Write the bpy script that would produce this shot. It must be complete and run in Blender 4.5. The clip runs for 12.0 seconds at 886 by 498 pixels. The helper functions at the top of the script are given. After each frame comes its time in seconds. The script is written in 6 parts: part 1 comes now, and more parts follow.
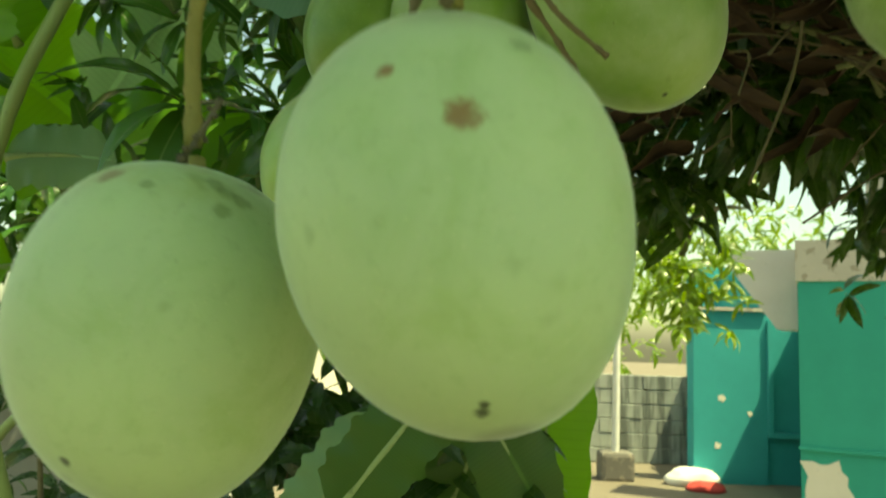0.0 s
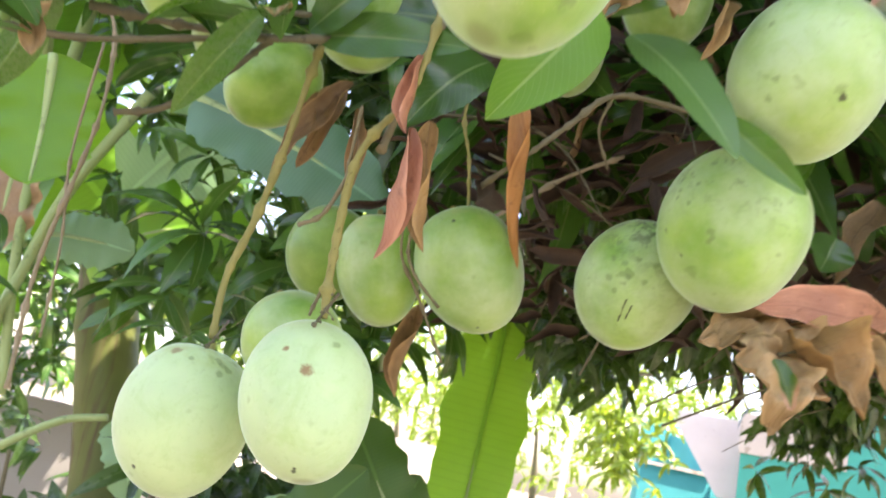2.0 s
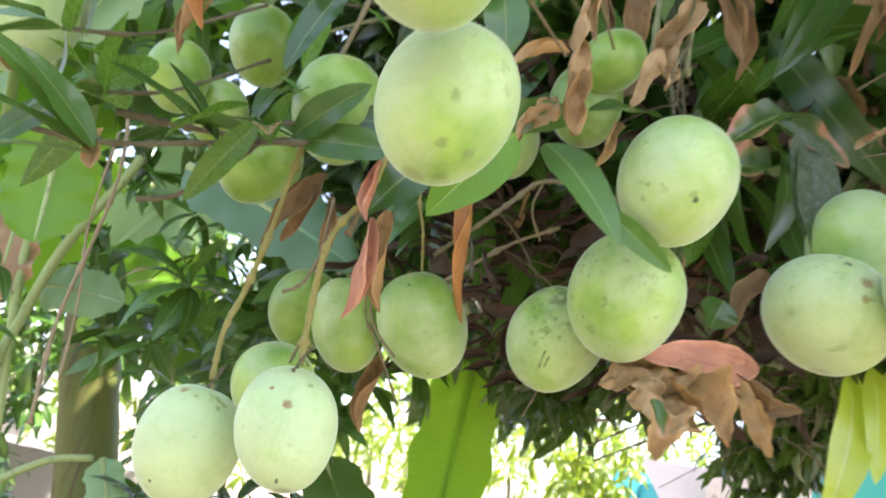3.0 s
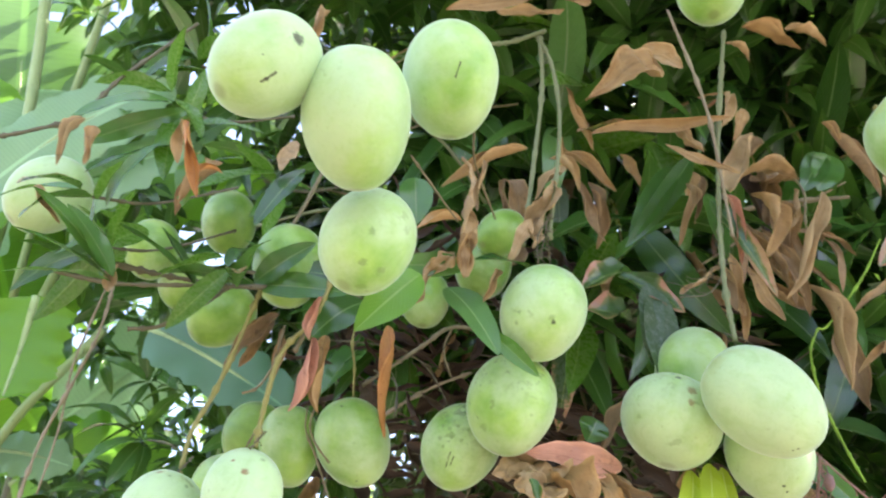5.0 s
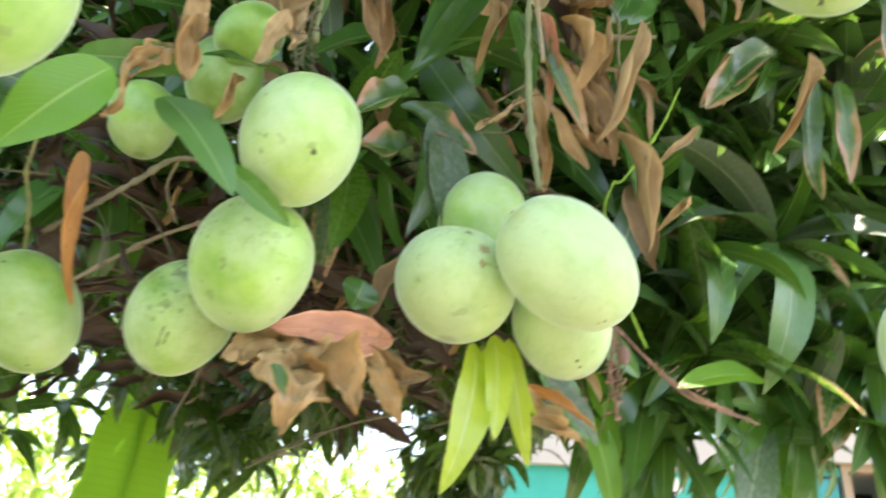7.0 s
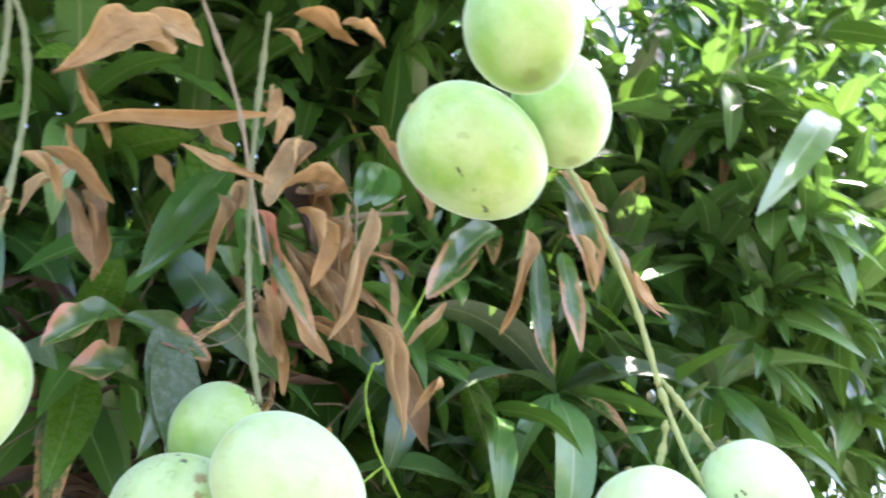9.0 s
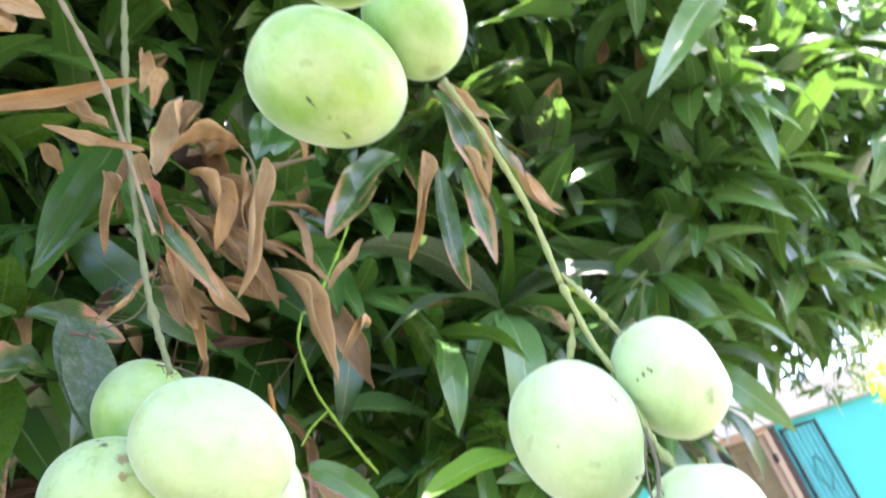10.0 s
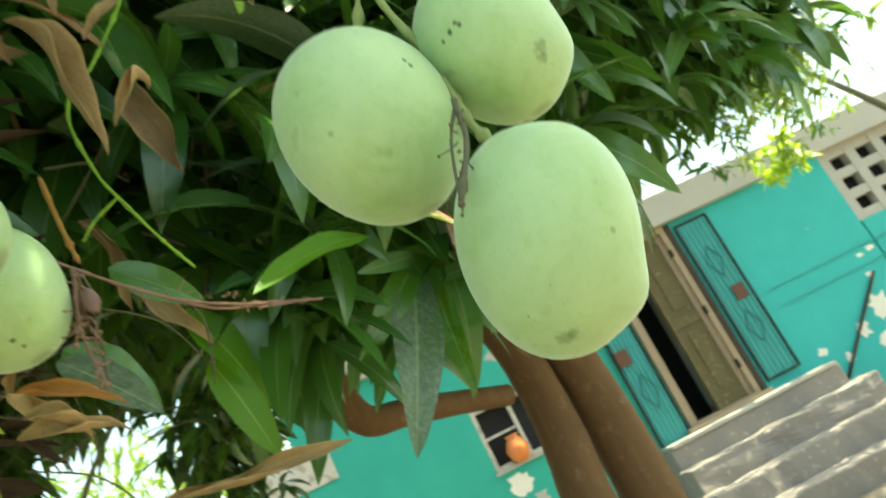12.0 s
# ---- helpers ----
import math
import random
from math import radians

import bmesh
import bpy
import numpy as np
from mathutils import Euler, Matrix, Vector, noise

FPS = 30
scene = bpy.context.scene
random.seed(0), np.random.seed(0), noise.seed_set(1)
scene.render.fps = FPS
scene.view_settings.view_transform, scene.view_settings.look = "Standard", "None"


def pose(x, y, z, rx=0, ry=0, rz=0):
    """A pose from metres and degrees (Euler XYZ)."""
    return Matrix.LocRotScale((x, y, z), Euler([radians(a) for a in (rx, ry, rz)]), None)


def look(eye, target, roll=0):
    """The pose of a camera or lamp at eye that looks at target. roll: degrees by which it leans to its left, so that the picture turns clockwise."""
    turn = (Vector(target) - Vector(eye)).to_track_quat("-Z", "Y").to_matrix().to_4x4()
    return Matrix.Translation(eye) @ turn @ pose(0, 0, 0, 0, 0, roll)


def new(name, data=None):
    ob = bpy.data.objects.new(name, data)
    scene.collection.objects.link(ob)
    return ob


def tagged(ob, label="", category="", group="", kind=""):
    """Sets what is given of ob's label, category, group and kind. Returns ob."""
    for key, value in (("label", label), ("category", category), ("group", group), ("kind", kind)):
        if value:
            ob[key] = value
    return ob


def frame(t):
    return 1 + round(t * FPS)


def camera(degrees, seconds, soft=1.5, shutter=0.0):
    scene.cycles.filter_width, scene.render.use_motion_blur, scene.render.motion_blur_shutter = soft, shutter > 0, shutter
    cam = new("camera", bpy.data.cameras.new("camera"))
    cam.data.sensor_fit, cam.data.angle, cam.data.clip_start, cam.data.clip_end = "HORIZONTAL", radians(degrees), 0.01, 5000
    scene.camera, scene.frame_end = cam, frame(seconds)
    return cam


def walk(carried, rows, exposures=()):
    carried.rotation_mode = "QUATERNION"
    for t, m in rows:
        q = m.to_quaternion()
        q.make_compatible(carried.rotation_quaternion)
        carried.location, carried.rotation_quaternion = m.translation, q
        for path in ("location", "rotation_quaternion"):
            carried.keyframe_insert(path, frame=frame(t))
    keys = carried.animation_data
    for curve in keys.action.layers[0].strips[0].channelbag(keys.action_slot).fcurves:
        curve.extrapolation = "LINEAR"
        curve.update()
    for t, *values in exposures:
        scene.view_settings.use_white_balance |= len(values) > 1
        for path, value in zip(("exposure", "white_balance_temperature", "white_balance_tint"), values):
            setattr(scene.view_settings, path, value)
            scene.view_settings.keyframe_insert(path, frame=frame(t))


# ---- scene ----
cam = camera(59.1, 12.0, soft=1.6, shutter=0.6)
cam.data.dof.use_dof = True
cam.data.dof.focus_distance, cam.data.dof.aperture_fstop = 0.45, 20.0
PATH = [
    (0, (0.0, 0.016, 1.556), (-0.008, 2.002, 1.792), 2.0),
    (0.5, (0.005, -0.053, 1.562), (-0.012, 1.925, 1.86), 4.6),
    (1, (0.033, -0.147, 1.565), (0.011, 1.815, 1.955), 7.9),
    (1.5, (0.059, -0.237, 1.569), (0.042, 1.711, 2.023), 11.2),
    (2, (0.071, -0.331, 1.568), (0.071, 1.603, 2.077), 12.5),
    (2.5, (0.081, -0.408, 1.567), (0.094, 1.512, 2.127), 12.6),
    (4.5, (0.117, -0.715, 1.381), (0.189, 1.01, 2.391), 13.1),
    (5, (0.131, -0.702, 1.361), (0.197, 0.957, 2.475), 11.8),
    (5.5, (0.144, -0.659, 1.386), (0.309, 0.997, 2.495), 9.3),
    (6, (0.138, -0.592, 1.43), (0.475, 1.101, 2.439), 6.8),
    (6.5, (0.145, -0.514, 1.447), (0.662, 1.198, 2.344), 5.0),
    (7, (0.197, -0.452, 1.488), (0.908, 1.209, 2.347), 4.0),
    (7.5, (0.232, -0.484, 1.531), (0.978, 1.078, 2.532), 5.9),
    (9.5, (0.359, -0.538, 1.567), (1.408, 0.763, 2.664), -14.9),
    (10, (0.397, -0.549, 1.552), (1.464, 0.817, 2.548), -19.8),
    (10.5, (0.428, -0.534, 1.529), (1.501, 0.906, 2.409), -23.7),
    (11, (0.505, -0.494, 1.505), (1.618, 0.993, 2.247), -26.8),
    (11.5, (0.557, -0.442, 1.504), (1.706, 1.059, 2.159), -27.4),
    (12, (0.583, -0.388, 1.498), (1.813, 1.081, 2.07), -27.1),
]
walk(cam, [(t, look(eye, target, roll)) for t, eye, target, roll in PATH],
     exposures=[(0.0, 1.13, 12700, -24), (0.6, 1.23, 11900, -10), (1.2, 2.15, 8500, 17), (2.0, 2.5, 7500, 26), (4.5, 2.55, 7000, 21), (5.7, 2.65, 6850, 20),
                (6.5, 2.7, 8200, 10), (7.5, 2.9, 6800, 19), (9.5, 3.06, 6450, 26), (10.5, 2.98, 6550, 26), (11.2, 2.08, 7600, -3), (12.0, 1.9, 8500, -12)])

# ---- light ----
world = bpy.data.worlds.new("sky")
scene.world = world
world.use_nodes = True
wn = world.node_tree.nodes
sky = wn.new("ShaderNodeTexSky")
sky.sky_type = "NISHITA"
sky.sun_disc = False
TO_SUN = Vector((0.36, -0.17, 0.92)).normalized()
sky.sun_elevation = math.asin(TO_SUN.z)
sky.sun_rotation = math.atan2(TO_SUN.x, TO_SUN.y)
sky.air_density, sky.dust_density, sky.ozone_density = 1.0, 2.5, 1.0
wn["Background"].inputs["Strength"].default_value = 0.15
world.node_tree.links.new(sky.outputs[0], wn["Background"].inputs["Color"])
sun = new("sun", bpy.data.lights.new("sun", "SUN"))
sun.data.energy, sun.data.angle, sun.data.color = 4.5, radians(0.5), (1.0, 0.95, 0.86)
sun.matrix_world = look(Vector((0, 0, 12)), Vector((0, 0, 12)) - TO_SUN)


# ---- materials ----
class Nodes:
    """A small helper that adds and links shader nodes."""

    def __init__(self, name):
        self.mat = bpy.data.materials.new(name)
        self.mat.use_nodes = True
        self.tree = self.mat.node_tree
        self.bsdf = self.tree.nodes["Principled BSDF"]
        self.out = self.tree.nodes["Material Output"]

    def put(self, socket, value):
        if isinstance(value, bpy.types.NodeSocket):
            self.tree.links.new(value, socket)
        elif value is not None:
            if socket.type == "RGBA" and len(value) == 3:
                value = (*value, 1)
            socket.default_value = value

    def math(self, op, a, b=None, c=None):
        n = self.tree.nodes.new("ShaderNodeMath")
        n.operation = op
        for i, v in enumerate((a, b, c)):
            self.put(n.inputs[i], v)
        return n.outputs[0]

    def mix(self, fac, a, b, blend="MIX"):
        n = self.tree.nodes.new("ShaderNodeMix")
        n.data_type, n.blend_type = "RGBA", blend
        self.put(n.inputs[0], fac), self.put(n.inputs[6], a), self.put(n.inputs[7], b)
        return n.outputs[2]

    def coord(self, which="Object"):
        return self.tree.nodes.new("ShaderNodeTexCoord").outputs[which]

    def noise(self, vec, scale, detail=3.0, rough=0.55, distortion=0.0):
        n = self.tree.nodes.new("ShaderNodeTexNoise")
        self.put(n.inputs["Vector"], vec)
        for key, v in (("Scale", scale), ("Detail", detail), ("Roughness", rough), ("Distortion", distortion)):
            n.inputs[key].default_value = v
        return n.outputs[0]

    def cells(self, vec, scale, which="Distance"):
        n = self.tree.nodes.new("ShaderNodeTexVoronoi")
        self.put(n.inputs["Vector"], vec)
        n.inputs["Scale"].default_value = scale
        return n.outputs[which]

    def step(self, value, lo, hi, smooth=True):
        n = self.tree.nodes.new("ShaderNodeMapRange")
        n.interpolation_type = "SMOOTHSTEP" if smooth else "LINEAR"
        self.put(n.inputs[0], value)
        n.inputs[1].default_value, n.inputs[2].default_value = lo, hi
        return n.outputs[0]

    def bump(self, height, strength, distance):
        n = self.tree.nodes.new("ShaderNodeBump")
        n.inputs["Strength"].default_value, n.inputs["Distance"].default_value = strength, distance
        self.put(n.inputs["Height"], height)
        self.put(self.bsdf.inputs["Normal"], n.outputs[0])
        return n.outputs[0]

    def shift(self, vec, amount):
        n = self.tree.nodes.new("ShaderNodeVectorMath")
        n.operation = "ADD"
        self.put(n.inputs[0], vec), self.put(n.inputs[1], amount)
        return n.outputs[0]

    def any_random(self):
        """A random number per object and per loose piece of a joined mesh."""
        a = self.tree.nodes.new("ShaderNodeObjectInfo").outputs["Random"]
        b = self.tree.nodes.new("ShaderNodeNewGeometry").outputs["Random Per Island"]
        return self.math("FRACT", self.math("ADD", a, b))

    def set(self, color=None, rough=None, metal=None, spec=None):
        for key, v in (("Base Color", color), ("Roughness", rough), ("Metallic", metal), ("Specular IOR Level", spec)):
            if v is not None:
                self.put(self.bsdf.inputs[key], v)
        return self.mat

    def translucent(self, color, weight):
        """Lets light through thin leaves."""
        tr = self.tree.nodes.new("ShaderNodeBsdfTranslucent")
        self.put(tr.inputs["Color"], color)
        mixer = self.tree.nodes.new("ShaderNodeMixShader")
        self.put(mixer.inputs[0], weight)
        self.tree.links.new(self.bsdf.outputs[0], mixer.inputs[1])
        self.tree.links.new(tr.outputs[0], mixer.inputs[2])
        self.tree.links.new(mixer.outputs[0], self.out.inputs["Surface"])


def leaf_material(name, dark, light, vein, dry=0.0, dust=0.0, through_color=(0.2, 0.4, 0.03), weight=0.25, rough=0.18):
    """Mango leaf: pale midrib and side veins on its own length and width, margins browned by dry."""
    n = Nodes(name)
    uv = n.tree.nodes.new("ShaderNodeSeparateXYZ")
    n.put(uv.inputs[0], n.coord("UV"))
    along, across = uv.outputs[0], n.math("SUBTRACT", uv.outputs[1], 0.5)
    side = n.math("ABSOLUTE", across)
    rnd = n.any_random()
    obj = n.coord("Object")
    col = n.mix(rnd, dark, light)
    col = n.mix(n.math("MULTIPLY", n.noise(obj, 30, 4), 0.5), col, tuple(0.55 * v for v in dark))
    slant = n.math("SUBTRACT", n.math("MULTIPLY", along, 17.0), n.math("MULTIPLY", side, 9.0))
    saw = n.math("ABSOLUTE", n.math("SUBTRACT", n.math("FRACT", slant), 0.5))
    veins = n.step(saw, 0.06, 0.0)
    rib = n.step(side, 0.035, 0.012)
    col = n.mix(n.math("MULTIPLY", veins, 0.35), col, vein)
    col = n.mix(n.math("MULTIPLY", rib, 0.8), col, vein)
    if dust:
        powder = n.step(n.noise(obj, 110, 5, 0.7), 0.40, 0.75)
        col = n.mix(n.math("MULTIPLY", powder, dust), col, (0.45, 0.5, 0.45))
    if dry:
        edge = n.math("ADD", n.math("MULTIPLY", side, 0.95), n.math("MULTIPLY", along, 0.72))
        edge = n.math("ADD", edge, n.math("MULTIPLY", n.noise(obj, 24, 4), 0.95))
        edge = n.math("ADD", edge, n.math("MULTIPLY", rnd, 0.25))
        brown = n.step(edge, 1.47 - 0.1 * dry, 1.58 - 0.1 * dry)
        tan = n.mix(n.noise(obj, 90, 3), (0.22, 0.115, 0.055), (0.50, 0.33, 0.18))
        tan = n.mix(n.step(n.noise(obj, 35, 4), 0.42, 0.62), tan, (0.42, 0.20, 0.13))
        col = n.mix(n.math("MULTIPLY", n.step(edge, 1.36 - 0.1 * dry, 1.47 - 0.1 * dry), 0.6), col, (0.16, 0.17, 0.035))
        col = n.mix(brown, col, tan)
    lift = n.math("ADD", n.math("MULTIPLY", veins, 0.25), n.math("MULTIPLY", rib, 1.0))
    n.bump(n.math("ADD", lift, n.math("MULTIPLY", n.noise(obj, 60, 3), 0.6)), 0.5, 0.0012)
    n.set(col, n.math("ADD", rough, n.math("MULTIPLY", n.noise(obj, 25, 2), 0.2)), spec=0.65)
    n.translucent(n.mix(0.5, col, through_color), weight)
    return n.mat


def dry_material(name, dark, light, rough=0.75):
    n = Nodes(name)
    uv = n.tree.nodes.new("ShaderNodeSeparateXYZ")
    n.put(uv.inputs[0], n.coord("UV"))
    side = n.math("ABSOLUTE", n.math("SUBTRACT", uv.outputs[1], 0.5))
    obj = n.coord("Object")
    rnd = n.any_random()
    col = n.mix(n.noise(obj, 28, 5, 0.65), dark, light)
    col = n.mix(n.math("MULTIPLY", rnd, 0.35), col, tuple(0.5 * v for v in dark))
    grain = n.tree.nodes.new("ShaderNodeMapping")
    n.put(grain.inputs[0], n.coord("UV"))
    grain.inputs["Scale"].default_value = (4, 8, 1)
    streak = n.noise(n.shift(grain.outputs[0], n.math("MULTIPLY", rnd, 60.0)), 1.0, 4, 0.65, 0.5)
    col = n.mix(n.math("MULTIPLY", n.step(streak, 0.48, 0.75), 0.35), col, tuple(0.45 * v for v in dark))
    col = n.mix(n.math("MULTIPLY", n.step(streak, 0.42, 0.28), 0.3), col, tuple(min(1, 1.25 * v) for v in light))
    blot = n.step(n.noise(obj, 75, 4, 0.7), 0.58, 0.72)
    col = n.mix(n.math("MULTIPLY", blot, 0.55), col, tuple(0.35 * v for v in dark))
    # lighter margin painted in as light on the folded edges
    lit_rim = n.step(n.math("ADD", side, n.math("MULTIPLY", n.noise(obj, 60, 3), 0.12)), 0.44, 0.54)
    col = n.mix(n.math("MULTIPLY", lit_rim, 0.45), col, tuple(min(1, 1.3 * v) for v in light))
    rib = n.step(side, 0.035, 0.01)
    col = n.mix(n.math("MULTIPLY", rib, 0.35), col, tuple(0.5 * v for v in dark))
    # broad darker areas add fold shading to the colour
    shade = n.step(n.noise(obj, 17, 3, 0.6), 0.45, 0.70)
    col = n.mix(n.math("MULTIPLY", shade, 0.25), col, tuple(0.5 * v for v in dark))
    slant = n.math("SUBTRACT", n.math("MULTIPLY", uv.outputs[0], 17.0), n.math("MULTIPLY", side, 9.0))
    saw = n.math("ABSOLUTE", n.math("SUBTRACT", n.math("FRACT", slant), 0.5))
    lift = n.math("ADD", n.math("MULTIPLY", n.step(saw, 0.25, 0.0), 0.35), n.math("MULTIPLY", n.noise(obj, 140, 4), 1.0))
    n.bump(lift, 0.6, 0.0012)
    n.set(col, n.math("SUBTRACT", rough, n.math("MULTIPLY", n.noise(obj, 40, 3), 0.2)), spec=0.4)
    n.translucent(col, 0.16)
    return n.mat


GREEN = leaf_material("green_leaf", (0.021, 0.086, 0.017), (0.082, 0.235, 0.042), (0.17, 0.28, 0.09), rough=0.11)
BRIGHT = leaf_material("fresh_green_leaf", (0.048, 0.160, 0.015), (0.095, 0.26, 0.03), (0.22, 0.36, 0.10), weight=0.35)
VIVID = leaf_material("vivid_green_leaf", (0.095, 0.290, 0.020), (0.150, 0.400, 0.040), (0.30, 0.50, 0.14), through_color=(0.3, 0.6, 0.03), weight=0.45, rough=0.32)
FRESH = leaf_material("light_green_leaf", (0.075, 0.210, 0.050), (0.120, 0.300, 0.085), (0.26, 0.42, 0.16), weight=0.35, rough=0.28)
YOUNG = leaf_material("young_yellow_leaf", (0.36, 0.52, 0.03), (0.50, 0.66, 0.07), (0.6, 0.7, 0.3), through_color=(0.5, 0.7, 0.05), weight=0.4)
HALF = leaf_material("half_dry_leaf", (0.025, 0.085, 0.018), (0.05, 0.14, 0.03), (0.2, 0.28, 0.08), dry=1.0)
DUSTY = leaf_material("dusty_leaf", (0.030, 0.085, 0.028), (0.05, 0.12, 0.04), (0.2, 0.28, 0.12), dust=0.3, rough=0.4)
SPOTTED = leaf_material("white_spotted_leaf", (0.030, 0.085, 0.028), (0.05, 0.12, 0.04), (0.2, 0.28, 0.12), dust=0.32, rough=0.3)
# darker copy of the green leaf; inner crown shade is put into its colour
DEEP = leaf_material("shade_darkened_leaf", (0.018, 0.054, 0.014), (0.056, 0.132, 0.034), (0.12, 0.2, 0.07))
# paler copy of the green leaf; reflected sky is painted into its colour
PALE = leaf_material("sheen_paled_leaf", (0.060, 0.168, 0.046), (0.135, 0.315, 0.095), (0.26, 0.38, 0.20), rough=0.11)
# lit copy of the leaf: sunshine is put into a lighter, yellower green
SUNLIT = leaf_material("sun_lightened_leaf", (0.06, 0.15, 0.015), (0.16, 0.28, 0.025), (0.2, 0.3, 0.08), through_color=(0.4, 0.55, 0.03), weight=0.45)
DRY = dry_material("light_brown_dry_leaf", (0.29, 0.175, 0.065), (0.50, 0.34, 0.15))
TAN = dry_material("tan_dry_leaf", (0.33, 0.22, 0.095), (0.56, 0.42, 0.22))
BROWN = dry_material("brown_dry_leaf", (0.18, 0.115, 0.05), (0.38, 0.26, 0.125))
AMBER = dry_material("orange_dry_leaf", (0.46, 0.20, 0.055), (0.64, 0.33, 0.11), 0.6)
# dry leaf with the dark of shaded hollows put into its brown
SHADE_BROWN = dry_material("shade_darkened_dry_leaf", (0.032, 0.021, 0.012), (0.085, 0.055, 0.030))
SALMON = dry_material("pink_dry_leaf", (0.54, 0.22, 0.13), (0.78, 0.43, 0.29), 0.6)
RED = dry_material("red_dry_leaf", (0.40, 0.155, 0.09), (0.58, 0.32, 0.20), 0.6)


def bark_material(name, dark, light, scale=60, rough=0.85):
    n = Nodes(name)
    obj = n.coord("Object")
    col = n.mix(n.noise(obj, scale, 5, 0.65), dark, light)
    spots = n.step(n.noise(obj, scale * 4, 3, 0.6), 0.60, 0.70)
    col = n.mix(n.math("MULTIPLY", spots, 0.5), col, tuple(0.45 * v for v in dark))
    n.bump(n.math("ADD", n.noise(obj, scale * 3, 4), n.math("MULTIPLY", spots, 0.5)), 0.7, 0.0015)
    return n.set(col, rough, spec=0.3)


STALK = bark_material("green_stalk", (0.155, 0.160, 0.045), (0.31, 0.295, 0.105))
STALK2 = bark_material("grey_green_stalk", (0.115, 0.150, 0.070), (0.235, 0.275, 0.145))
STALK3 = bark_material("fresh_green_stalk", (0.19, 0.25, 0.085), (0.34, 0.40, 0.17))
TWIG = bark_material("brown_twig", (0.10, 0.090, 0.045), (0.235, 0.21, 0.12))
GREYTWIG = bark_material("grey_twig", (0.165, 0.145, 0.085), (0.33, 0.29, 0.19))
PINKTWIG = bark_material("pinkish_brown_twig", (0.17, 0.095, 0.070), (0.34, 0.215, 0.16))
OCHRETWIG = bark_material("ochre_twig", (0.26, 0.135, 0.035), (0.44, 0.27, 0.09))
WITHERED = bark_material("withered_fruitlet_skin", (0.13, 0.075, 0.070), (0.27, 0.17, 0.15), 120, 0.7)
VINE = bark_material("green_vine", (0.14, 0.30, 0.03), (0.24, 0.44, 0.06))
BARK = bark_material("bark", (0.062, 0.062, 0.034), (0.165, 0.158, 0.095), 40)


def trunk_material():
    """Smooth young bark with lengthwise pale streaks, small lenticels and patches of grey lichen."""
    n = Nodes("trunk_bark")
    obj = n.coord("Object")
    stretch = n.tree.nodes.new("ShaderNodeMapping")
    n.put(stretch.inputs[0], obj)
    stretch.inputs["Scale"].default_value = (28, 28, 5)
    streak = n.noise(stretch.outputs[0], 1.0, 5, 0.65, 0.4)
    col = n.mix(streak, (0.095, 0.054, 0.026), (0.205, 0.122, 0.060))
    lichen = n.step(n.noise(obj, 26, 5, 0.65), 0.56, 0.68)
    col = n.mix(n.math("MULTIPLY", lichen, 0.28), col, (0.30, 0.24, 0.16))
    dark = n.step(n.noise(obj, 90, 4, 0.7), 0.62, 0.74)
    col = n.mix(n.math("MULTIPLY", dark, 0.6), col, (0.07, 0.045, 0.025))
    n.bump(n.math("ADD", streak, n.math("MULTIPLY", n.noise(obj, 160, 4), 0.6)), 0.5, 0.004)
    return n.set(col, 0.85, spec=0.25)


TRUNK = trunk_material()


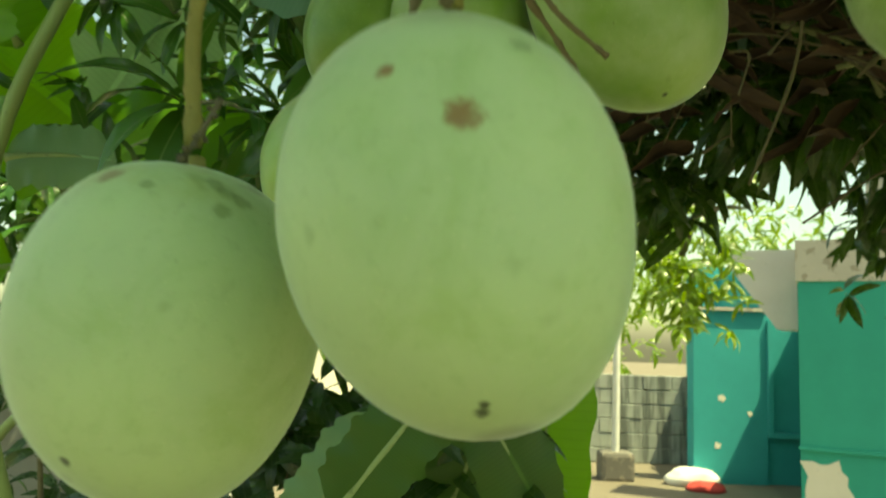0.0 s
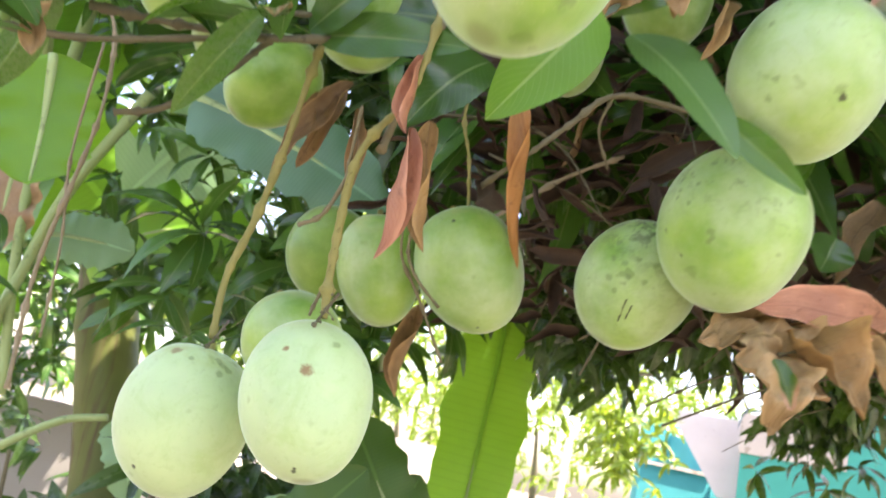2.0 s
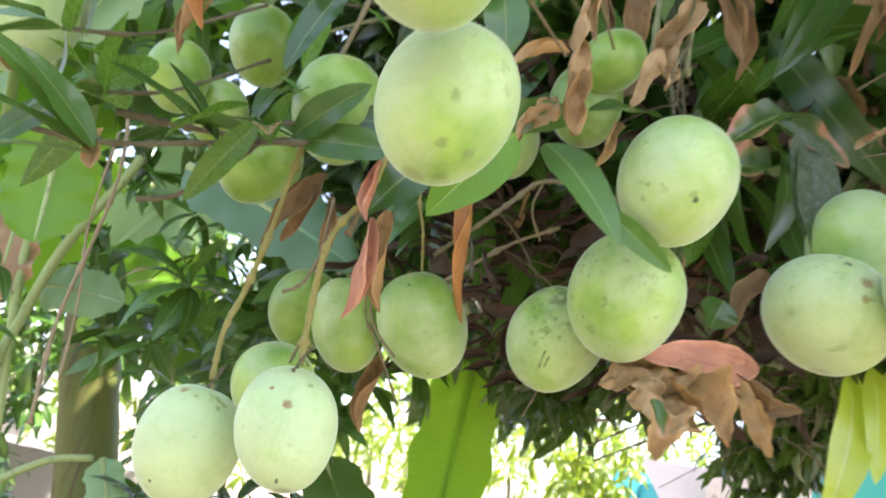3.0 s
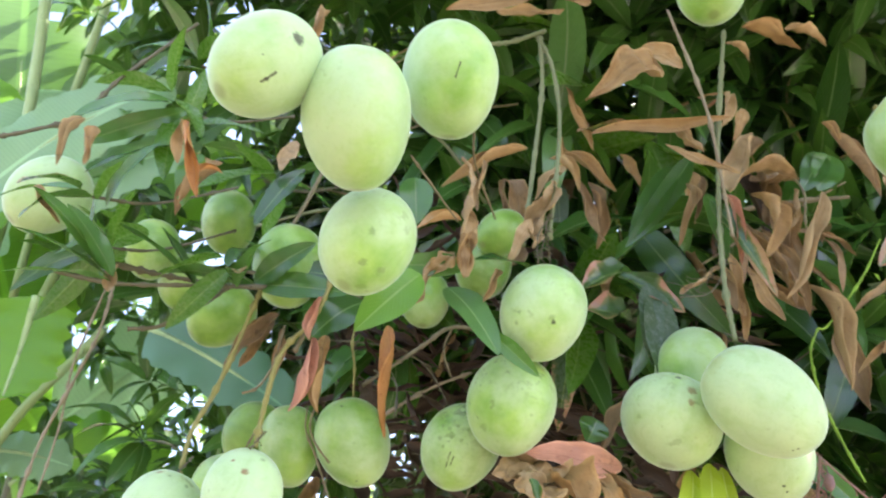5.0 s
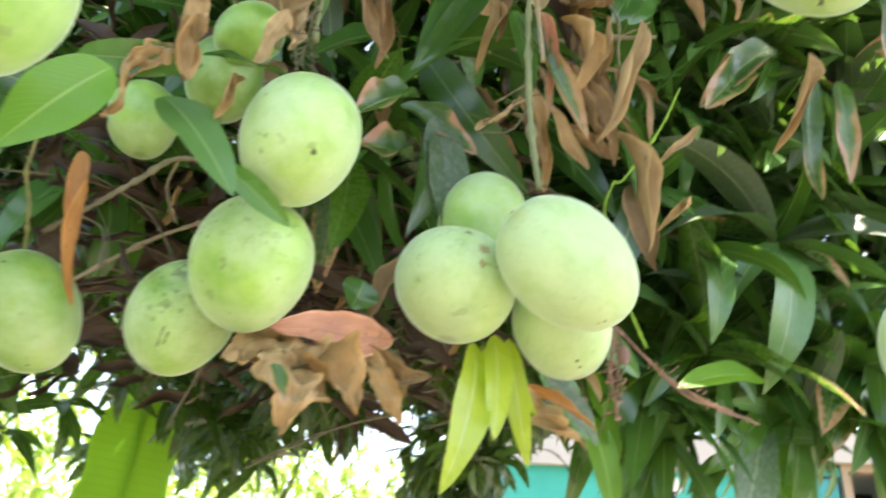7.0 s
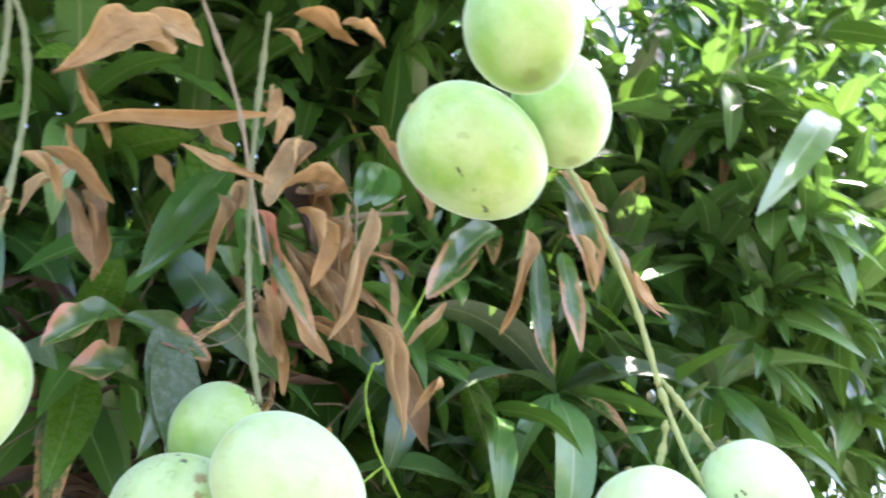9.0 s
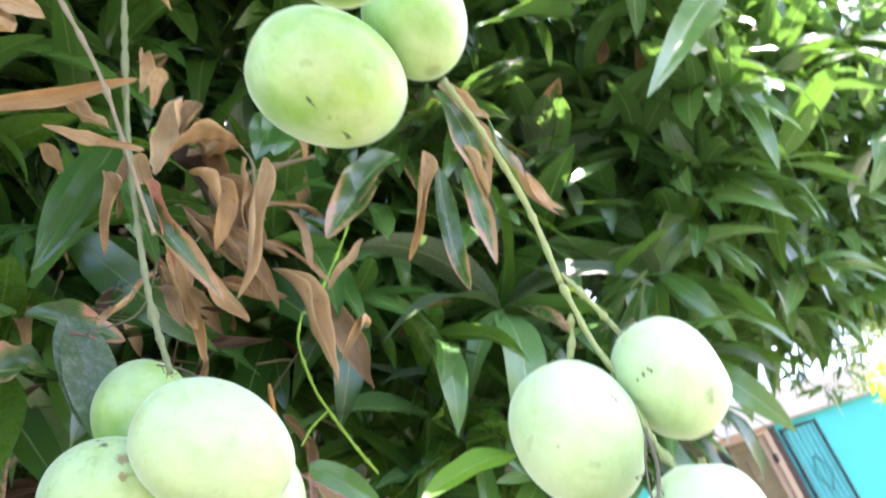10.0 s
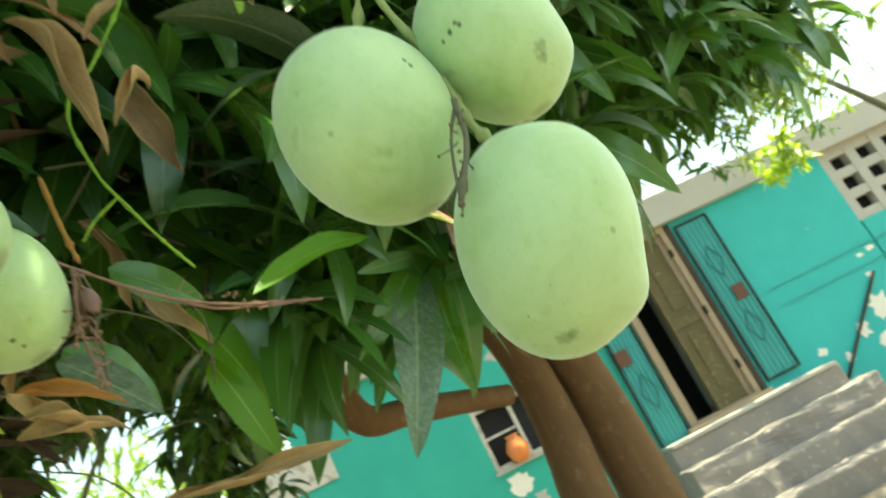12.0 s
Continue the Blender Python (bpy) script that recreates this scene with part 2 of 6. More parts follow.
def skin_material(tone, smudge, spots, seed, length, scratches=()):
    """Mango skin: waxy bloom in patches, pale pores, dark sap stains near the stalk end, single specks at local places."""
    n = Nodes("mango_skin")
    obj = n.shift(n.coord("Object"), (seed * 0.37, seed * 0.21, 0.0))
    place = n.coord("Object")
    base = [(0.145, 0.342, 0.034), (0.278, 0.502, 0.084)]
    pale = (0.49, 0.65, 0.40) if tone >= 0.25 else (0.44, 0.60, 0.35)
    # a negative tone puts the crown's shade into the skin colour
    shade_factor = 1 + 0.7 * min(tone, 0)
    deep, light = [tuple(shade_factor * v for v in c) for c in base]
    col = n.mix(n.step(n.noise(obj, 22, 3), 0.3, 0.7), deep, light)
    wax = n.step(n.noise(obj, 13, 4, 0.6), 0.50 - 0.6 * max(tone + 0.35, 0), 0.84 - 0.5 * max(tone + 0.35, 0))
    col = n.mix(n.math("MULTIPLY", wax, 0.70), col, pale)
    cloud = n.step(n.noise(n.shift(obj, (3.1, 1.7, 0.4)), 30, 5, 0.62, 0.8), 0.46, 0.72)
    col = n.mix(n.math("MULTIPLY", cloud, 0.30), col, tuple(0.8 * v for v in light))
    sep = n.tree.nodes.new("ShaderNodeSeparateXYZ")
    n.put(sep.inputs[0], place)
    up = sep.outputs[2]
    shoulder = n.math("MULTIPLY", n.step(up, 0.26 * length, 0.45 * length), n.step(n.noise(obj, 35, 3), 0.45, 0.6))
    col = n.mix(n.math("MULTIPLY", shoulder, 0.45), col, (0.36, 0.42, 0.09))
    pores = n.step(n.cells(obj, 330), 0.20, 0.08)
    col = n.mix(n.math("MULTIPLY", pores, 0.22), col, (0.55, 0.66, 0.36))
    mottle = n.step(n.noise(obj, 190, 4, 0.65), 0.50, 0.75)
    col = n.mix(n.math("MULTIPLY", mottle, 0.14), col, (0.13, 0.27, 0.03))
    bruise = n.step(n.noise(obj, 48, 2), 0.66, 0.74)
    col = n.mix(n.math("MULTIPLY", bruise, 0.2 + 0.3 * smudge), col, (0.10, 0.17, 0.03))
    if smudge > 0.05:
        near_stalk = n.step(up, -0.1 * length, 0.5 * length)
        soot = n.math("MULTIPLY", n.step(n.noise(obj, 75, 5, 0.72, 0.6), 0.62 - 0.16 * smudge, 0.72 - 0.14 * smudge), n.math("ADD", 0.10, near_stalk))
        col = n.mix(n.math("MULTIPLY", soot, min(0.85, smudge)), col, (0.045, 0.055, 0.015))
        stretch = n.tree.nodes.new("ShaderNodeMapping")
        n.put(stretch.inputs[0], obj)
        stretch.inputs["Scale"].default_value = (260, 260, 34)
        scratch = n.math("MULTIPLY", n.step(n.noise(stretch.outputs[0], 1.0, 2), 0.74, 0.78), n.step(n.noise(obj, 20, 1), 0.5, 0.62))
        col = n.mix(n.math("MULTIPLY", scratch, 0.8), col, (0.05, 0.05, 0.02))
    for spot, size, kind in spots:
        off = n.shift(place, tuple(-v for v in spot))
        far = n.tree.nodes.new("ShaderNodeVectorMath")
        far.operation = "LENGTH"
        n.put(far.inputs[0], off)
        d = n.math("ADD", far.outputs["Value"], n.math("MULTIPLY", n.math("SUBTRACT", n.noise(place, 260, 4, 0.65), 0.5), 2.2 * size))
        col = n.mix(n.math("MULTIPLY", n.step(d, size * 1.15 + 0.0008, size * 0.5), (0.75, 0.92, 0.5)[kind]), col, ((0.22, 0.14, 0.05), (0.03, 0.045, 0.012), (0.10, 0.17, 0.04))[kind])
    for a, b, size in scratches:
        way = Vector(b) - Vector(a)
        off = n.shift(place, tuple(-v for v in a))
        dot = n.tree.nodes.new("ShaderNodeVectorMath")
        dot.operation = "DOT_PRODUCT"
        n.put(dot.inputs[0], off), n.put(dot.inputs[1], tuple(way / way.length_squared))
        run = n.step(dot.outputs["Value"], 0.0, 1.0, False)
        foot = n.tree.nodes.new("ShaderNodeVectorMath")
        foot.operation = "SCALE"
        foot.inputs[0].default_value = tuple(-way)
        n.put(foot.inputs["Scale"], run)
        gap = n.tree.nodes.new("ShaderNodeVectorMath")
        gap.operation = "LENGTH"
        n.put(gap.inputs[0], n.shift(off, foot.outputs[0]))
        d = n.math("ADD", gap.outputs["Value"], n.math("MULTIPLY", n.math("SUBTRACT", n.noise(place, 300, 3), 0.5), 1.5 * size))
        col = n.mix(n.math("MULTIPLY", n.step(d, size, size * 0.3), 0.9), col, (0.035, 0.04, 0.012))
    # dark point at the tip
    tip = n.step(up, -0.488 * length, -0.5 * length)
    col = n.mix(n.math("MULTIPLY", tip, 0.5), col, (0.12, 0.14, 0.03))
    n.bump(n.math("ADD", n.math("MULTIPLY", pores, 0.25), n.noise(obj, 60, 4)), 0.18, 0.0012)
    n.set(col, n.math("ADD", 0.36, n.math("MULTIPLY", wax, 0.2)), spec=0.5)
    n.bsdf.inputs["Sheen Weight"].default_value = 0.55
    n.bsdf.inputs["Sheen Roughness"].default_value = 0.35
    n.bsdf.inputs["Sheen Tint"].default_value = (0.80, 0.95, 0.95, 1)
    n.bsdf.inputs["Subsurface Weight"].default_value = 0.12
    n.bsdf.inputs["Subsurface Radius"].default_value = (0.6, 1.0, 0.25)
    n.bsdf.inputs["Subsurface Scale"].default_value = 0.008
    return n.mat


def wall_material(name, color, worn, scale=3.0, wear=0.62, rough=0.8):
    """Painted plaster with stains and small flaked patches."""
    n = Nodes(name)
    obj = n.coord("Object")
    col = n.mix(n.noise(obj, scale, 6, 0.6), tuple(0.82 * v for v in color), tuple(min(1, 1.1 * v) for v in color))
    flake = n.step(n.noise(obj, scale * 2.2, 5, 0.6), wear + 0.06, wear + 0.08)
    col = n.mix(flake, col, worn)
    col = n.mix(n.math("MULTIPLY", n.step(n.noise(obj, scale * 9, 4), 0.6, 0.8), 0.3), col, tuple(0.5 * v for v in color))
    n.bump(n.noise(obj, 60, 5), 0.3, 0.004)
    return n.set(col, rough, spec=0.3)


TEAL = wall_material("teal_paint", (0.045, 0.42, 0.40), (0.62, 0.52, 0.44), wear=0.66)
TEAL_BLUE = wall_material("blue_teal_paint", (0.040, 0.36, 0.385), (0.62, 0.52, 0.44), wear=0.68)
TEAL_GREEN = wall_material("teal_green_paint", (0.035, 0.36, 0.29), (0.62, 0.52, 0.44), wear=0.70)
WHITE = wall_material("aged_white_paint", (0.54, 0.505, 0.44), (0.36, 0.32, 0.26), 4.0, wear=0.5)
GREY = wall_material("grey_concrete", (0.36, 0.37, 0.35), (0.22, 0.22, 0.2), 2.5)
STONE = wall_material("weathered_step_stone", (0.15, 0.14, 0.125), (0.26, 0.23, 0.19), 7.0, wear=0.52)
PALEWALL = wall_material("pale_plaster", (0.78, 0.74, 0.66), (0.6, 0.55, 0.48), 2.0)
DARKWOOD = wall_material("dark_wood", (0.050, 0.038, 0.029), (0.12, 0.09, 0.06), 9.0)
METALTEAL = wall_material("teal_metal", (0.05, 0.33, 0.32), (0.25, 0.14, 0.08), 9.0, rough=0.45)
DARKTEAL = wall_material("dark_teal_metal", (0.03, 0.17, 0.165), (0.25, 0.14, 0.08), 9.0, rough=0.45)
RUST = wall_material("rusty_plate", (0.13, 0.065, 0.045), (0.3, 0.15, 0.1), 20.0)
IRON = wall_material("dark_iron", (0.022, 0.020, 0.019), (0.09, 0.055, 0.035), 14.0, rough=0.6)
ORANGE = wall_material("orange_glaze", (0.70, 0.22, 0.07), (0.5, 0.2, 0.1), 8.0, rough=0.4)
FRAMEWOOD = wall_material("worn_tan_wood", (0.34, 0.26, 0.175), (0.2, 0.14, 0.1), 9.0)
OLIVE = wall_material("olive_brown_wood", (0.120, 0.100, 0.048), (0.20, 0.165, 0.09), 9.0, wear=0.55)
PLANK = wall_material("worn_grey_step", (0.25, 0.225, 0.205), (0.38, 0.345, 0.31), 7.0, wear=0.56)
# near-black paint that stands in for the shade inside openings
DARK = wall_material("interior_shade_black", (0.02, 0.02, 0.022), (0.03, 0.03, 0.03), 2.0)
POLE = wall_material("white_painted_pipe", (0.70, 0.70, 0.68), (0.4, 0.3, 0.2), 10.0, rough=0.5)
CLEANWHITE = wall_material("white_plaster", (0.60, 0.585, 0.57), (0.45, 0.42, 0.38), 3.0, wear=0.72)
GREYWHITE = wall_material("weathered_white_paint", (0.43, 0.41, 0.365), (0.30, 0.27, 0.22), 1.6, wear=0.70)
SACK = wall_material("white_woven_sack", (0.75, 0.74, 0.72), (0.6, 0.58, 0.5), 20.0)
REDCLOTH = wall_material("red_plastic", (0.45, 0.05, 0.05), (0.3, 0.05, 0.05), 20.0)


def streaked_material():
    """Damp grey concrete with dark runs of dirt down its face."""
    n = Nodes("streaked_concrete")
    place = n.tree.nodes.new("ShaderNodeNewGeometry").outputs["Position"]
    stretch = n.tree.nodes.new("ShaderNodeMapping")
    n.put(stretch.inputs[0], place)
    stretch.inputs["Scale"].default_value = (5.0, 5.0, 0.5)
    col = n.mix(n.noise(place, 4, 5, 0.6), (0.24, 0.27, 0.25), (0.44, 0.46, 0.43))
    runs = n.step(n.noise(stretch.outputs[0], 1.0, 4, 0.6), 0.47, 0.60)
    col = n.mix(n.math("MULTIPLY", runs, 0.75), col, (0.07, 0.08, 0.075))
    n.bump(n.noise(place, 50, 4), 0.4, 0.004)
    return n.set(col, 0.9, spec=0.2)


STREAKED = streaked_material()


def ground_material():
    n = Nodes("dusty_ground")
    obj = n.coord("Object")
    col = n.mix(n.noise(obj, 0.8, 6, 0.6), (0.125, 0.105, 0.08), (0.24, 0.21, 0.17))
    col = n.mix(n.math("MULTIPLY", n.step(n.noise(obj, 14, 5, 0.7), 0.55, 0.7), 0.5), col, (0.14, 0.10, 0.06))
    n.bump(n.noise(obj, 20, 6, 0.7), 0.6, 0.02)
    return n.set(col, 0.9, spec=0.2)


def banana_material(name, a, b, thr, weight=0.4):
    n = Nodes(name)
    uv = n.tree.nodes.new("ShaderNodeSeparateXYZ")
    n.put(uv.inputs[0], n.coord("UV"))
    side = n.math("ABSOLUTE", n.math("SUBTRACT", uv.outputs[1], 0.5))
    obj = n.coord("Object")
    rib = n.math("ABSOLUTE", n.math("SUBTRACT", n.math("FRACT", n.math("MULTIPLY", uv.outputs[0], 60.0)), 0.5))
    col = n.mix(n.noise(obj, 9, 4), a, b)
    col = n.mix(n.math("MULTIPLY", n.step(rib, 0.2, 0.0), 0.22), col, tuple(0.6 * v for v in a))
    col = n.mix(n.math("MULTIPLY", n.step(side, 0.03, 0.015), 0.7), col, tuple(min(1, 1.6 * v) for v in b))
    n.bump(rib, 0.2, 0.002)
    n.set(col, 0.4, spec=0.5)
    n.translucent(n.mix(0.5, col, thr), weight)
    return n.mat


BANANA = banana_material("banana_leaf", (0.09, 0.27, 0.022), (0.17, 0.42, 0.04), (0.36, 0.70, 0.03), 0.5)
# banana leaf again, with shade worked into a darker green
BANANA_DARK = banana_material("shade_darkened_banana_leaf", (0.038, 0.115, 0.02), (0.075, 0.18, 0.032), (0.18, 0.36, 0.04), 0.3)
BANANA_PALE = banana_material("waxy_banana_leaf", (0.17, 0.36, 0.17), (0.30, 0.51, 0.27), (0.35, 0.62, 0.2), 0.35)
BANANA_BLUE = banana_material("bluish_banana_leaf", (0.070, 0.180, 0.090), (0.125, 0.28, 0.155), (0.16, 0.36, 0.12), 0.25)
BANANA_DEAD = dry_material("dead_banana_leaf", (0.30, 0.19, 0.10), (0.50, 0.36, 0.22))


def banana_stem_material():
    """Overlapping leaf sheaths: olive green with long brown streaks."""
    n = Nodes("banana_stem")
    obj = n.coord("Object")
    stretch = n.tree.nodes.new("ShaderNodeMapping")
    n.put(stretch.inputs[0], obj)
    stretch.inputs["Scale"].default_value = (22, 22, 1.6)
    streak = n.noise(stretch.outputs[0], 1.0, 5, 0.6, 0.3)
    col = n.mix(n.noise(obj, 7, 4), (0.060, 0.090, 0.018), (0.150, 0.185, 0.045))
    col = n.mix(n.math("MULTIPLY", n.step(streak, 0.50, 0.62), 0.7), col, (0.085, 0.052, 0.030))
    n.bump(streak, 0.6, 0.006)
    return n.set(col, 0.55, spec=0.4)


BANANA_STEM = banana_stem_material()
PETIOLE = bark_material("banana_petiole", (0.22, 0.34, 0.12), (0.36, 0.48, 0.22), 10, 0.5)


# ---- mesh helpers ----
def finish(name, mesh, material, parent=None, label="", smooth=True):
    mesh.materials.append(material)
    if smooth:
        mesh.polygons.foreach_set("use_smooth", [True] * len(mesh.polygons))
    ob = new(name, mesh)
    if parent is not None:
        ob.parent = parent
    if label:
        tagged(ob, label)
    return ob


def part(name, bm, material, parent=None, label="", smooth=False):
    mesh = bpy.data.meshes.new(name)
    bm.to_mesh(mesh)
    bm.free()
    return finish(name, mesh, material, parent, label, smooth)


def box(x0, y0, z0, x1, y1, z1, bevel=0.0, bm=None):
    bm = bm or bmesh.new()
    made = bmesh.ops.create_cube(bm, size=1, matrix=Matrix.Translation(((x0 + x1) / 2, (y0 + y1) / 2, (z0 + z1) / 2)) @ Matrix.Diagonal((x1 - x0, y1 - y0, z1 - z0, 1)))
    if bevel:
        edges = list({e for v in made["verts"] for e in v.link_edges})
        bmesh.ops.bevel(bm, geom=edges, offset=bevel, segments=2, affect="EDGES", profile=0.6)
    return bm


def empty(name, m=None):
    ob = new(name)
    ob.empty_display_size = 0.1
    if m is not None:
        ob.matrix_world = m
    return ob


def smooth_path(points, per=5):
    """Catmull-Rom points through the given ones."""
    p = [Vector(q) for q in points]
    p = [2 * p[0] - p[1], *p, 2 * p[-1] - p[-2]]
    out = []
    for a, b, c, d in zip(p, p[1:], p[2:], p[3:]):
        for k in range(per):
            t = k / per
            out.append(0.5 * (2 * b + (c - a) * t + (2 * a - 5 * b + 4 * c - d) * t * t + (3 * b - 3 * c + d - a) * t**3))
    out.append(p[-2])
    return out


def tube_mesh(name, points, r0, r1, sides=8, knots=0.0, per=5):
    """A tapered tube along a smooth path, with small swellings where knots is set."""
    path = smooth_path(points, per)
    verts, faces = [], []
    side = Vector((0.3, 0.5, 0.81))
    for i, c in enumerate(path):
        d = (path[min(i + 1, len(path) - 1)] - path[max(i - 1, 0)]).normalized()
        u = d.cross(side).normalized()
        v = d.cross(u)
        f = i / (len(path) - 1)
        r = (r0 + (r1 - r0) * f) * (1 + knots * max(0, 1.6 * noise.noise(c * 130) - 0.15) + 0.2 * knots * noise.noise(c * 60))
        for k in range(sides):
            a = 2 * math.pi * k / sides
            verts.append(c + r * (math.cos(a) * u + math.sin(a) * v))
    for i in range(len(path) - 1):
        for k in range(sides):
            a, b = i * sides + k, i * sides + (k + 1) % sides
            faces.append((a, b, b + sides, a + sides))
    faces.append(tuple(range(sides))[::-1])
    faces.append(tuple(range(len(verts) - sides, len(verts))))
    mesh = bpy.data.meshes.new(name)
    mesh.from_pydata(verts, [], faces)
    return mesh


# ---- the mango tree: base, trunk, twigs, leaves ----
tree = empty("mango_tree", pose(2.1, 1.36, 0.0))
tagged(tree, "mango tree with glossy green leaves, dry brown leaves and hanging fruit", "tree")


def under(parent, ob):
    ob.parent = parent
    ob.matrix_parent_inverse = parent.matrix_world.inverted()
    return ob


bpy.context.view_layer.update()


def stem(points, r, material, name="twig"):
    if r > 0.02:
        name = "trunk" if r > 0.045 else "branch"
        ob = finish(name, tube_mesh(name, points, r * 0.75, r * 1.2, 16, 0.06, 8), TRUNK)
    else:
        name = "branch" if material is BARK else "fruit_stalk" if material in (STALK, STALK2, STALK3) else "twig"
        ob = finish(name, tube_mesh(name, points, r * 0.78, r * 0.76, 8, 1.3, 12), material)
    return under(tree, ob)


def leaf_arrays(length, width, arch=0.05, fold=0.15, curl=0.0, wave=0.05, twist=0.0, rough=0.0, seed=0.0, nl=10, nw=4):
    """A lanceolate blade from (0,0,0) along x, across y, its upper face along z: points, quads and UVs."""
    u = np.linspace(0, 1, nl + 1)
    v = np.linspace(-1, 1, nw + 1)
    half = (u**0.75) * ((1 - u) ** 0.95) if rough else (u**0.62) * ((1 - u) ** 0.85)
    half = 0.5 * width * half / half.max() + 0.0012
    half[-1] = 0.0004
    half = half * (1 + rough * np.sin(5 * u + 5 * seed) * 0.6)
    U, V = np.meshgrid(u, v, indexing="ij")
    W = half[:, None] * V
    if curl:
        k = curl * 4.4 / width * (1 + 0.5 * np.sin(5 * U + seed * 3))
        y, z = np.sin(W * k) / k * math.cos(fold), (1 - np.cos(W * k)) / k + np.abs(W) * math.sin(fold)
    else:
        y, z = W * math.cos(fold), np.abs(W) * math.sin(fold)
    z = z + wave * width * np.sin(U * 11 + seed * 7 + 1.5 * V) * np.abs(V) * np.sin(np.pi * U)
    if rough:
        z = z + rough * width * 0.35 * np.sin(23 * U + 4 * V + seed) * np.sin(7 * U - 3 * V + 2 * seed)
        y = y + rough * width * 0.2 * np.sin(13 * U + 3 * seed)
        sharp = max(rough - 0.10, 0.0)
        for k in range(5):
            ang, off = 1.3 * seed + 1.9 * k, 0.15 + 0.16 * k
            ridge = np.maximum(0.16 - np.abs((U - off) * math.cos(ang) + 0.30 * V * math.sin(ang)), 0.0)
            z = z + (0.05 + 6.0 * sharp) * width * ridge * (-1) ** k * np.sin(np.pi * U) ** 0.5 * 3.0
            y = y + 1.2 * sharp * width * ridge * math.cos(2.7 * seed + k) * 3.0
        torn = (0.5 + 0.5 * np.sin(29 * U + 9 * seed)) * (0.5 + 0.5 * np.sin(47 * U + 4 * seed))
        y = y - np.sign(V) * np.abs(V) ** 6 * width * (0.01 + 1.5 * sharp) * torn
        z = z + width * (0.03 + 0.5 * max(rough - 0.05, 0)) * np.sin(16 * U + 5 * V + 2.3 * seed) * np.sin(6 * V - 9 * U + seed) * np.sin(np.pi * U) ** 0.5
    tw = twist * U
    bend = rough * length * 0.35 * np.sin(np.pi * U) * np.sin(2.2 * np.pi * U + seed)
    y, z = y * np.cos(tw) - z * np.sin(tw), y * np.sin(tw) + z * np.cos(tw)
    z = z + arch * length * 4 * U * (1 - U)
    z = z + (0.18 * length * math.sin(3 * seed) * U**3 if rough else 0.0)
    x = U * length
    y, z = y + bend, z + 0.7 * bend * np.cos(seed)
    pts = np.stack([x, y, z], -1).reshape(-1, 3)
    i, j = np.meshgrid(np.arange(nl), np.arange(nw), indexing="ij")
    a = (i * (nw + 1) + j).ravel()
    quads = np.stack([a, a + 1, a + nw + 2, a + nw + 1], -1)
    uv = np.stack([U, V * 0.5 + 0.5], -1).reshape(-1, 2)
    return pts, quads, uv


def leaf_mesh(name, pts, quads, uv):
    mesh = bpy.data.meshes.new(name)
    mesh.from_pydata(pts.tolist(), [], quads.tolist())
    layer = mesh.uv_layers.new(name="UVMap")
    layer.data.foreach_set("uv", uv[quads.ravel()].ravel().astype(np.float32))
    return mesh


leaf_seed = 0


def leaf(base, tip, width, material, face=0, arch=0.05, curl=0.0, fold=None, twist=None, crumple=None):
    """One leaf from its base to its tip, its upper side turned to the light in front of the tree, turned about its length by face degrees."""
    global leaf_seed
    leaf_seed += 1
    rng = random.Random(leaf_seed)
    a, b = Vector(base), Vector(tip)
    d = (b - a).normalized()
    front = Vector((0.1, -1.0, 0.35))
    nrm = (front - front.dot(d) * d).normalized()
    nrm = Matrix.Rotation(radians(face), 3, d) @ nrm
    m = Matrix((d, nrm.cross(d), nrm)).transposed().to_4x4()
    m.translation = a
    dry = material in (DRY, TAN, BROWN, RED, AMBER, SALMON, SHADE_BROWN)
    half_dry = material is HALF
    pts, quads, uv = leaf_arrays((b - a).length, width * (0.98 if dry else 1.05), arch + (rng.uniform(-0.13, 0.13) if dry else 0.0), (rng.choice((0.5, 0.75, -0.4, 0.25)) if fold is None else fold) if dry else 0.2, (1.15 if width < 0.045 else 0.95) * curl if dry else 0.35 if half_dry else 0.0, 0.14 if half_dry else 0.05,
                                 (rng.uniform(-0.9, 0.9) if twist is None else twist) if dry or half_dry else rng.uniform(-0.15, 0.15), (crumple or (0.08 if material is TAN else 0.05)) if dry else 0.0, rng.uniform(0, 9), 36 if dry else 18, 10 if dry else 6)
    name = "dry_leaf" if dry else "leaf"
    ob = finish(name, leaf_mesh(name, pts, quads, uv), material)
    ob.matrix_world = m
    return under(tree, ob)


stem([(2.068, 1.35, 1.935), (2.114, 1.35, 1.753), (2.119, 1.35, 1.553), (2.094, 1.35, 1.354), (2.074, 1.35, 1.172), (1.984, 1.35, 0.779)], 0.072, BARK)
stem([(2.224, 1.3, 1.869), (2.266, 1.31, 1.633), (2.286, 1.32, 1.411), (2.294, 1.33, 1.186), (2.275, 1.34, 0.999), (2.151, 1.35, 0.688)], 0.09, BARK)
stem([(2.008, 1.35, 1.697), (1.813, 1.342, 1.733), (1.668, 1.333, 1.755), (1.548, 1.325, 1.77), (1.501, 1.317, 1.852), (1.484, 1.308, 1.947), (1.465, 1.3, 2.075)], 0.04, BARK)
stem([(2.02, 1.36, 1.0), (2.06, 1.36, 0.6), (2.1, 1.36, 0.25), (2.12, 1.36, -0.05)], 0.10, BARK)
stem([(-0.087, 0.275, 1.619), (-0.091, 0.28, 1.669), (-0.083, 0.285, 1.72), (-0.077, 0.29, 1.789), (-0.074, 0.295, 1.862), (-0.069, 0.3, 1.94)], 0.0038, STALK)
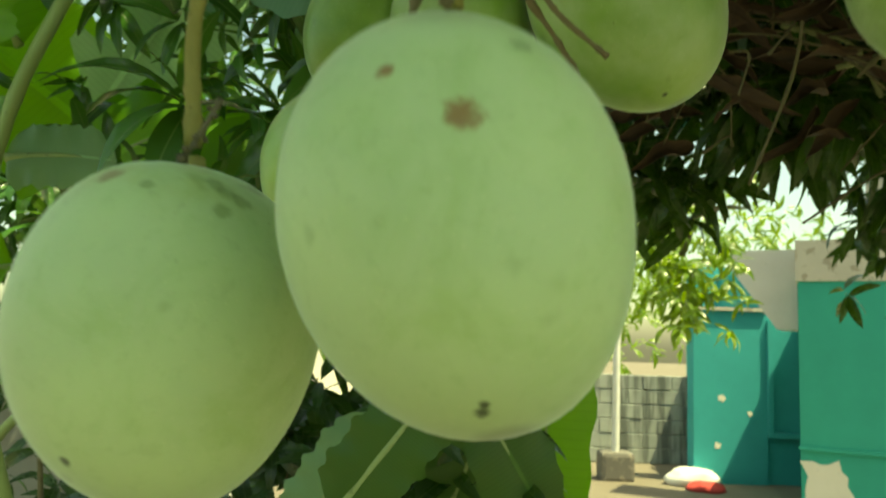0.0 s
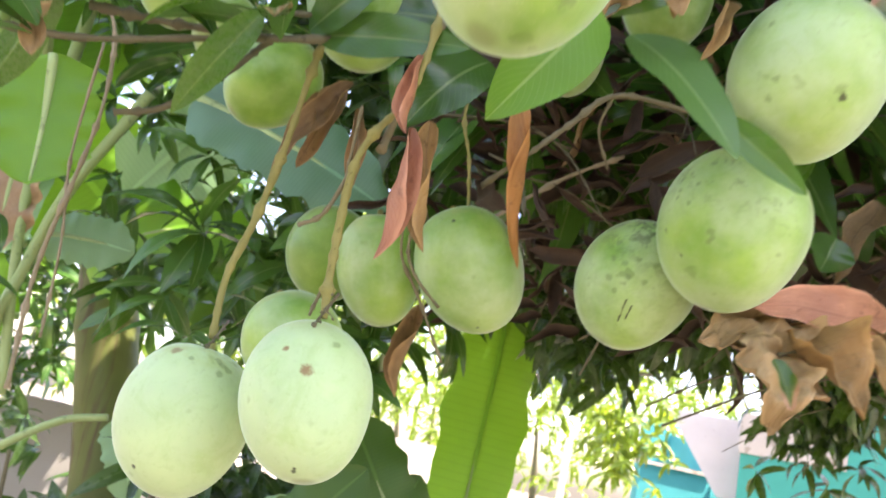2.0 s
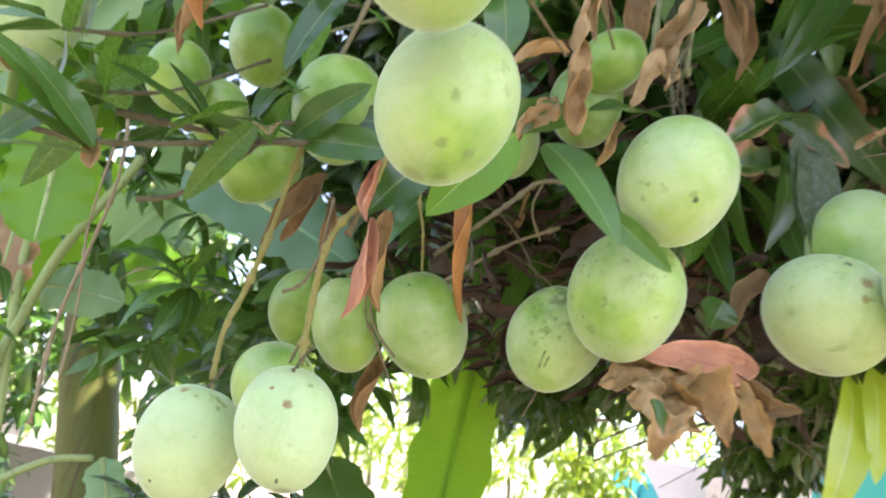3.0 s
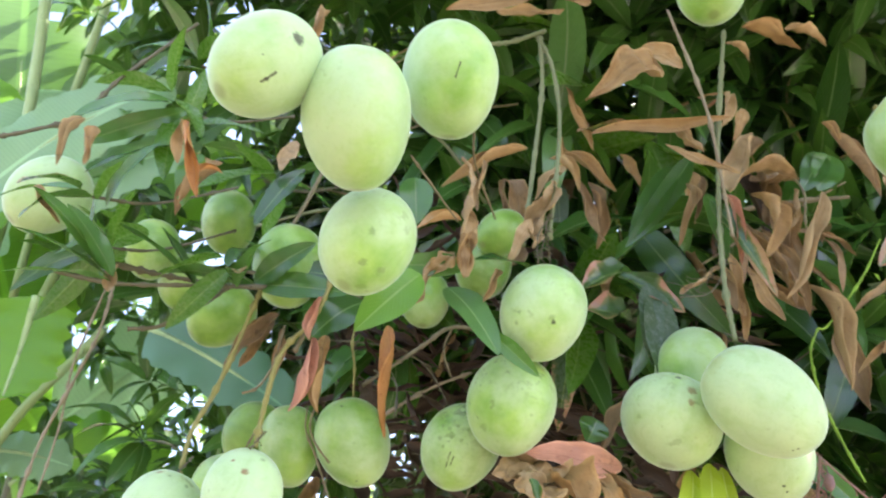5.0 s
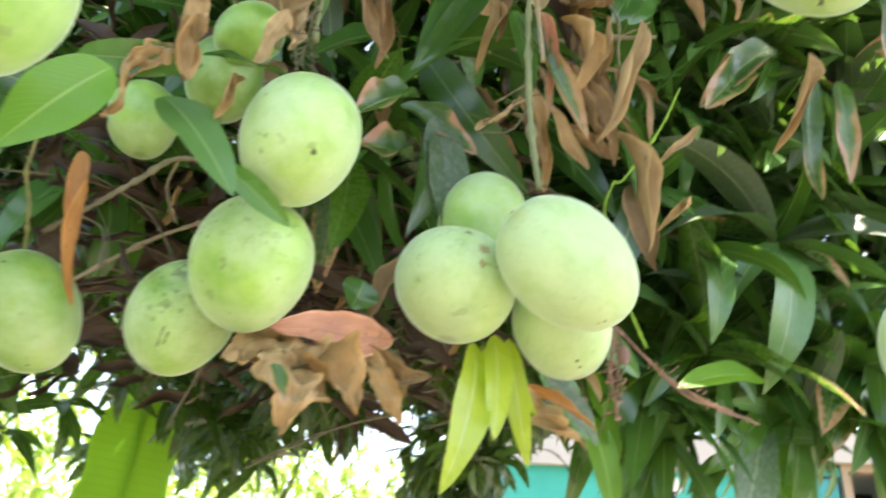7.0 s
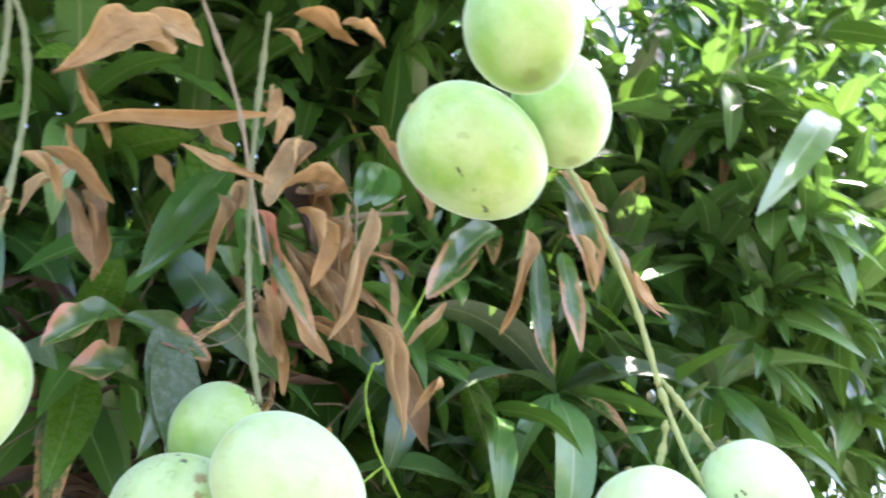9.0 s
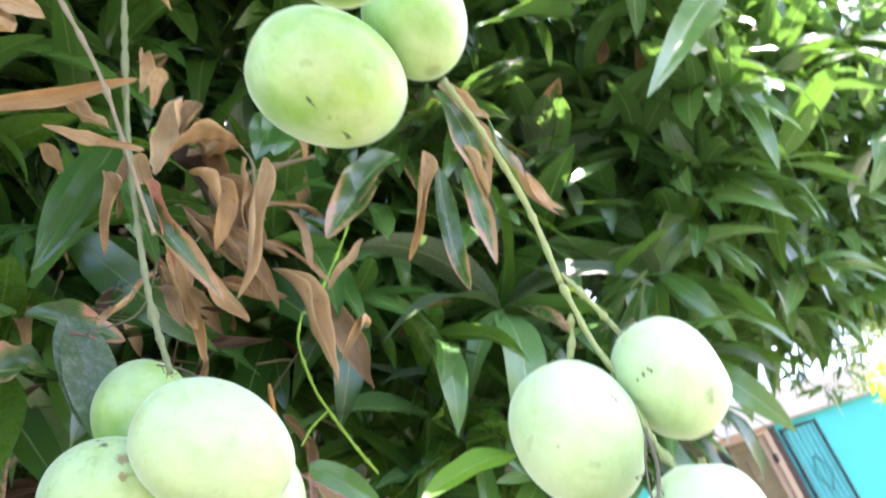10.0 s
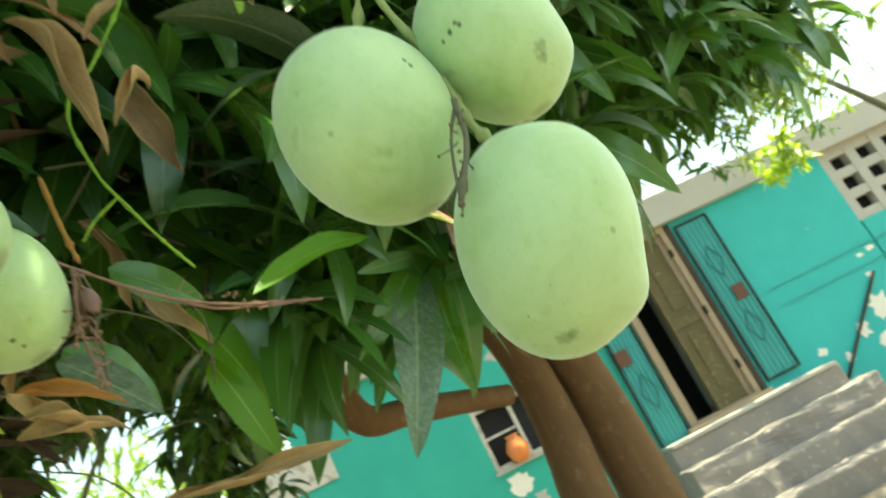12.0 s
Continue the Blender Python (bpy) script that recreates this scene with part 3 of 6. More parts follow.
stem([(-0.076, 0.296, 1.897), (-0.069, 0.297, 1.965), (-0.051, 0.298, 2.063), (-0.031, 0.299, 2.22), (0.0, 0.3, 2.42)], 0.004, TWIG)
stem([(0.0, 0.215, 1.644), (-0.004, 0.217, 1.679), (-0.007, 0.218, 1.753), (0.001, 0.22, 1.788), (0.018, 0.222, 1.821), (0.027, 0.223, 1.869), (0.029, 0.225, 1.916)], 0.0036, STALK)
stem([(0.009, 0.225, 1.779), (0.019, 0.25, 1.859), (0.034, 0.275, 1.949), (0.052, 0.3, 2.094)], 0.004, TWIG)
stem([(-0.036, 0.22, 1.707), (-0.019, 0.22, 1.722), (-0.004, 0.22, 1.773)], 0.0022, TWIG)
stem([(-0.012, 0.225, 1.645), (-0.006, 0.227, 1.685), (-0.011, 0.228, 1.742), (-0.014, 0.23, 1.813)], 0.0018, TWIG)
stem([(-0.279, 0.3, 1.882), (-0.207, 0.3, 1.882), (-0.117, 0.3, 1.889), (-0.069, 0.3, 1.902), (-0.012, 0.3, 1.92)], 0.0042, BARK)
stem([(-0.117, 0.3, 1.889), (-0.144, 0.293, 1.844), (-0.183, 0.287, 1.799), (-0.219, 0.28, 1.782)], 0.0036, BARK)
stem([(-0.038, 0.28, 1.895), (-0.154, 0.253, 1.852), (-0.246, 0.227, 1.816), (-0.332, 0.2, 1.803)], 0.0036, BARK)
stem([(0.088, 0.45, 1.821), (0.077, 0.45, 1.878), (0.064, 0.45, 1.918), (0.063, 0.45, 1.963)], 0.002, STALK)
stem([(0.04, 0.4, 1.789), (0.038, 0.4, 1.754), (0.051, 0.4, 1.728), (0.079, 0.4, 1.703)], 0.0018, TWIG)
stem([(0.028, 0.4, 1.777), (0.034, 0.407, 1.745), (0.058, 0.413, 1.711), (0.093, 0.42, 1.655)], 0.0018, TWIG)
stem([(0.096, 0.46, 1.853), (0.142, 0.46, 1.904), (0.179, 0.46, 1.947), (0.22, 0.46, 1.991), (0.287, 0.46, 1.994), (0.36, 0.46, 1.983)], 0.0036, TWIG)
stem([(0.22, 0.46, 1.991), (0.214, 0.48, 1.957), (0.235, 0.5, 1.921)], 0.002, TWIG)
stem([(0.284, 0.24, 2.031), (0.283, 0.24, 2.181), (0.279, 0.24, 2.367), (0.262, 0.24, 2.489)], 0.0045, STALK2)
stem([(0.318, 0.22, 2.041), (0.316, 0.227, 2.262), (0.293, 0.233, 2.406), (0.262, 0.24, 2.489)], 0.0042, STALK2)
stem([(0.27, 0.24, 2.512), (0.206, 0.227, 2.443), (0.158, 0.213, 2.404), (0.079, 0.2, 2.34)], 0.0042, STALK2)
stem([(0.166, 0.0, 2.013), (0.183, 0.1, 2.043), (0.232, 0.2, 2.038)], 0.0018, TWIG)
stem([(0.098, 0.05, 1.992), (0.14, 0.1, 1.984), (0.177, 0.15, 1.982)], 0.0018, TWIG)
stem([(0.596, 0.215, 1.938), (0.586, 0.22, 2.028), (0.584, 0.225, 2.144), (0.587, 0.23, 2.288), (0.596, 0.235, 2.426), (0.613, 0.24, 2.634)], 0.0044, STALK2)
stem([(0.477, 0.18, 2.573), (0.548, 0.19, 2.366), (0.578, 0.2, 2.212), (0.597, 0.21, 2.116)], 0.0032, GREYTWIG)
stem([(0.851, -0.07, 2.13), (0.877, -0.067, 2.06), (0.898, -0.064, 1.964), (0.901, -0.061, 1.871)], 0.004, STALK3)
stem([(0.901, -0.061, 1.869), (0.905, -0.064, 1.804), (0.919, -0.068, 1.745), (0.914, -0.072, 1.704), (0.922, -0.075, 1.679)], 0.0034, STALK3)
stem([(0.907, -0.06, 1.882), (0.921, -0.068, 1.843), (0.933, -0.075, 1.803)], 0.0032, STALK3)
stem([(0.897, -0.06, 1.836), (0.898, -0.05, 1.819), (0.892, -0.04, 1.798)], 0.0026, STALK3)
stem([(0.909, -0.075, 1.733), (0.905, -0.082, 1.695), (0.906, -0.09, 1.669)], 0.0034, STALK3)
stem([(0.893, -0.09, 1.706), (0.871, -0.105, 1.668), (0.832, -0.12, 1.625)], 0.0022, BARK)
stem([(0.718, 0.3, 1.867), (0.758, 0.3, 1.833), (0.824, 0.3, 1.787), (0.89, 0.3, 1.761), (0.979, 0.3, 1.744)], 0.0018, PINKTWIG)
stem([(0.800, 0.47, 2.04), (0.812, 0.50, 1.99), (0.823, 0.519, 1.944)], 0.0034, OCHRETWIG)
stem([(0.758, 0.3, 1.833), (0.763, 0.3, 1.797), (0.76, 0.3, 1.754), (0.756, 0.3, 1.716)], 0.0016, BARK)
stem([(0.764, 0.3, 1.828), (0.767, 0.295, 1.787), (0.756, 0.29, 1.763)], 0.0012, BARK)
stem([(-0.374, 0.5, 1.993), (-0.35, 0.5, 1.946), (-0.337, 0.5, 1.859), (-0.34, 0.5, 1.772), (-0.346, 0.5, 1.667), (-0.333, 0.5, 1.543)], 0.003, GREYTWIG)
stem([(-0.420, 0.120, 1.921), (-0.377, 0.120, 1.949), (-0.341, 0.130, 1.995), (-0.322, 0.140, 2.084), (-0.300, 0.160, 2.176), (-0.281, 0.180, 2.262)], 0.0032, BARK)
stem([(-0.350, 0.48, 1.93), (-0.352, 0.50, 1.80), (-0.330, 0.50, 1.70), (-0.318, 0.50, 1.60)], 0.0020, GREYTWIG)
stem([(1.005, 0.42, 2.368), (0.957, 0.42, 2.269), (0.877, 0.42, 2.145), (0.854, 0.42, 2.13)], 0.0024, VINE)
stem([(0.854, 0.42, 2.13), (0.84, 0.426, 2.081), (0.851, 0.432, 2.013), (0.867, 0.438, 1.979), (0.901, 0.444, 1.915), (0.927, 0.45, 1.877)], 0.0026, VINE)
stem([(0.86, 0.42, 1.969), (0.828, 0.42, 1.944), (0.808, 0.42, 1.92)], 0.002, VINE)
stem([(3.808, 0.9, 3.428), (3.956, 0.9, 3.215), (3.717, 0.9, 2.897), (3.804, 0.9, 2.761)], 0.003, GREYTWIG)


def panicle(base, tip, seed, spread=0.5, twigs=14, material=BARK, thick=1.0):
    """A dry flower spike: a thin axis with short bent side twigs and tiny knobs, one mesh."""
    q = random.Random(seed)
    a, b = Vector(base), Vector(tip)
    axis = b - a
    bm = bmesh.new()

    def strand(p0, p1, r):
        mid = (p0 + p1) / 2 + 0.12 * (p1 - p0).length * Vector((q.uniform(-1, 1), q.uniform(-1, 1), q.uniform(-1, 1)))
        mesh = tube_mesh("strand", [p0, mid, p1], r, r * 0.6, 5, 0.5, 4)
        bm.from_mesh(mesh)
        bpy.data.meshes.remove(mesh)
        bmesh.ops.create_icosphere(bm, subdivisions=1, radius=r * 1.8, matrix=Matrix.Translation(p1))

    strand(a, b, 0.0012 * thick)
    for k in range(twigs):
        p = a + axis * (k + 1) / (twigs + 1)
        d = axis.normalized() * q.uniform(0.1, 0.7) + Vector((q.uniform(-1, 1), q.uniform(-1, 1), q.uniform(-0.8, 0.6)))
        strand(p, p + d.normalized() * axis.length * spread * q.uniform(0.2, 0.7), 0.0006 * thick)
    return under(tree, part("flower_spike", bm, material, None, "", True))


panicle((0.314, 0.2, 2.071), (0.298, 0.18, 1.967), 1, 0.35, 16)
panicle((0.611, 0.25, 2.119), (0.519, 0.22, 1.992), 2, 0.4, 18)
panicle((0.759, 0.3, 1.833), (0.751, 0.29, 1.714), 3, 0.16, 30, PINKTWIG, 1.8)
panicle((0.757, 0.3, 1.832), (0.738, 0.29, 1.755), 23, 0.2, 10, PINKTWIG, 1.4)
panicle((0.80, 0.3, 1.803), (0.93, 0.3, 1.752), 24, 0.13, 12, PINKTWIG, 1.5)
# one fruitlet dried on the spike
bm = bmesh.new()
bmesh.ops.create_icosphere(bm, subdivisions=3, radius=1)
for v in bm.verts:
    v.co *= 1 + 0.16 * noise.noise(v.co * 2.4)
    v.co = Vector((0.0072 * v.co.x, 0.0065 * v.co.y, 0.0125 * v.co.z)) + Vector((0.761, 0.288, 1.792))
under(tree, part("withered_fruitlet", bm, WITHERED, None, "shrivelled purple-brown fruitlet", True))
panicle((0.981, 0.3, 1.744), (0.912, 0.3, 1.751), 4, 0.3, 6, PINKTWIG)
panicle((0.895, -0.09, 1.706), (0.831, -0.12, 1.623), 5, 0.18, 10)
panicle((0.927, -0.07, 1.821), (0.93, -0.09, 1.777), 6, 0.5, 8)
panicle((0.59, 0.24, 1.962), (0.635, 0.2, 1.915), 7, 0.4, 10)
panicle((0.008, 0.2, 1.661), (-0.002, 0.19, 1.635), 8, 0.4, 8)
panicle((-0.077, 0.27, 1.634), (-0.085, 0.26, 1.611), 9, 0.35, 6)
panicle((0.299, 0.33, 1.849), (0.268, 0.31, 1.793), 10, 0.4, 10)
panicle((0.321, 0.25, 2.065), (0.329, 0.24, 2.003), 11, 0.25, 16)
panicle((0.313, 0.22, 2.085), (0.306, 0.2, 1.99), 12, 0.4, 12)
panicle((0.934, -0.075, 1.804), (0.95, -0.08, 1.816), 13, 0.3, 5)
leaf((0.186, 0.249, 1.937), (0.264, 0.185, 1.816), 0.046, FRESH, face=10, arch=.08)
leaf((0.143, 0.15, 1.888), (0.08, 0.153, 1.789), 0.051, VIVID, face=-15, arch=.1)
leaf((0.298, 0.225, 1.984), (0.21, 0.164, 1.937), 0.036, GREEN, face=30)
leaf((0.253, 0.2, 1.854), (0.319, 0.19, 1.803), 0.021, BRIGHT, face=40)
leaf((0.076, 0.3, 1.912), (0.016, 0.28, 1.824), 0.054, GREEN, arch=.15)
leaf((0.083, 0.3, 1.937), (-0.041, 0.3, 1.935), 0.045, GREEN, face=-20, arch=.1)
leaf((-0.019, 0.31, 2.002), (-0.075, 0.3, 1.922), 0.024, GREEN, face=40)
leaf((-0.043, 0.31, 1.93), (-0.122, 0.3, 1.969), 0.024, GREEN, face=30)
leaf((0.105, 0.2, 2.078), (0.123, 0.2, 1.997), 0.046, GREEN, face=10)
leaf((0.455, 0.27, 2.056), (0.38, 0.245, 1.983), 0.048, HALF, face=10)
leaf((0.52, 0.36, 2.1), (0.531, 0.36, 1.949), 0.04, DUSTY, face=10)
leaf((0.616, 0.4, 2.445), (0.485, 0.38, 2.177), 0.042, GREEN, face=-20)
leaf((0.862, 0.33, 2.466), (0.827, 0.33, 2.368), 0.06, GREEN)
leaf((-0.193, 0.15, 2.008), (-0.282, 0.1, 1.89), 0.024, GREEN, face=35)
leaf((-0.328, 0.15, 1.971), (-0.217, 0.15, 2.065), 0.028, GREEN, face=35)
leaf((-0.035, 0.12, 1.986), (-0.066, 0.1, 1.87), 0.03, GREEN, face=20)
leaf((-0.196, 0.1, 1.758), (-0.298, 0.05, 1.769), 0.028, GREEN, face=40)
leaf((-0.195, 0.1, 1.756), (-0.283, 0.05, 1.714), 0.025, GREEN, face=50)
leaf((-0.194, 0.1, 1.762), (-0.256, 0.05, 1.812), 0.028, GREEN, face=20)
leaf((-0.203, 0.1, 1.767), (-0.299, 0.05, 1.824), 0.031, GREEN, face=20)
leaf((-0.158, 0.28, 1.867), (-0.259, 0.2, 1.89), 0.025, GREEN, face=30)
leaf((-0.158, 0.28, 1.867), (-0.225, 0.25, 1.93), 0.021, GREEN, face=30)
leaf((-0.077, 0.28, 1.889), (-0.156, 0.25, 1.882), 0.025, GREEN, face=40)
leaf((-0.082, 0.28, 1.892), (-0.006, 0.22, 1.942), 0.036, GREEN, face=20)
leaf((-0.073, 0.28, 1.89), (0.058, 0.22, 1.876), 0.036, GREEN, face=30)
leaf((0.108, 0.2, 1.923), (0.214, 0.2, 1.952), 0.031, GREEN, face=40)
leaf((0.588, 0.345, 1.788), (0.534, 0.300, 1.604), 0.046, YOUNG, arch=.10, face=-10)
leaf((0.605, 0.360, 1.795), (0.599, 0.340, 1.715), 0.026, YOUNG, face=-35)
leaf((0.612, 0.340, 1.802), (0.594, 0.300, 1.667), 0.032, YOUNG, face=10, arch=.06)
leaf((0.635, 0.350, 1.805), (0.660, 0.340, 1.652), 0.026, YOUNG, arch=.10, face=40)
leaf((0.628, 0.360, 1.802), (0.676, 0.350, 1.716), 0.012, YOUNG, face=50)
leaf((0.473, 0.44, 1.876), (0.459, 0.44, 1.835), 0.047, GREEN)
leaf((0.912, 0.14, 2.214), (0.783, 0.148, 2.076), 0.049, HALF, face=10, arch=.1)
leaf((0.931, 0.1, 2.186), (0.865, 0.1, 2.021), 0.034, DRY, curl=.8, fold=.5)
leaf((0.96, 0.12, 2.178), (0.938, 0.12, 1.978), 0.029, HALF, face=20, arch=-.1)
leaf((1.005, 0.12, 2.181), (0.994, 0.12, 2.018), 0.029, HALF, face=40)
leaf((0.87, -0.03, 2.158), (0.88, -0.03, 1.995), 0.043, HALF, face=10, arch=.1)
leaf((0.933, -0.03, 2.128), (0.945, -0.058, 1.958), 0.034, HALF, face=-30, arch=-.12)
leaf((0.589, 0.28, 2.252), (0.607, 0.25, 2.102), 0.028, GREEN, face=20)
leaf((0.577, 0.24, 2.205), (0.668, 0.22, 2.031), 0.033, HALF, face=30)
leaf((0.499, 0.38, 2.036), (0.421, 0.36, 2.023), 0.06, HALF, face=10)
leaf((0.476, 0.38, 2.115), (0.585, 0.36, 2.06), 0.044, HALF, face=10)
leaf((0.531, 0.36, 2.089), (0.55, 0.36, 1.916), 0.058, DUSTY, face=5)
leaf((0.582, 0.4, 2.41), (0.492, 0.38, 2.189), 0.046, GREEN, face=10)
leaf((0.843, 0.33, 2.465), (0.795, 0.33, 2.356), 0.048, GREEN)
leaf((1.210, 0.50, 1.892), (0.986, 0.457, 1.828), 0.058, VIVID, face=22, arch=.07)
leaf((1.426, 0.70, 1.919), (1.243, 0.62, 1.884), 0.030, PALE, face=-30)
leaf((1.423, 0.70, 1.914), (1.192, 0.64, 1.749), 0.052, BRIGHT, face=-10, arch=.05)
leaf((1.412, 0.70, 1.905), (1.188, 0.60, 1.578), 0.082, SPOTTED, face=5, arch=.04)
leaf((1.444, 0.70, 1.903), (1.384, 0.66, 1.640), 0.044, BRIGHT, face=50)
leaf((1.446, 0.70, 1.899), (1.501, 0.68, 1.730), 0.054, GREEN, face=20)
leaf((1.429, 0.70, 1.925), (1.559, 0.72, 1.973), 0.045, GREEN, face=-20)
leaf((1.429, 0.70, 1.925), (1.520, 0.62, 2.010), 0.030, PALE, face=30)
leaf((1.362, 0.80, 1.934), (1.106, 0.80, 1.773), 0.080, GREEN, face=15)
leaf((0.983, 0.698, 1.925), (1.069, 0.726, 1.748), 0.082, VIVID, face=-8, arch=.06)
leaf((1.000, 0.71, 1.840), (1.041, 0.699, 1.669), 0.055, VIVID, face=14, arch=.06)
leaf((0.752, 0.45, 1.804), (0.835, 0.45, 1.718), 0.042, DUSTY, face=10)
stem([(1.430, 0.70, 1.918), (1.50, 0.80, 2.02), (1.56, 0.95, 2.20), (1.60, 1.10, 2.40)], 0.006, STALK)
leaf((0.847, 0.5, 1.921), (0.936, 0.48, 1.84), 0.039, GREEN, face=30)
leaf((0.772, 0.5, 1.835), (0.85, 0.5, 1.737), 0.055, GREEN, face=10)
leaf((1.655, -0.05, 2.573), (1.158, -0.088, 2.14), 0.056, GREEN, face=5, arch=.06)
leaf((3.373, 0.75, 3.26), (2.479, 0.7, 3.155), 0.239, GREEN, face=20)
leaf((2.283, 0.7, 3.147), (2.351, 0.7, 2.987), 0.08, BRIGHT, face=20)
leaf((1.686, 0.3, 2.892), (1.348, 0.3, 2.765), 0.118, PALE, face=45)
leaf((1.629, 0.5, 2.915), (1.886, 0.5, 2.957), 0.037, PALE, face=-50)
leaf((3.183, 0.7, 3.726), (4.422, 0.7, 4.023), 0.125, BRIGHT, face=-30, arch=.06)
leaf((2.43, 0.65, 3.327), (3.295, 0.65, 3.461), 0.09, BRIGHT, face=-35)
leaf((1.79, 0.55, 2.885), (2.022, 0.5, 2.723), 0.067, PALE, face=-30)
leaf((1.617, 0.5, 2.503), (1.943, 0.5, 2.634), 0.049, PALE, face=-35)
leaf((1.601, 0.5, 2.45), (2.046, 0.5, 2.426), 0.042, PALE, face=-40)
leaf((2.339, 0.6, 2.616), (2.651, 0.6, 2.483), 0.058, PALE, face=-30)
leaf((3.805, 0.75, 3.69), (4.578, 0.75, 3.715), 0.098, PALE, face=-35)
leaf((3.664, 0.75, 3.524), (3.994, 0.72, 3.249), 0.117, PALE, face=-25)
leaf((2.025, 0.5, 2.89), (2.182, 0.5, 2.803), 0.051, PALE, face=-35)
leaf((2.231, 0.5, 2.729), (1.861, 0.5, 2.528), 0.063, GREEN, face=30)
leaf((1.92, 0.6, 3.151), (2.272, 0.6, 3.372), 0.072, BRIGHT, face=-40)
leaf((1.525, 0.5, 2.551), (1.71, 0.5, 2.644), 0.04, PALE, face=-40)
leaf((1.77, 0.3, 2.966), (1.389, 0.28, 2.769), 0.115, PALE, face=45)
leaf((0.029, 0.215, 1.798), (0.024, 0.212, 1.69), 0.028, RED, curl=.9, fold=.8, twist=-1.6)
leaf((0.039, 0.25, 1.822), (0.057, 0.25, 1.715), 0.037, DRY, curl=.7, fold=.7, twist=1.4)
leaf((0.022, 0.22, 1.861), (0.025, 0.215, 1.787), 0.021, RED, curl=.9, fold=.8, twist=1.5)
leaf((-0.043, 0.33, 1.878), (-0.085, 0.33, 1.796), 0.029, BROWN, curl=.7)
leaf((-0.073, 0.34, 1.866), (-0.091, 0.34, 1.774), 0.02, BROWN, curl=.7)
leaf((-0.051, 0.34, 1.879), (-0.077, 0.34, 1.793), 0.033, BROWN, curl=.6)
leaf((-0.026, 0.3, 1.841), (-0.017, 0.3, 1.761), 0.022, BROWN, curl=.7)
leaf((0.057, 0.6, 1.738), (0.055, 0.6, 1.625), 0.041, BROWN, curl=.7, fold=.7, twist=1.5)
leaf((0.185, 0.2, 1.964), (0.139, 0.22, 1.883), 0.035, TAN, curl=.7, fold=.4, crumple=.2)
leaf((0.2, 0.17, 1.986), (0.202, 0.18, 1.914), 0.029, DRY, curl=.5)
leaf((0.249, 0.2, 1.954), (0.235, 0.2, 1.903), 0.025, TAN, curl=.6)
leaf((0.284, 0.2, 2.053), (0.261, 0.2, 1.98), 0.029, TAN, curl=.5)
leaf((0.167, 0.17, 2.113), (0.201, 0.17, 1.97), 0.037, TAN, curl=.7, fold=.4, crumple=.2)
leaf((0.194, 0.12, 2.073), (0.2, 0.12, 1.989), 0.018, TAN, curl=.6)
leaf((0.189, 0.17, 1.981), (0.202, 0.18, 1.912), 0.031, DRY, curl=.6)
leaf((0.183, 0.17, 2.001), (0.125, 0.17, 1.961), 0.027, DRY, curl=.6)
leaf((0.452, 0.16, 2.402), (0.335, 0.13, 2.252), 0.066, DRY, curl=.45, fold=.2, arch=.12, face=-25, twist=.5, crumple=.12)
leaf((0.415, 0.15, 2.410), (0.488, 0.15, 2.378), 0.042, TAN, curl=.5, fold=.2, arch=.1, face=35)
leaf((0.371, 0.24, 2.286), (0.608, 0.237, 2.371), 0.034, DRY, curl=.7, arch=.05)
leaf((0.485, 0.2, 2.264), (0.584, 0.15, 2.193), 0.028, DRY, curl=.7)
leaf((0.504, 0.25, 2.357), (0.563, 0.25, 2.298), 0.04, TAN, curl=.5)
leaf((0.264, 0.2, 2.186), (0.146, 0.2, 2.074), 0.031, DRY, curl=.7)
leaf((0.312, 0.22, 2.15), (0.289, 0.22, 2.0), 0.043, TAN, curl=.7, fold=.4, crumple=.2)
leaf((0.341, 0.3, 2.286), (0.429, 0.3, 2.207), 0.033, DRY, curl=.6)
leaf((0.381, 0.33, 2.26), (0.433, 0.33, 2.132), 0.041, BROWN, curl=.5)
leaf((0.255, 0.35, 2.239), (0.295, 0.35, 2.143), 0.048, BROWN, curl=.5)
leaf((0.318, 0.3, 2.266), (0.376, 0.3, 2.21), 0.028, TAN, curl=.6)
leaf((0.649, 0.25, 2.445), (0.625, 0.25, 2.356), 0.028, DRY, curl=.6)
leaf((0.337, 0.255, 1.694), (0.352, 0.25, 1.657), 0.015, HALF)
leaf((0.490, 0.36, 1.776), (0.338, 0.315, 1.748), 0.050, SALMON, curl=.25, fold=.12, arch=.10, face=-15, crumple=.06, twist=.2)
leaf((0.372, 0.345, 1.756), (0.296, 0.305, 1.706), 0.044, TAN, curl=.3, fold=.25, crumple=.15, twist=.2)
leaf((0.330, 0.340, 1.742), (0.410, 0.305, 1.682), 0.076, TAN, curl=.22, fold=-.2, crumple=.16, twist=-.3)
leaf((0.346, 0.330, 1.728), (0.372, 0.305, 1.648), 0.066, TAN, curl=.25, fold=.2, crumple=.17, twist=.2)
leaf((0.378, 0.340, 1.742), (0.440, 0.300, 1.676), 0.060, DRY, curl=.3, fold=.2, crumple=.15, twist=-.2)
leaf((0.425, 0.350, 1.748), (0.500, 0.320, 1.684), 0.050, DRY, curl=.4, fold=.3, crumple=.14)
leaf((0.425, 0.360, 1.756), (0.525, 0.330, 1.724), 0.038, BROWN, curl=.5, fold=.3, crumple=.12)
leaf((0.390, 0.35, 1.744), (0.462, 0.33, 1.750), 0.020, BROWN, curl=.6, fold=.4)
leaf((0.470, 0.37, 1.762), (0.505, 0.35, 1.708), 0.026, BROWN, curl=.6, fold=.4)
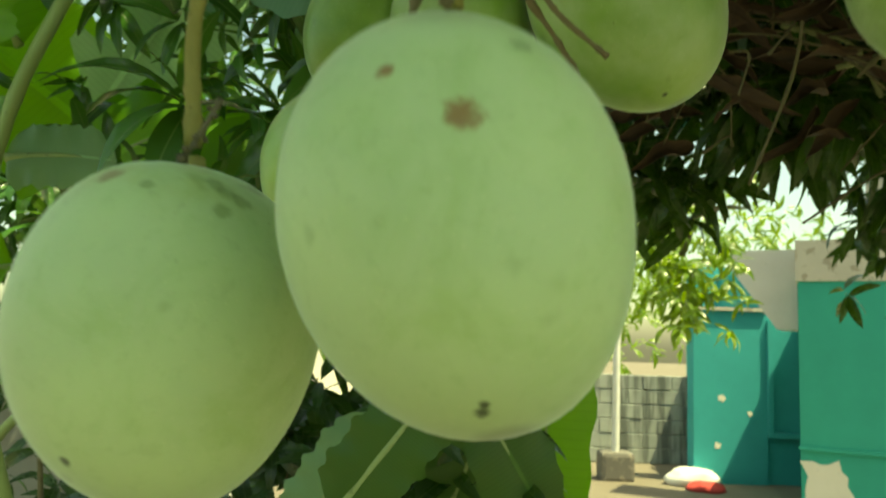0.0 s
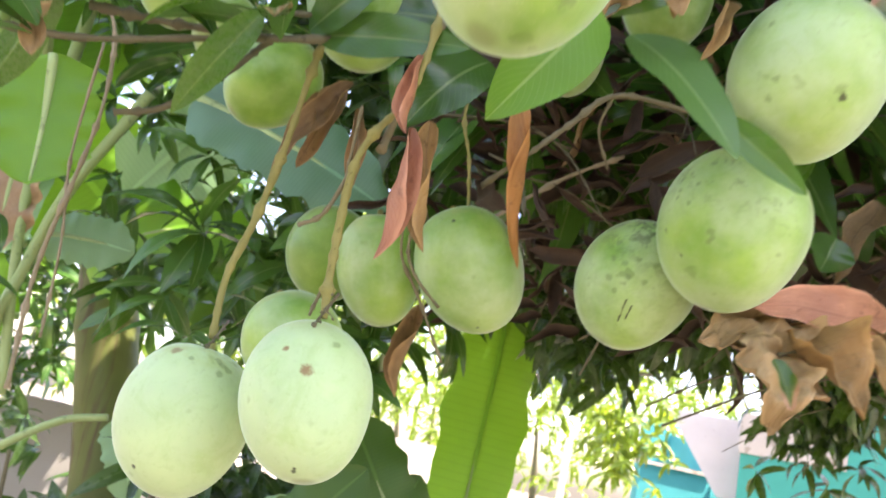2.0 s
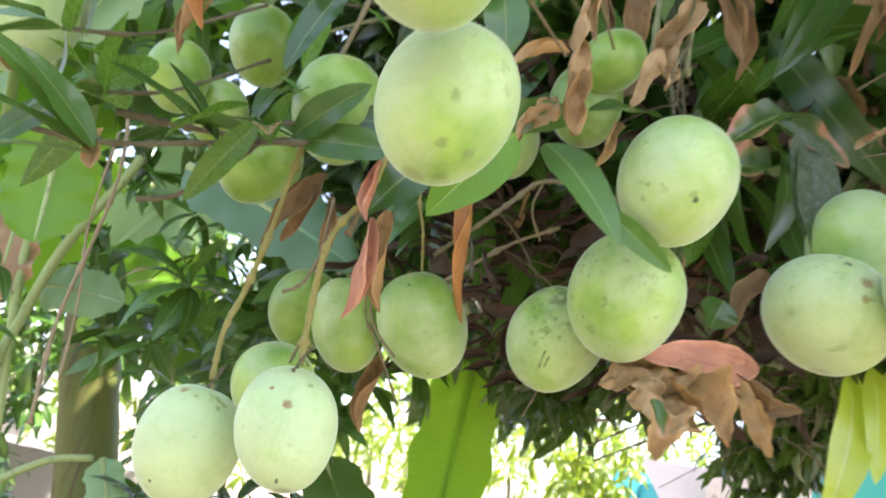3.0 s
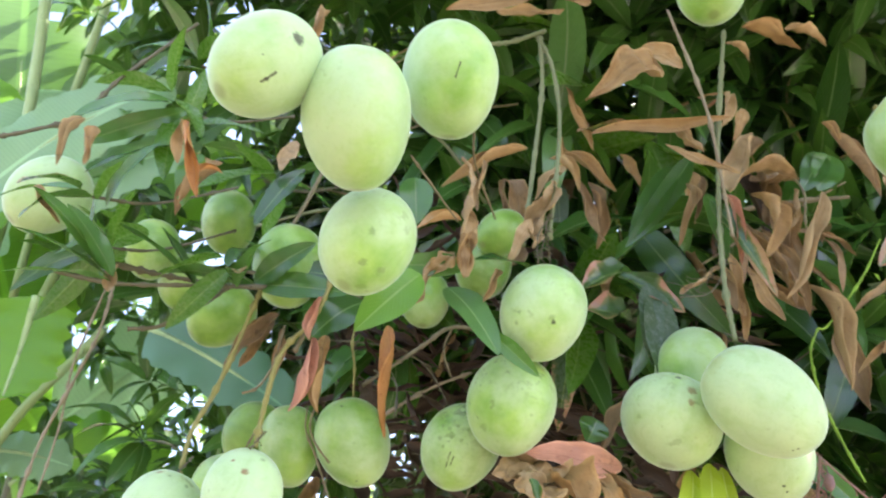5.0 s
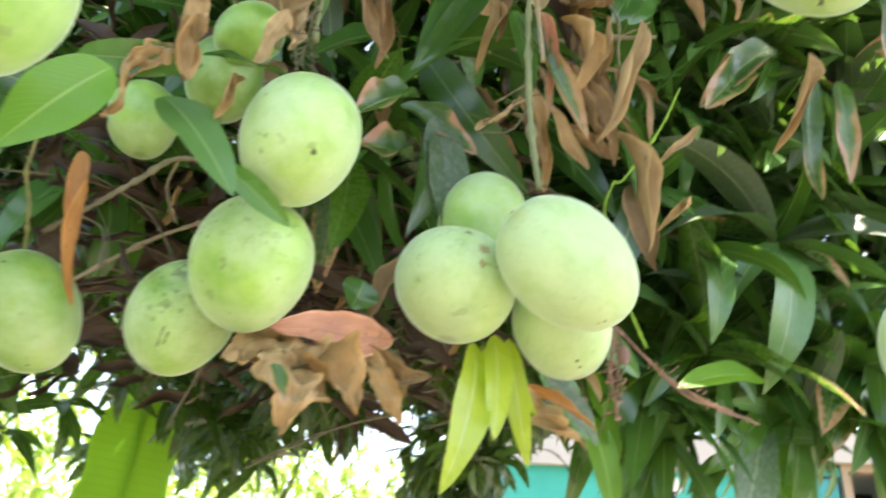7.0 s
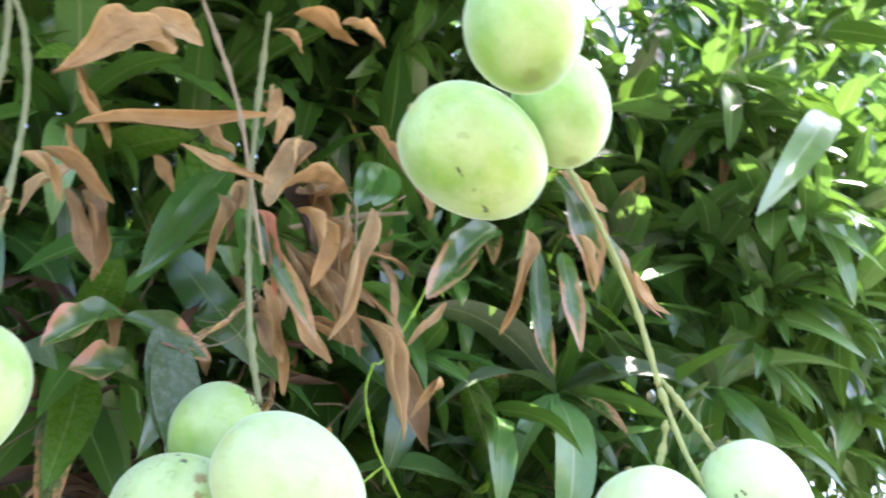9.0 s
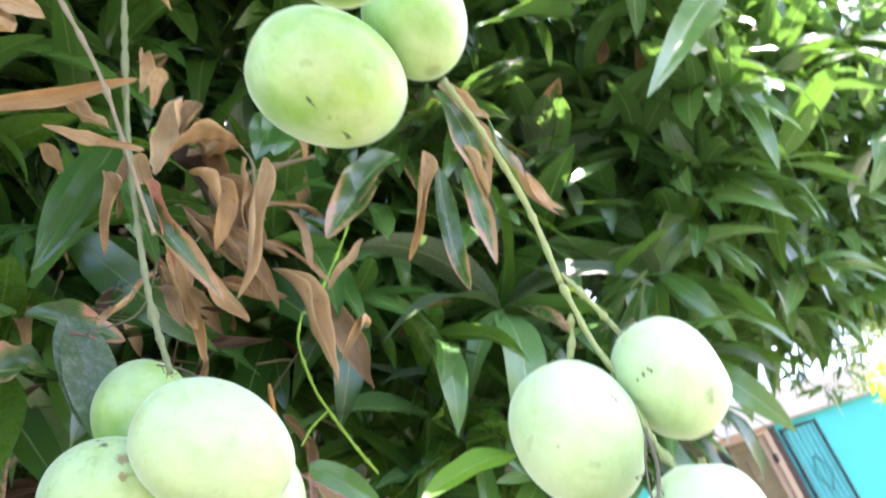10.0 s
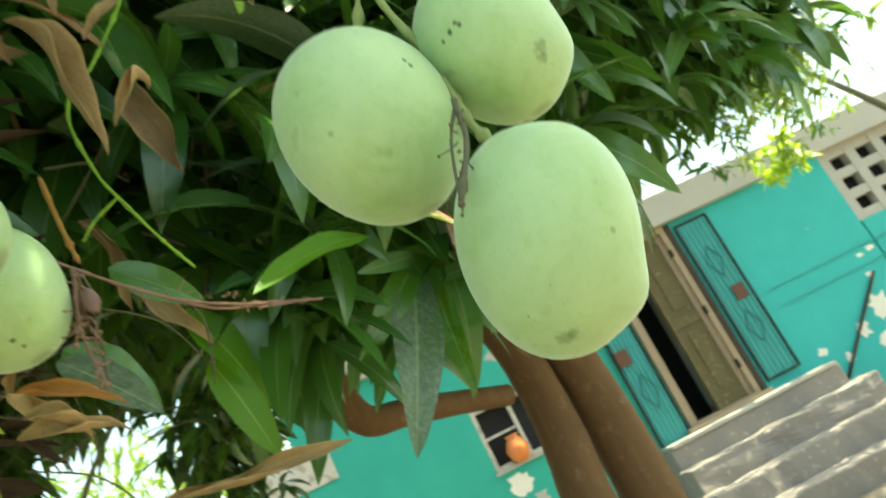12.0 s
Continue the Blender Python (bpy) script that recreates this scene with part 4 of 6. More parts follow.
stem([(0.500, 0.37, 1.785), (0.455, 0.35, 1.752), (0.405, 0.33, 1.728), (0.370, 0.32, 1.712)], 0.0016, TWIG)
stem([(0.505, 0.38, 1.770), (0.470, 0.36, 1.728), (0.440, 0.35, 1.704)], 0.0014, TWIG)
leaf((0.115, 0.43, 1.951), (0.149, 0.42, 1.762), 0.034, AMBER, curl=.9, fold=.3, arch=.02, twist=3.4)
leaf((0.761, 0.22, 2.26), (0.69, 0.206, 2.043), 0.04, TAN, curl=.6, arch=.06)
leaf((0.783, 0.33, 2.151), (0.829, 0.318, 1.957), 0.047, TAN, curl=.5, arch=.05)
leaf((0.905, 0.33, 2.05), (0.849, 0.32, 1.995), 0.025, TAN, curl=.8, arch=.3)
leaf((0.599, 0.24, 2.223), (0.627, 0.22, 2.093), 0.032, RED, curl=.5)
leaf((0.635, 0.3, 2.155), (0.669, 0.29, 2.005), 0.031, DRY, curl=.6)
leaf((0.671, 0.32, 2.154), (0.72, 0.32, 2.047), 0.031, DRY, curl=.6)
leaf((0.703, 0.33, 2.128), (0.789, 0.33, 2.092), 0.035, BROWN, curl=.6)
leaf((0.639, 0.3, 2.527), (0.622, 0.3, 2.424), 0.032, TAN, curl=.6)
leaf((0.576, 0.33, 2.309), (0.568, 0.33, 2.174), 0.035, TAN, curl=.6)
leaf((0.405, 0.35, 2.278), (0.436, 0.35, 2.153), 0.041, BROWN, curl=.6)
leaf((0.747, 0.33, 2.249), (0.744, 0.33, 2.133), 0.042, BROWN, curl=.7)
leaf((0.718, 0.33, 2.307), (0.761, 0.33, 2.221), 0.052, BROWN, curl=.7)
leaf((0.799, 0.36, 2.29), (0.914, 0.36, 2.275), 0.039, BROWN, curl=.6)
leaf((0.782, 0.38, 2.237), (0.906, 0.38, 2.179), 0.026, BROWN, curl=.6)
leaf((0.682, 0.3, 2.741), (0.802, 0.3, 2.701), 0.064, DRY, curl=.6)
leaf((0.777, 0.3, 2.768), (0.877, 0.3, 2.773), 0.044, TAN, curl=.6)
leaf((0.645, 0.3, 2.679), (0.701, 0.3, 2.652), 0.035, TAN, curl=.6)
leaf((0.726, 0.15, 2.342), (0.75, 0.15, 2.306), 0.021, DRY, curl=.6)
leaf((0.701, 0.0, 2.102), (0.699, 0.0, 2.062), 0.014, DRY, curl=.5)
leaf((0.845, 0.3, 2.097), (0.914, 0.3, 2.171), 0.016, TAN, curl=.5)
leaf((0.538, 0.27, 2.031), (0.61, 0.26, 2.109), 0.018, TAN, curl=.9)
leaf((0.858, -0.05, 2.145), (0.894, -0.055, 2.081), 0.029, TAN, curl=.8)
leaf((0.933, -0.05, 2.024), (0.942, -0.06, 1.956), 0.022, DRY, curl=.7)
leaf((0.862, -0.03, 2.066), (0.878, -0.03, 1.997), 0.025, TAN, curl=.7)
leaf((2.496, 0.5, 3.628), (2.065, 0.5, 2.896), 0.091, BROWN, curl=.8)
leaf((2.048, 0.5, 3.125), (1.937, 0.5, 2.951), 0.069, BROWN, curl=.6)
leaf((0.7, 0.4, 1.74), (0.754, 0.4, 1.704), 0.026, TAN, curl=.6)
leaf((0.691, 0.4, 1.722), (0.792, 0.4, 1.705), 0.029, TAN, curl=.5)
leaf((-0.205, 0.12, 2.019), (-0.187, 0.11, 1.941), 0.027, DRY, curl=.7)
leaf((-0.184, 0.12, 1.97), (-0.135, 0.117, 1.953), 0.02, DRY, curl=.7)
leaf((-0.143, 0.13, 1.957), (-0.17, 0.12, 1.881), 0.035, BROWN, curl=.8)
leaf((0.876, 0.72, 1.670), (1.140, 0.70, 1.632), 0.040, TAN, curl=.9, fold=.3, crumple=.1)
leaf((0.693, 0.40, 1.766), (0.763, 0.42, 1.714), 0.034, TAN, curl=.7)
leaf((0.700, 0.45, 1.776), (0.789, 0.40, 1.710), 0.030, AMBER, curl=.7)
leaf((-0.188, 0.07, 1.980), (-0.140, 0.09, 1.879), 0.026, AMBER, curl=.8, fold=.5)
leaf((-0.150, 0.08, 1.912), (-0.122, 0.08, 1.925), 0.014, AMBER, curl=.7)
leaf((-0.172, 0.12, 1.972), (-0.162, 0.12, 1.887), 0.034, BRIGHT, face=20)
leaf((-0.208, 0.12, 1.786), (-0.194, 0.1, 1.747), 0.029, TAN, curl=.7)
leaf((-0.054, 0.1, 2.013), (-0.059, 0.1, 1.953), 0.03, TAN, curl=.6)
leaf((-0.316, 0.1, 1.97), (-0.31, 0.08, 1.888), 0.024, TAN, curl=.6)
leaf((0.340, 0.20, 2.575), (0.090, 0.18, 2.440), 0.075, DRY, curl=.5, fold=.2, arch=.08, face=-40, twist=.3)
leaf((-0.316, 0.08, 1.842), (-0.266, 0.08, 1.799), 0.016, TAN, curl=.8)
leaf((-0.300, 0.10, 1.962), (-0.290, 0.10, 1.905), 0.024, DRY, curl=.8)
leaf((0.179, 0.3, 2.608), (0.311, 0.3, 2.674), 0.069, DRY, curl=.5)
leaf((-0.065, 0.05, 2.212), (-0.075, 0.05, 2.143), 0.033, TAN, curl=.6)
leaf((0.774, 0.2, 2.383), (0.832, 0.15, 2.246), 0.036, BROWN, curl=.7)
leaf((0.872, 0.15, 2.18), (0.764, 0.12, 2.05), 0.049, HALF, curl=.3)
leaf((0.771, 0.335, 2.288), (0.759, 0.3, 2.152), 0.031, BROWN, curl=.5, arch=.08)
leaf((0.674, 0.335, 2.261), (0.702, 0.3, 2.145), 0.03, BROWN, curl=.5, arch=.08)
leaf((0.738, 0.335, 2.221), (0.791, 0.3, 2.138), 0.03, BROWN, curl=.5, arch=.08)
leaf((0.71, 0.335, 2.188), (0.751, 0.3, 2.089), 0.031, TAN, curl=.5, arch=.08)
leaf((0.648, 0.335, 2.227), (0.661, 0.3, 2.106), 0.025, BROWN, curl=.5, arch=.08)
leaf((0.605, 0.335, 2.34), (0.579, 0.3, 2.209), 0.024, BROWN, curl=.5, arch=.08)
leaf((0.823, 0.335, 2.265), (0.823, 0.3, 2.122), 0.026, BROWN, curl=.5, arch=.08)
leaf((0.697, 0.335, 2.229), (0.768, 0.3, 2.067), 0.033, BROWN, curl=.5, arch=.08)
leaf((0.681, 0.335, 2.242), (0.738, 0.3, 2.114), 0.033, DRY, curl=.5, arch=.08)
leaf((0.634, 0.335, 2.16), (0.653, 0.3, 2.032), 0.027, DRY, curl=.5, arch=.08)
leaf((0.622, 0.335, 2.123), (0.637, 0.3, 2.031), 0.023, BROWN, curl=.5, arch=.08)
leaf((0.688, 0.310, 2.450), (0.649, 0.290, 2.247), 0.062, TAN, curl=.75, arch=.02, face=50, fold=.1, twist=.3)
leaf((0.652, 0.275, 2.306), (0.745, 0.262, 2.300), 0.062, TAN, curl=.45, arch=.36, face=-60, fold=.1, twist=.1)
leaf((0.765, 0.310, 2.360), (0.684, 0.312, 2.318), 0.066, BROWN, curl=.5, arch=-.1, face=25, fold=.1, twist=.2)
leaf((0.707, 0.335, 2.393), (0.734, 0.315, 2.262), 0.060, BROWN, curl=.6, arch=-.1, face=-30, fold=.1)
leaf((0.680, 0.300, 2.292), (0.706, 0.280, 2.160), 0.056, DRY, curl=.7, arch=.06, face=-25, fold=.15, twist=.3)
leaf((0.735, 0.310, 2.292), (0.738, 0.300, 2.160), 0.046, BROWN, curl=.6, face=35, fold=.15)
# near-black leaf painting the shade inside the curled nest
leaf((0.676, 0.350, 2.400), (0.722, 0.350, 2.210), 0.075, SHADE_BROWN, curl=.4, fold=.1)
leaf((0.762, 0.300, 2.330), (0.742, 0.285, 2.230), 0.022, TAN, curl=.9, fold=.5)
leaf((0.726, 0.340, 2.479), (0.653, 0.330, 2.347), 0.050, BROWN, curl=.6, fold=.2)
leaf((0.700, 0.310, 2.230), (0.745, 0.300, 2.080), 0.046, BROWN, curl=.7, fold=.2)
stem([(0.752, 0.285, 2.345), (0.764, 0.275, 2.300), (0.757, 0.270, 2.235), (0.762, 0.270, 2.190)], 0.0022, TWIG)

# ---- mangoes ----
mango_count = 0


def mango(centre, width, length, axis, label, tone=0.0, smudge=0.0, spots=(), beak=0.0, beak_turn=5.25, scratches=()):
    """One hanging fruit: an egg with a fuller shoulder, a slightly beaked tip and a short stalk."""
    global mango_count
    mango_count += 1
    up = Vector(axis).normalized()
    side = up.cross(Vector((0.35, -1, 0.1))).normalized()
    m = Matrix((side, up.cross(side), up)).transposed().to_4x4()
    m.translation = Vector(centre)
    bm = bmesh.new()
    rings, sides = 30, 40
    rows = []
    rng = random.Random(mango_count)
    ph = rng.uniform(0, 6.28)
    for i in range(rings + 1):
        a = math.pi * i / rings
        z = 0.5 * length * math.cos(a)
        r = 0.5 * width * math.sin(a) ** 0.94 * (1 + 0.055 * math.cos(a))
        lean = 0.035 * width * (math.cos(a) ** 2) * (1 if math.cos(a) < 0 else -0.4)
        dip = 0.05 * length * math.exp(-((a / 0.22) ** 2))
        ring = []
        for k in range(sides):
            b = 2 * math.pi * k / sides
            turn = abs((b - beak_turn + math.pi) % (2 * math.pi) - math.pi)
            rr = r * (1 + 0.018 * math.cos(2 * b + ph) + 0.008 * math.sin(3 * b + a * 2 + ph) + beak * math.exp(-(((a - 2.25) / 0.32) ** 2) - (turn / 0.7) ** 2))
            ring.append(bm.verts.new((rr * math.cos(b) + lean, rr * math.sin(b), z - dip)) if 0 < i < rings else None)
        if i in (0, rings):
            ring = [bm.verts.new((lean, 0, z - dip))]
        rows.append(ring)
    for i in range(rings):
        for k in range(sides):
            j = (k + 1) % sides
            if i == 0:
                bm.faces.new((rows[0][0], rows[1][k], rows[1][j]))
            elif i == rings - 1:
                bm.faces.new((rows[i][k], rows[rings][0], rows[i][j]))
            else:
                bm.faces.new((rows[i][k], rows[i + 1][k], rows[i + 1][j], rows[i][j]))
    inv = m.inverted()
    bm.normal_update()
    marks = []
    for p, s, k in spots:
        q = inv @ Vector(p)
        v = min(bm.verts, key=lambda w: (w.co - q).length_squared)
        marks.append((tuple(q - v.normal * (q - v.co).dot(v.normal)), s, k))
    lines = []
    for ends in scratches:
        local = []
        for p in ends[:2]:
            q = inv @ Vector(p)
            v = min(bm.verts, key=lambda w: (w.co - q).length_squared)
            local.append(tuple(q - v.normal * (q - v.co).dot(v.normal)))
        lines.append((*local, ends[2]))
    mat = skin_material(tone, smudge, marks, mango_count, length, lines)
    ob = part("mango", bm, mat, None, "", True)
    ob.matrix_world = m
    tagged(ob, label, "mango", "mangoes hanging on the tree")
    top = 0.45 * length
    stalk = finish("stalk", tube_mesh("stalk", [(0, 0, top - 0.004), (0.0005, 0.0005, top + 0.003), (0.0, 0.001, top + 0.009)], 0.0042, 0.003, 8, 0.5), STALK, ob, "short woody stalk")
    return ob


mango((0.002, 0.216, 1.587), 0.089, 0.112, (-0.20, 0.31, 1), "pale green unripe mango with two brown specks on its skin", tone=0.45, smudge=0.15, spots=[((0.0028, 0.1748, 1.6043), 0.0042, 0), ((0.002, 0.175, 1.6049), 0.003, 0), ((-0.015, 0.1833, 1.6146), 0.0018, 0), ((-0.0143, 0.1833, 1.6151), 0.0014, 0), ((0.009, 0.1875, 1.5406), 0.0016, 1), ((0.0093, 0.1855, 1.5424), 0.0012, 1), ((0.0155, 0.1911, 1.6252), 0.003, 2)])
mango((-0.091, 0.276, 1.556), 0.097, 0.114, (0.07, 0.05, 1), "pale green unripe mango with a yellowish shoulder beside its neighbour", tone=0.45, smudge=0.2, spots=[((-0.0683, 0.253, 1.5987), 0.0035, 2), ((-0.0642, 0.2545, 1.5964), 0.003, 2), ((-0.0721, 0.2533, 1.6012), 0.0035, 2), ((-0.0633, 0.2675, 1.6025), 0.003, 2), ((-0.0679, 0.2469, 1.5924), 0.0028, 2), ((-0.1019, 0.2494, 1.6012), 0.004, 0), ((-0.1065, 0.2435, 1.5178), 0.0016, 1), ((-0.0889, 0.2438, 1.5979), 0.002, 2)])
mango((-0.051, 0.441, 1.642), 0.098, 0.112, (-0.56, 0.10, 1), "green mango half hidden behind a pale hanging mango", tone=-0.15, smudge=0)
mango((-0.057, 0.553, 1.766), 0.098, 0.113, (0.03, 0.09, 1), "yellowish green mango tucked behind another fruit", tone=-0.4, smudge=0)
mango((0.007, 0.515, 1.752), 0.096, 0.127, (-0.21, -0.22, 1), "plain green mango behind a hanging red dry leaf", tone=-0.12, smudge=0)
mango((0.103, 0.466, 1.762), 0.114, 0.137, (-0.50, -0.06, 1), "green mango on a thin stalk beside a curled brown leaf", tone=-0.08, smudge=0.1, spots=[((0.0762, 0.4214, 1.7951), 0.002, 1), ((0.1225, 0.4499, 1.7004), 0.0014, 1)])
mango((0.257, 0.39, 1.764), 0.111, 0.127, (0.47, -0.10, 1), "green mango with black sap stains round its stalk end", tone=-0.08, smudge=1.0, spots=[((0.2212, 0.3476, 1.7548), 0.0032, 2), ((0.2233, 0.3471, 1.7739), 0.003, 2), ((0.2326, 0.3405, 1.769), 0.0032, 2), ((0.2382, 0.3453, 1.7932), 0.003, 2), ((0.227, 0.3501, 1.7892), 0.003, 2), ((0.2438, 0.3369, 1.7734), 0.003, 2), ((0.259, 0.3349, 1.771), 0.003, 2), ((0.2367, 0.3388, 1.7563), 0.003, 2), ((0.2278, 0.3459, 1.7426), 0.0025, 2), ((0.2516, 0.3359, 1.7538), 0.0028, 2)],
      scratches=[((0.228, 0.338, 1.700), (0.236, 0.331, 1.731), 0.0013), ((0.238, 0.334, 1.705), (0.243, 0.331, 1.724), 0.0011)])
mango((0.305, 0.29, 1.802), 0.120, 0.140, (0.19, -0.21, 1), "green mango with sooty specks, touching a stained mango", tone=0.0, smudge=0.6, spots=[((0.2714, 0.2447, 1.7791), 0.003, 2), ((0.2735, 0.2451, 1.775), 0.0025, 2), ((0.272, 0.2474, 1.7725), 0.0022, 2), ((0.2502, 0.2673, 1.8113), 0.002, 2), ((0.2556, 0.2559, 1.8038), 0.002, 2), ((0.2537, 0.27, 1.8281), 0.002, 2), ((0.2583, 0.263, 1.8317), 0.002, 2), ((0.2606, 0.2528, 1.8206), 0.0018, 2), ((0.2516, 0.2668, 1.8174), 0.002, 2)],
      scratches=[((0.2467, 0.2804, 1.7871), (0.2593, 0.2702, 1.7623), 0.0011)])
mango((0.318, 0.208, 1.907), 0.117, 0.135, (0.26, -0.13, 1), "round green mango with small dark bruises in the cluster", tone=0.1, smudge=0.4, spots=[((0.3207, 0.1589, 1.8728), 0.0045, 2), ((0.3236, 0.1614, 1.8694), 0.003, 1), ((0.2786, 0.172, 1.8784), 0.003, 2), ((0.2731, 0.1752, 1.9249), 0.003, 2), ((0.278, 0.1816, 1.8669), 0.003, 2)])
mango((0.078, -0.007, 1.815), 0.103, 0.120, (0.25, 0.03, 1), "round pale green mango with faint bruises, hanging in a column", tone=0.1, smudge=0.35, spots=[((0.1012, -0.0291, 1.7705), 0.005, 2), ((0.0841, -0.0557, 1.7967), 0.004, 2), ((0.0823, -0.0389, 1.7689), 0.004, 2)])
mango((0.045, -0.124, 1.876), 0.108, 0.143, (-0.22, -0.55, 1), "long green mango hanging between two other mangoes", tone=0.1, smudge=0.2)
mango((-0.049, -0.153, 1.889), 0.098, 0.119, (0.56, 0.19, 1), "pale green mango with a dark hole near its tip", tone=0.2, smudge=0.2, spots=[((-0.0182, -0.1919, 1.8922), 0.0068, 1), ((-0.0334, -0.1804, 1.8467), 0.002, 1)], scratches=[((-0.0364, -0.1800, 1.8420), (-0.0290, -0.1810, 1.8560), 0.0018)])
mango((0.125, -0.102, 1.98), 0.102, 0.129, (-0.18, -0.45, 1), "smooth green mango with a short dark scratch", tone=0.1, smudge=0.15, scratches=[((0.1301, -0.1432, 1.9440), (0.1316, -0.1480, 1.9610), 0.0012)])
mango((0.623, 0.2, 1.845), 0.129, 0.167, (-1.03, 0.35, 1), "large smooth pale green mango lying on its cluster", tone=0.3, smudge=0.1, spots=[((0.6526, 0.174, 1.776), 0.0016, 1), ((0.6471, 0.1776, 1.774), 0.0012, 1)])
mango((0.547, 0.323, 1.846), 0.145, 0.133, (0.11, -0.06, 1), "pale green mango with a brown scar beside its stalk", tone=0.3, smudge=0.4, spots=[((0.5495, 0.2537, 1.8653), 0.0075, 0), ((0.5475, 0.2505, 1.847), 0.0055, 0), ((0.5344, 0.2657, 1.8856), 0.004, 1), ((0.5309, 0.2763, 1.8954), 0.003, 1)])
mango((0.693, 0.319, 1.826), 0.119, 0.136, (-0.29, 0.04, 1), "pale green mango with thin scratches under the cluster", tone=0.25, smudge=0.2, spots=[((0.6929, 0.2857, 1.7702), 0.0022, 1), ((0.7008, 0.292, 1.7661), 0.002, 1)])
mango((0.59, 0.349, 1.956), 0.110, 0.128, (0.42, -0.20, 1), "yellowish green mango behind the cluster", tone=0.05, smudge=0.2)
mango((0.682, -0.109, 2.059), 0.120, 0.148, (-1.34, 0.18, 1), "green mango with a beaked dark tip and a faint seam", tone=-0.1, smudge=0.15, spots=[((0.6893, -0.1018, 1.9952), 0.0028, 1), ((0.6663, -0.1185, 2.0005), 0.002, 2)], scratches=[((0.6880, -0.1050, 1.9970), (0.6500, -0.1240, 2.0170), 0.0024)])
mango((0.637, -0.251, 2.057), 0.097, 0.114, (0.10, -0.05, 1), "green mango at the top of a three fruit cluster", tone=-0.1, smudge=0)
mango((0.77, -0.151, 2.113), 0.101, 0.119, (-0.05, -0.14, 1), "green mango partly hidden in a three fruit cluster", tone=0.0, smudge=0)
mango((0.87, -0.035, 1.728), 0.112, 0.134, (-0.15, 0.03, 1), "round pale green mango with a dark line beside its stalk", tone=0.3, smudge=0.1, spots=[((0.8761, -0.0903, 1.7342), 0.0014, 1), ((0.8222, -0.0599, 1.711), 0.0016, 2), ((0.8736, -0.0901, 1.738), 0.0012, 1)])
mango((0.958, -0.083, 1.752), 0.097, 0.116, (-0.11, 0.06, 1), "pale green mango with black flecks on its shoulder", beak=0.12, tone=0.3, smudge=0.25, spots=[((0.952, -0.1218, 1.7175), 0.0055, 2), ((0.9532, -0.118, 1.712), 0.004, 2), ((0.9111, -0.0977, 1.7509), 0.0016, 1), ((0.9142, -0.105, 1.7505), 0.0014, 1), ((0.9095, -0.0904, 1.7495), 0.0014, 1), ((0.9133, -0.1034, 1.7534), 0.0012, 1)])
mango((0.896, -0.099, 1.601), 0.104, 0.133, (0.17, -0.33, 1), "large pale green mango with a blunt bruised tip", beak=0.16, tone=0.4, smudge=0.1, spots=[((0.8681, -0.1016, 1.5449), 0.005, 2), ((0.8694, -0.1062, 1.5454), 0.0035, 2), ((0.89, -0.1471, 1.5804), 0.0015, 2)])
# negative tones below darken the skin colour of fruit shaded by the crown
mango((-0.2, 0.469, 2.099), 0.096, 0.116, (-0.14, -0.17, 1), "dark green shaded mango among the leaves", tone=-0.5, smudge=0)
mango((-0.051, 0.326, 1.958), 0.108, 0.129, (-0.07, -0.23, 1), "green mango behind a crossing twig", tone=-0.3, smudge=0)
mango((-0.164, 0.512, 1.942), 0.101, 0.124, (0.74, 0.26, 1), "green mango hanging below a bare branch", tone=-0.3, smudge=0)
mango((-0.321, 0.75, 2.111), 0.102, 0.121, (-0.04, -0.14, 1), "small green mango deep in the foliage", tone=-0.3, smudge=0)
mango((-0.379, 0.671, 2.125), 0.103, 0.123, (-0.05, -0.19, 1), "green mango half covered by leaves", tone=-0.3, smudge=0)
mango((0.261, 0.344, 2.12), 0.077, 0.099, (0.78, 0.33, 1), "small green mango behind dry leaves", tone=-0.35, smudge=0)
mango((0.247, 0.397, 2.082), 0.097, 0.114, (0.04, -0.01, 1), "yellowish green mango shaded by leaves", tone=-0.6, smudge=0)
mango((-0.399, 0.271, 1.951), 0.105, 0.127, (0.53, 0.18, 1), "pale green mango near the banana leaves", tone=0.2, smudge=0)
mango((0.165, 0.519, 2.066), 0.091, 0.109, (-0.07, 0.04, 1), "green mango behind drooping leaves", tone=-0.2, smudge=0)
mango((0.453, -0.042, 2.341), 0.098, 0.115, (-0.00, 0.00, 1), "green mango high in the dry leaves", tone=-0.1, smudge=0)

# ---- leaf crowns in whorls ----
TEMPLATES = [leaf_arrays(1.0, w, a, 0.25, 0.0, 0.06, tw, 0.0, s, 7, 2) for w, a, tw, s in
             ((0.25, 0.10, 0.2, 1.0), (0.22, 0.14, -0.3, 2.0), (0.28, 0.06, 0.0, 3.0), (0.24, 0.18, 0.4, 4.0), (0.21, 0.08, -0.2, 5.0), (0.26, 0.2, 0.1, 6.0))]
DRY_TEMPLATES = [leaf_arrays(1.0, w, a, 0.2, c, 0.1, tw, 0.12, s, 9, 4) for w, a, c, tw, s in
                 ((0.26, 0.10, 0.8, 0.6, 1.0), (0.22, -0.08, 1.0, -0.8, 2.0), (0.30, 0.06, 0.6, 0.9, 3.0), (0.24, 0.15, 0.9, -0.4, 4.0))]


def whorl(rng, centre, axis, count, size):
    """Leaves that spread round a twig end and droop: (matrix, length) each."""
    axis = axis.normalized()
    u = axis.cross(Vector((0.2, 0.9, 0.4))).normalized()
    v = axis.cross(u)
    out = []
    for k in range(count):
        a = k * 2.399 + rng.uniform(-0.3, 0.3)
        spread = rng.uniform(0.7, 1.75)
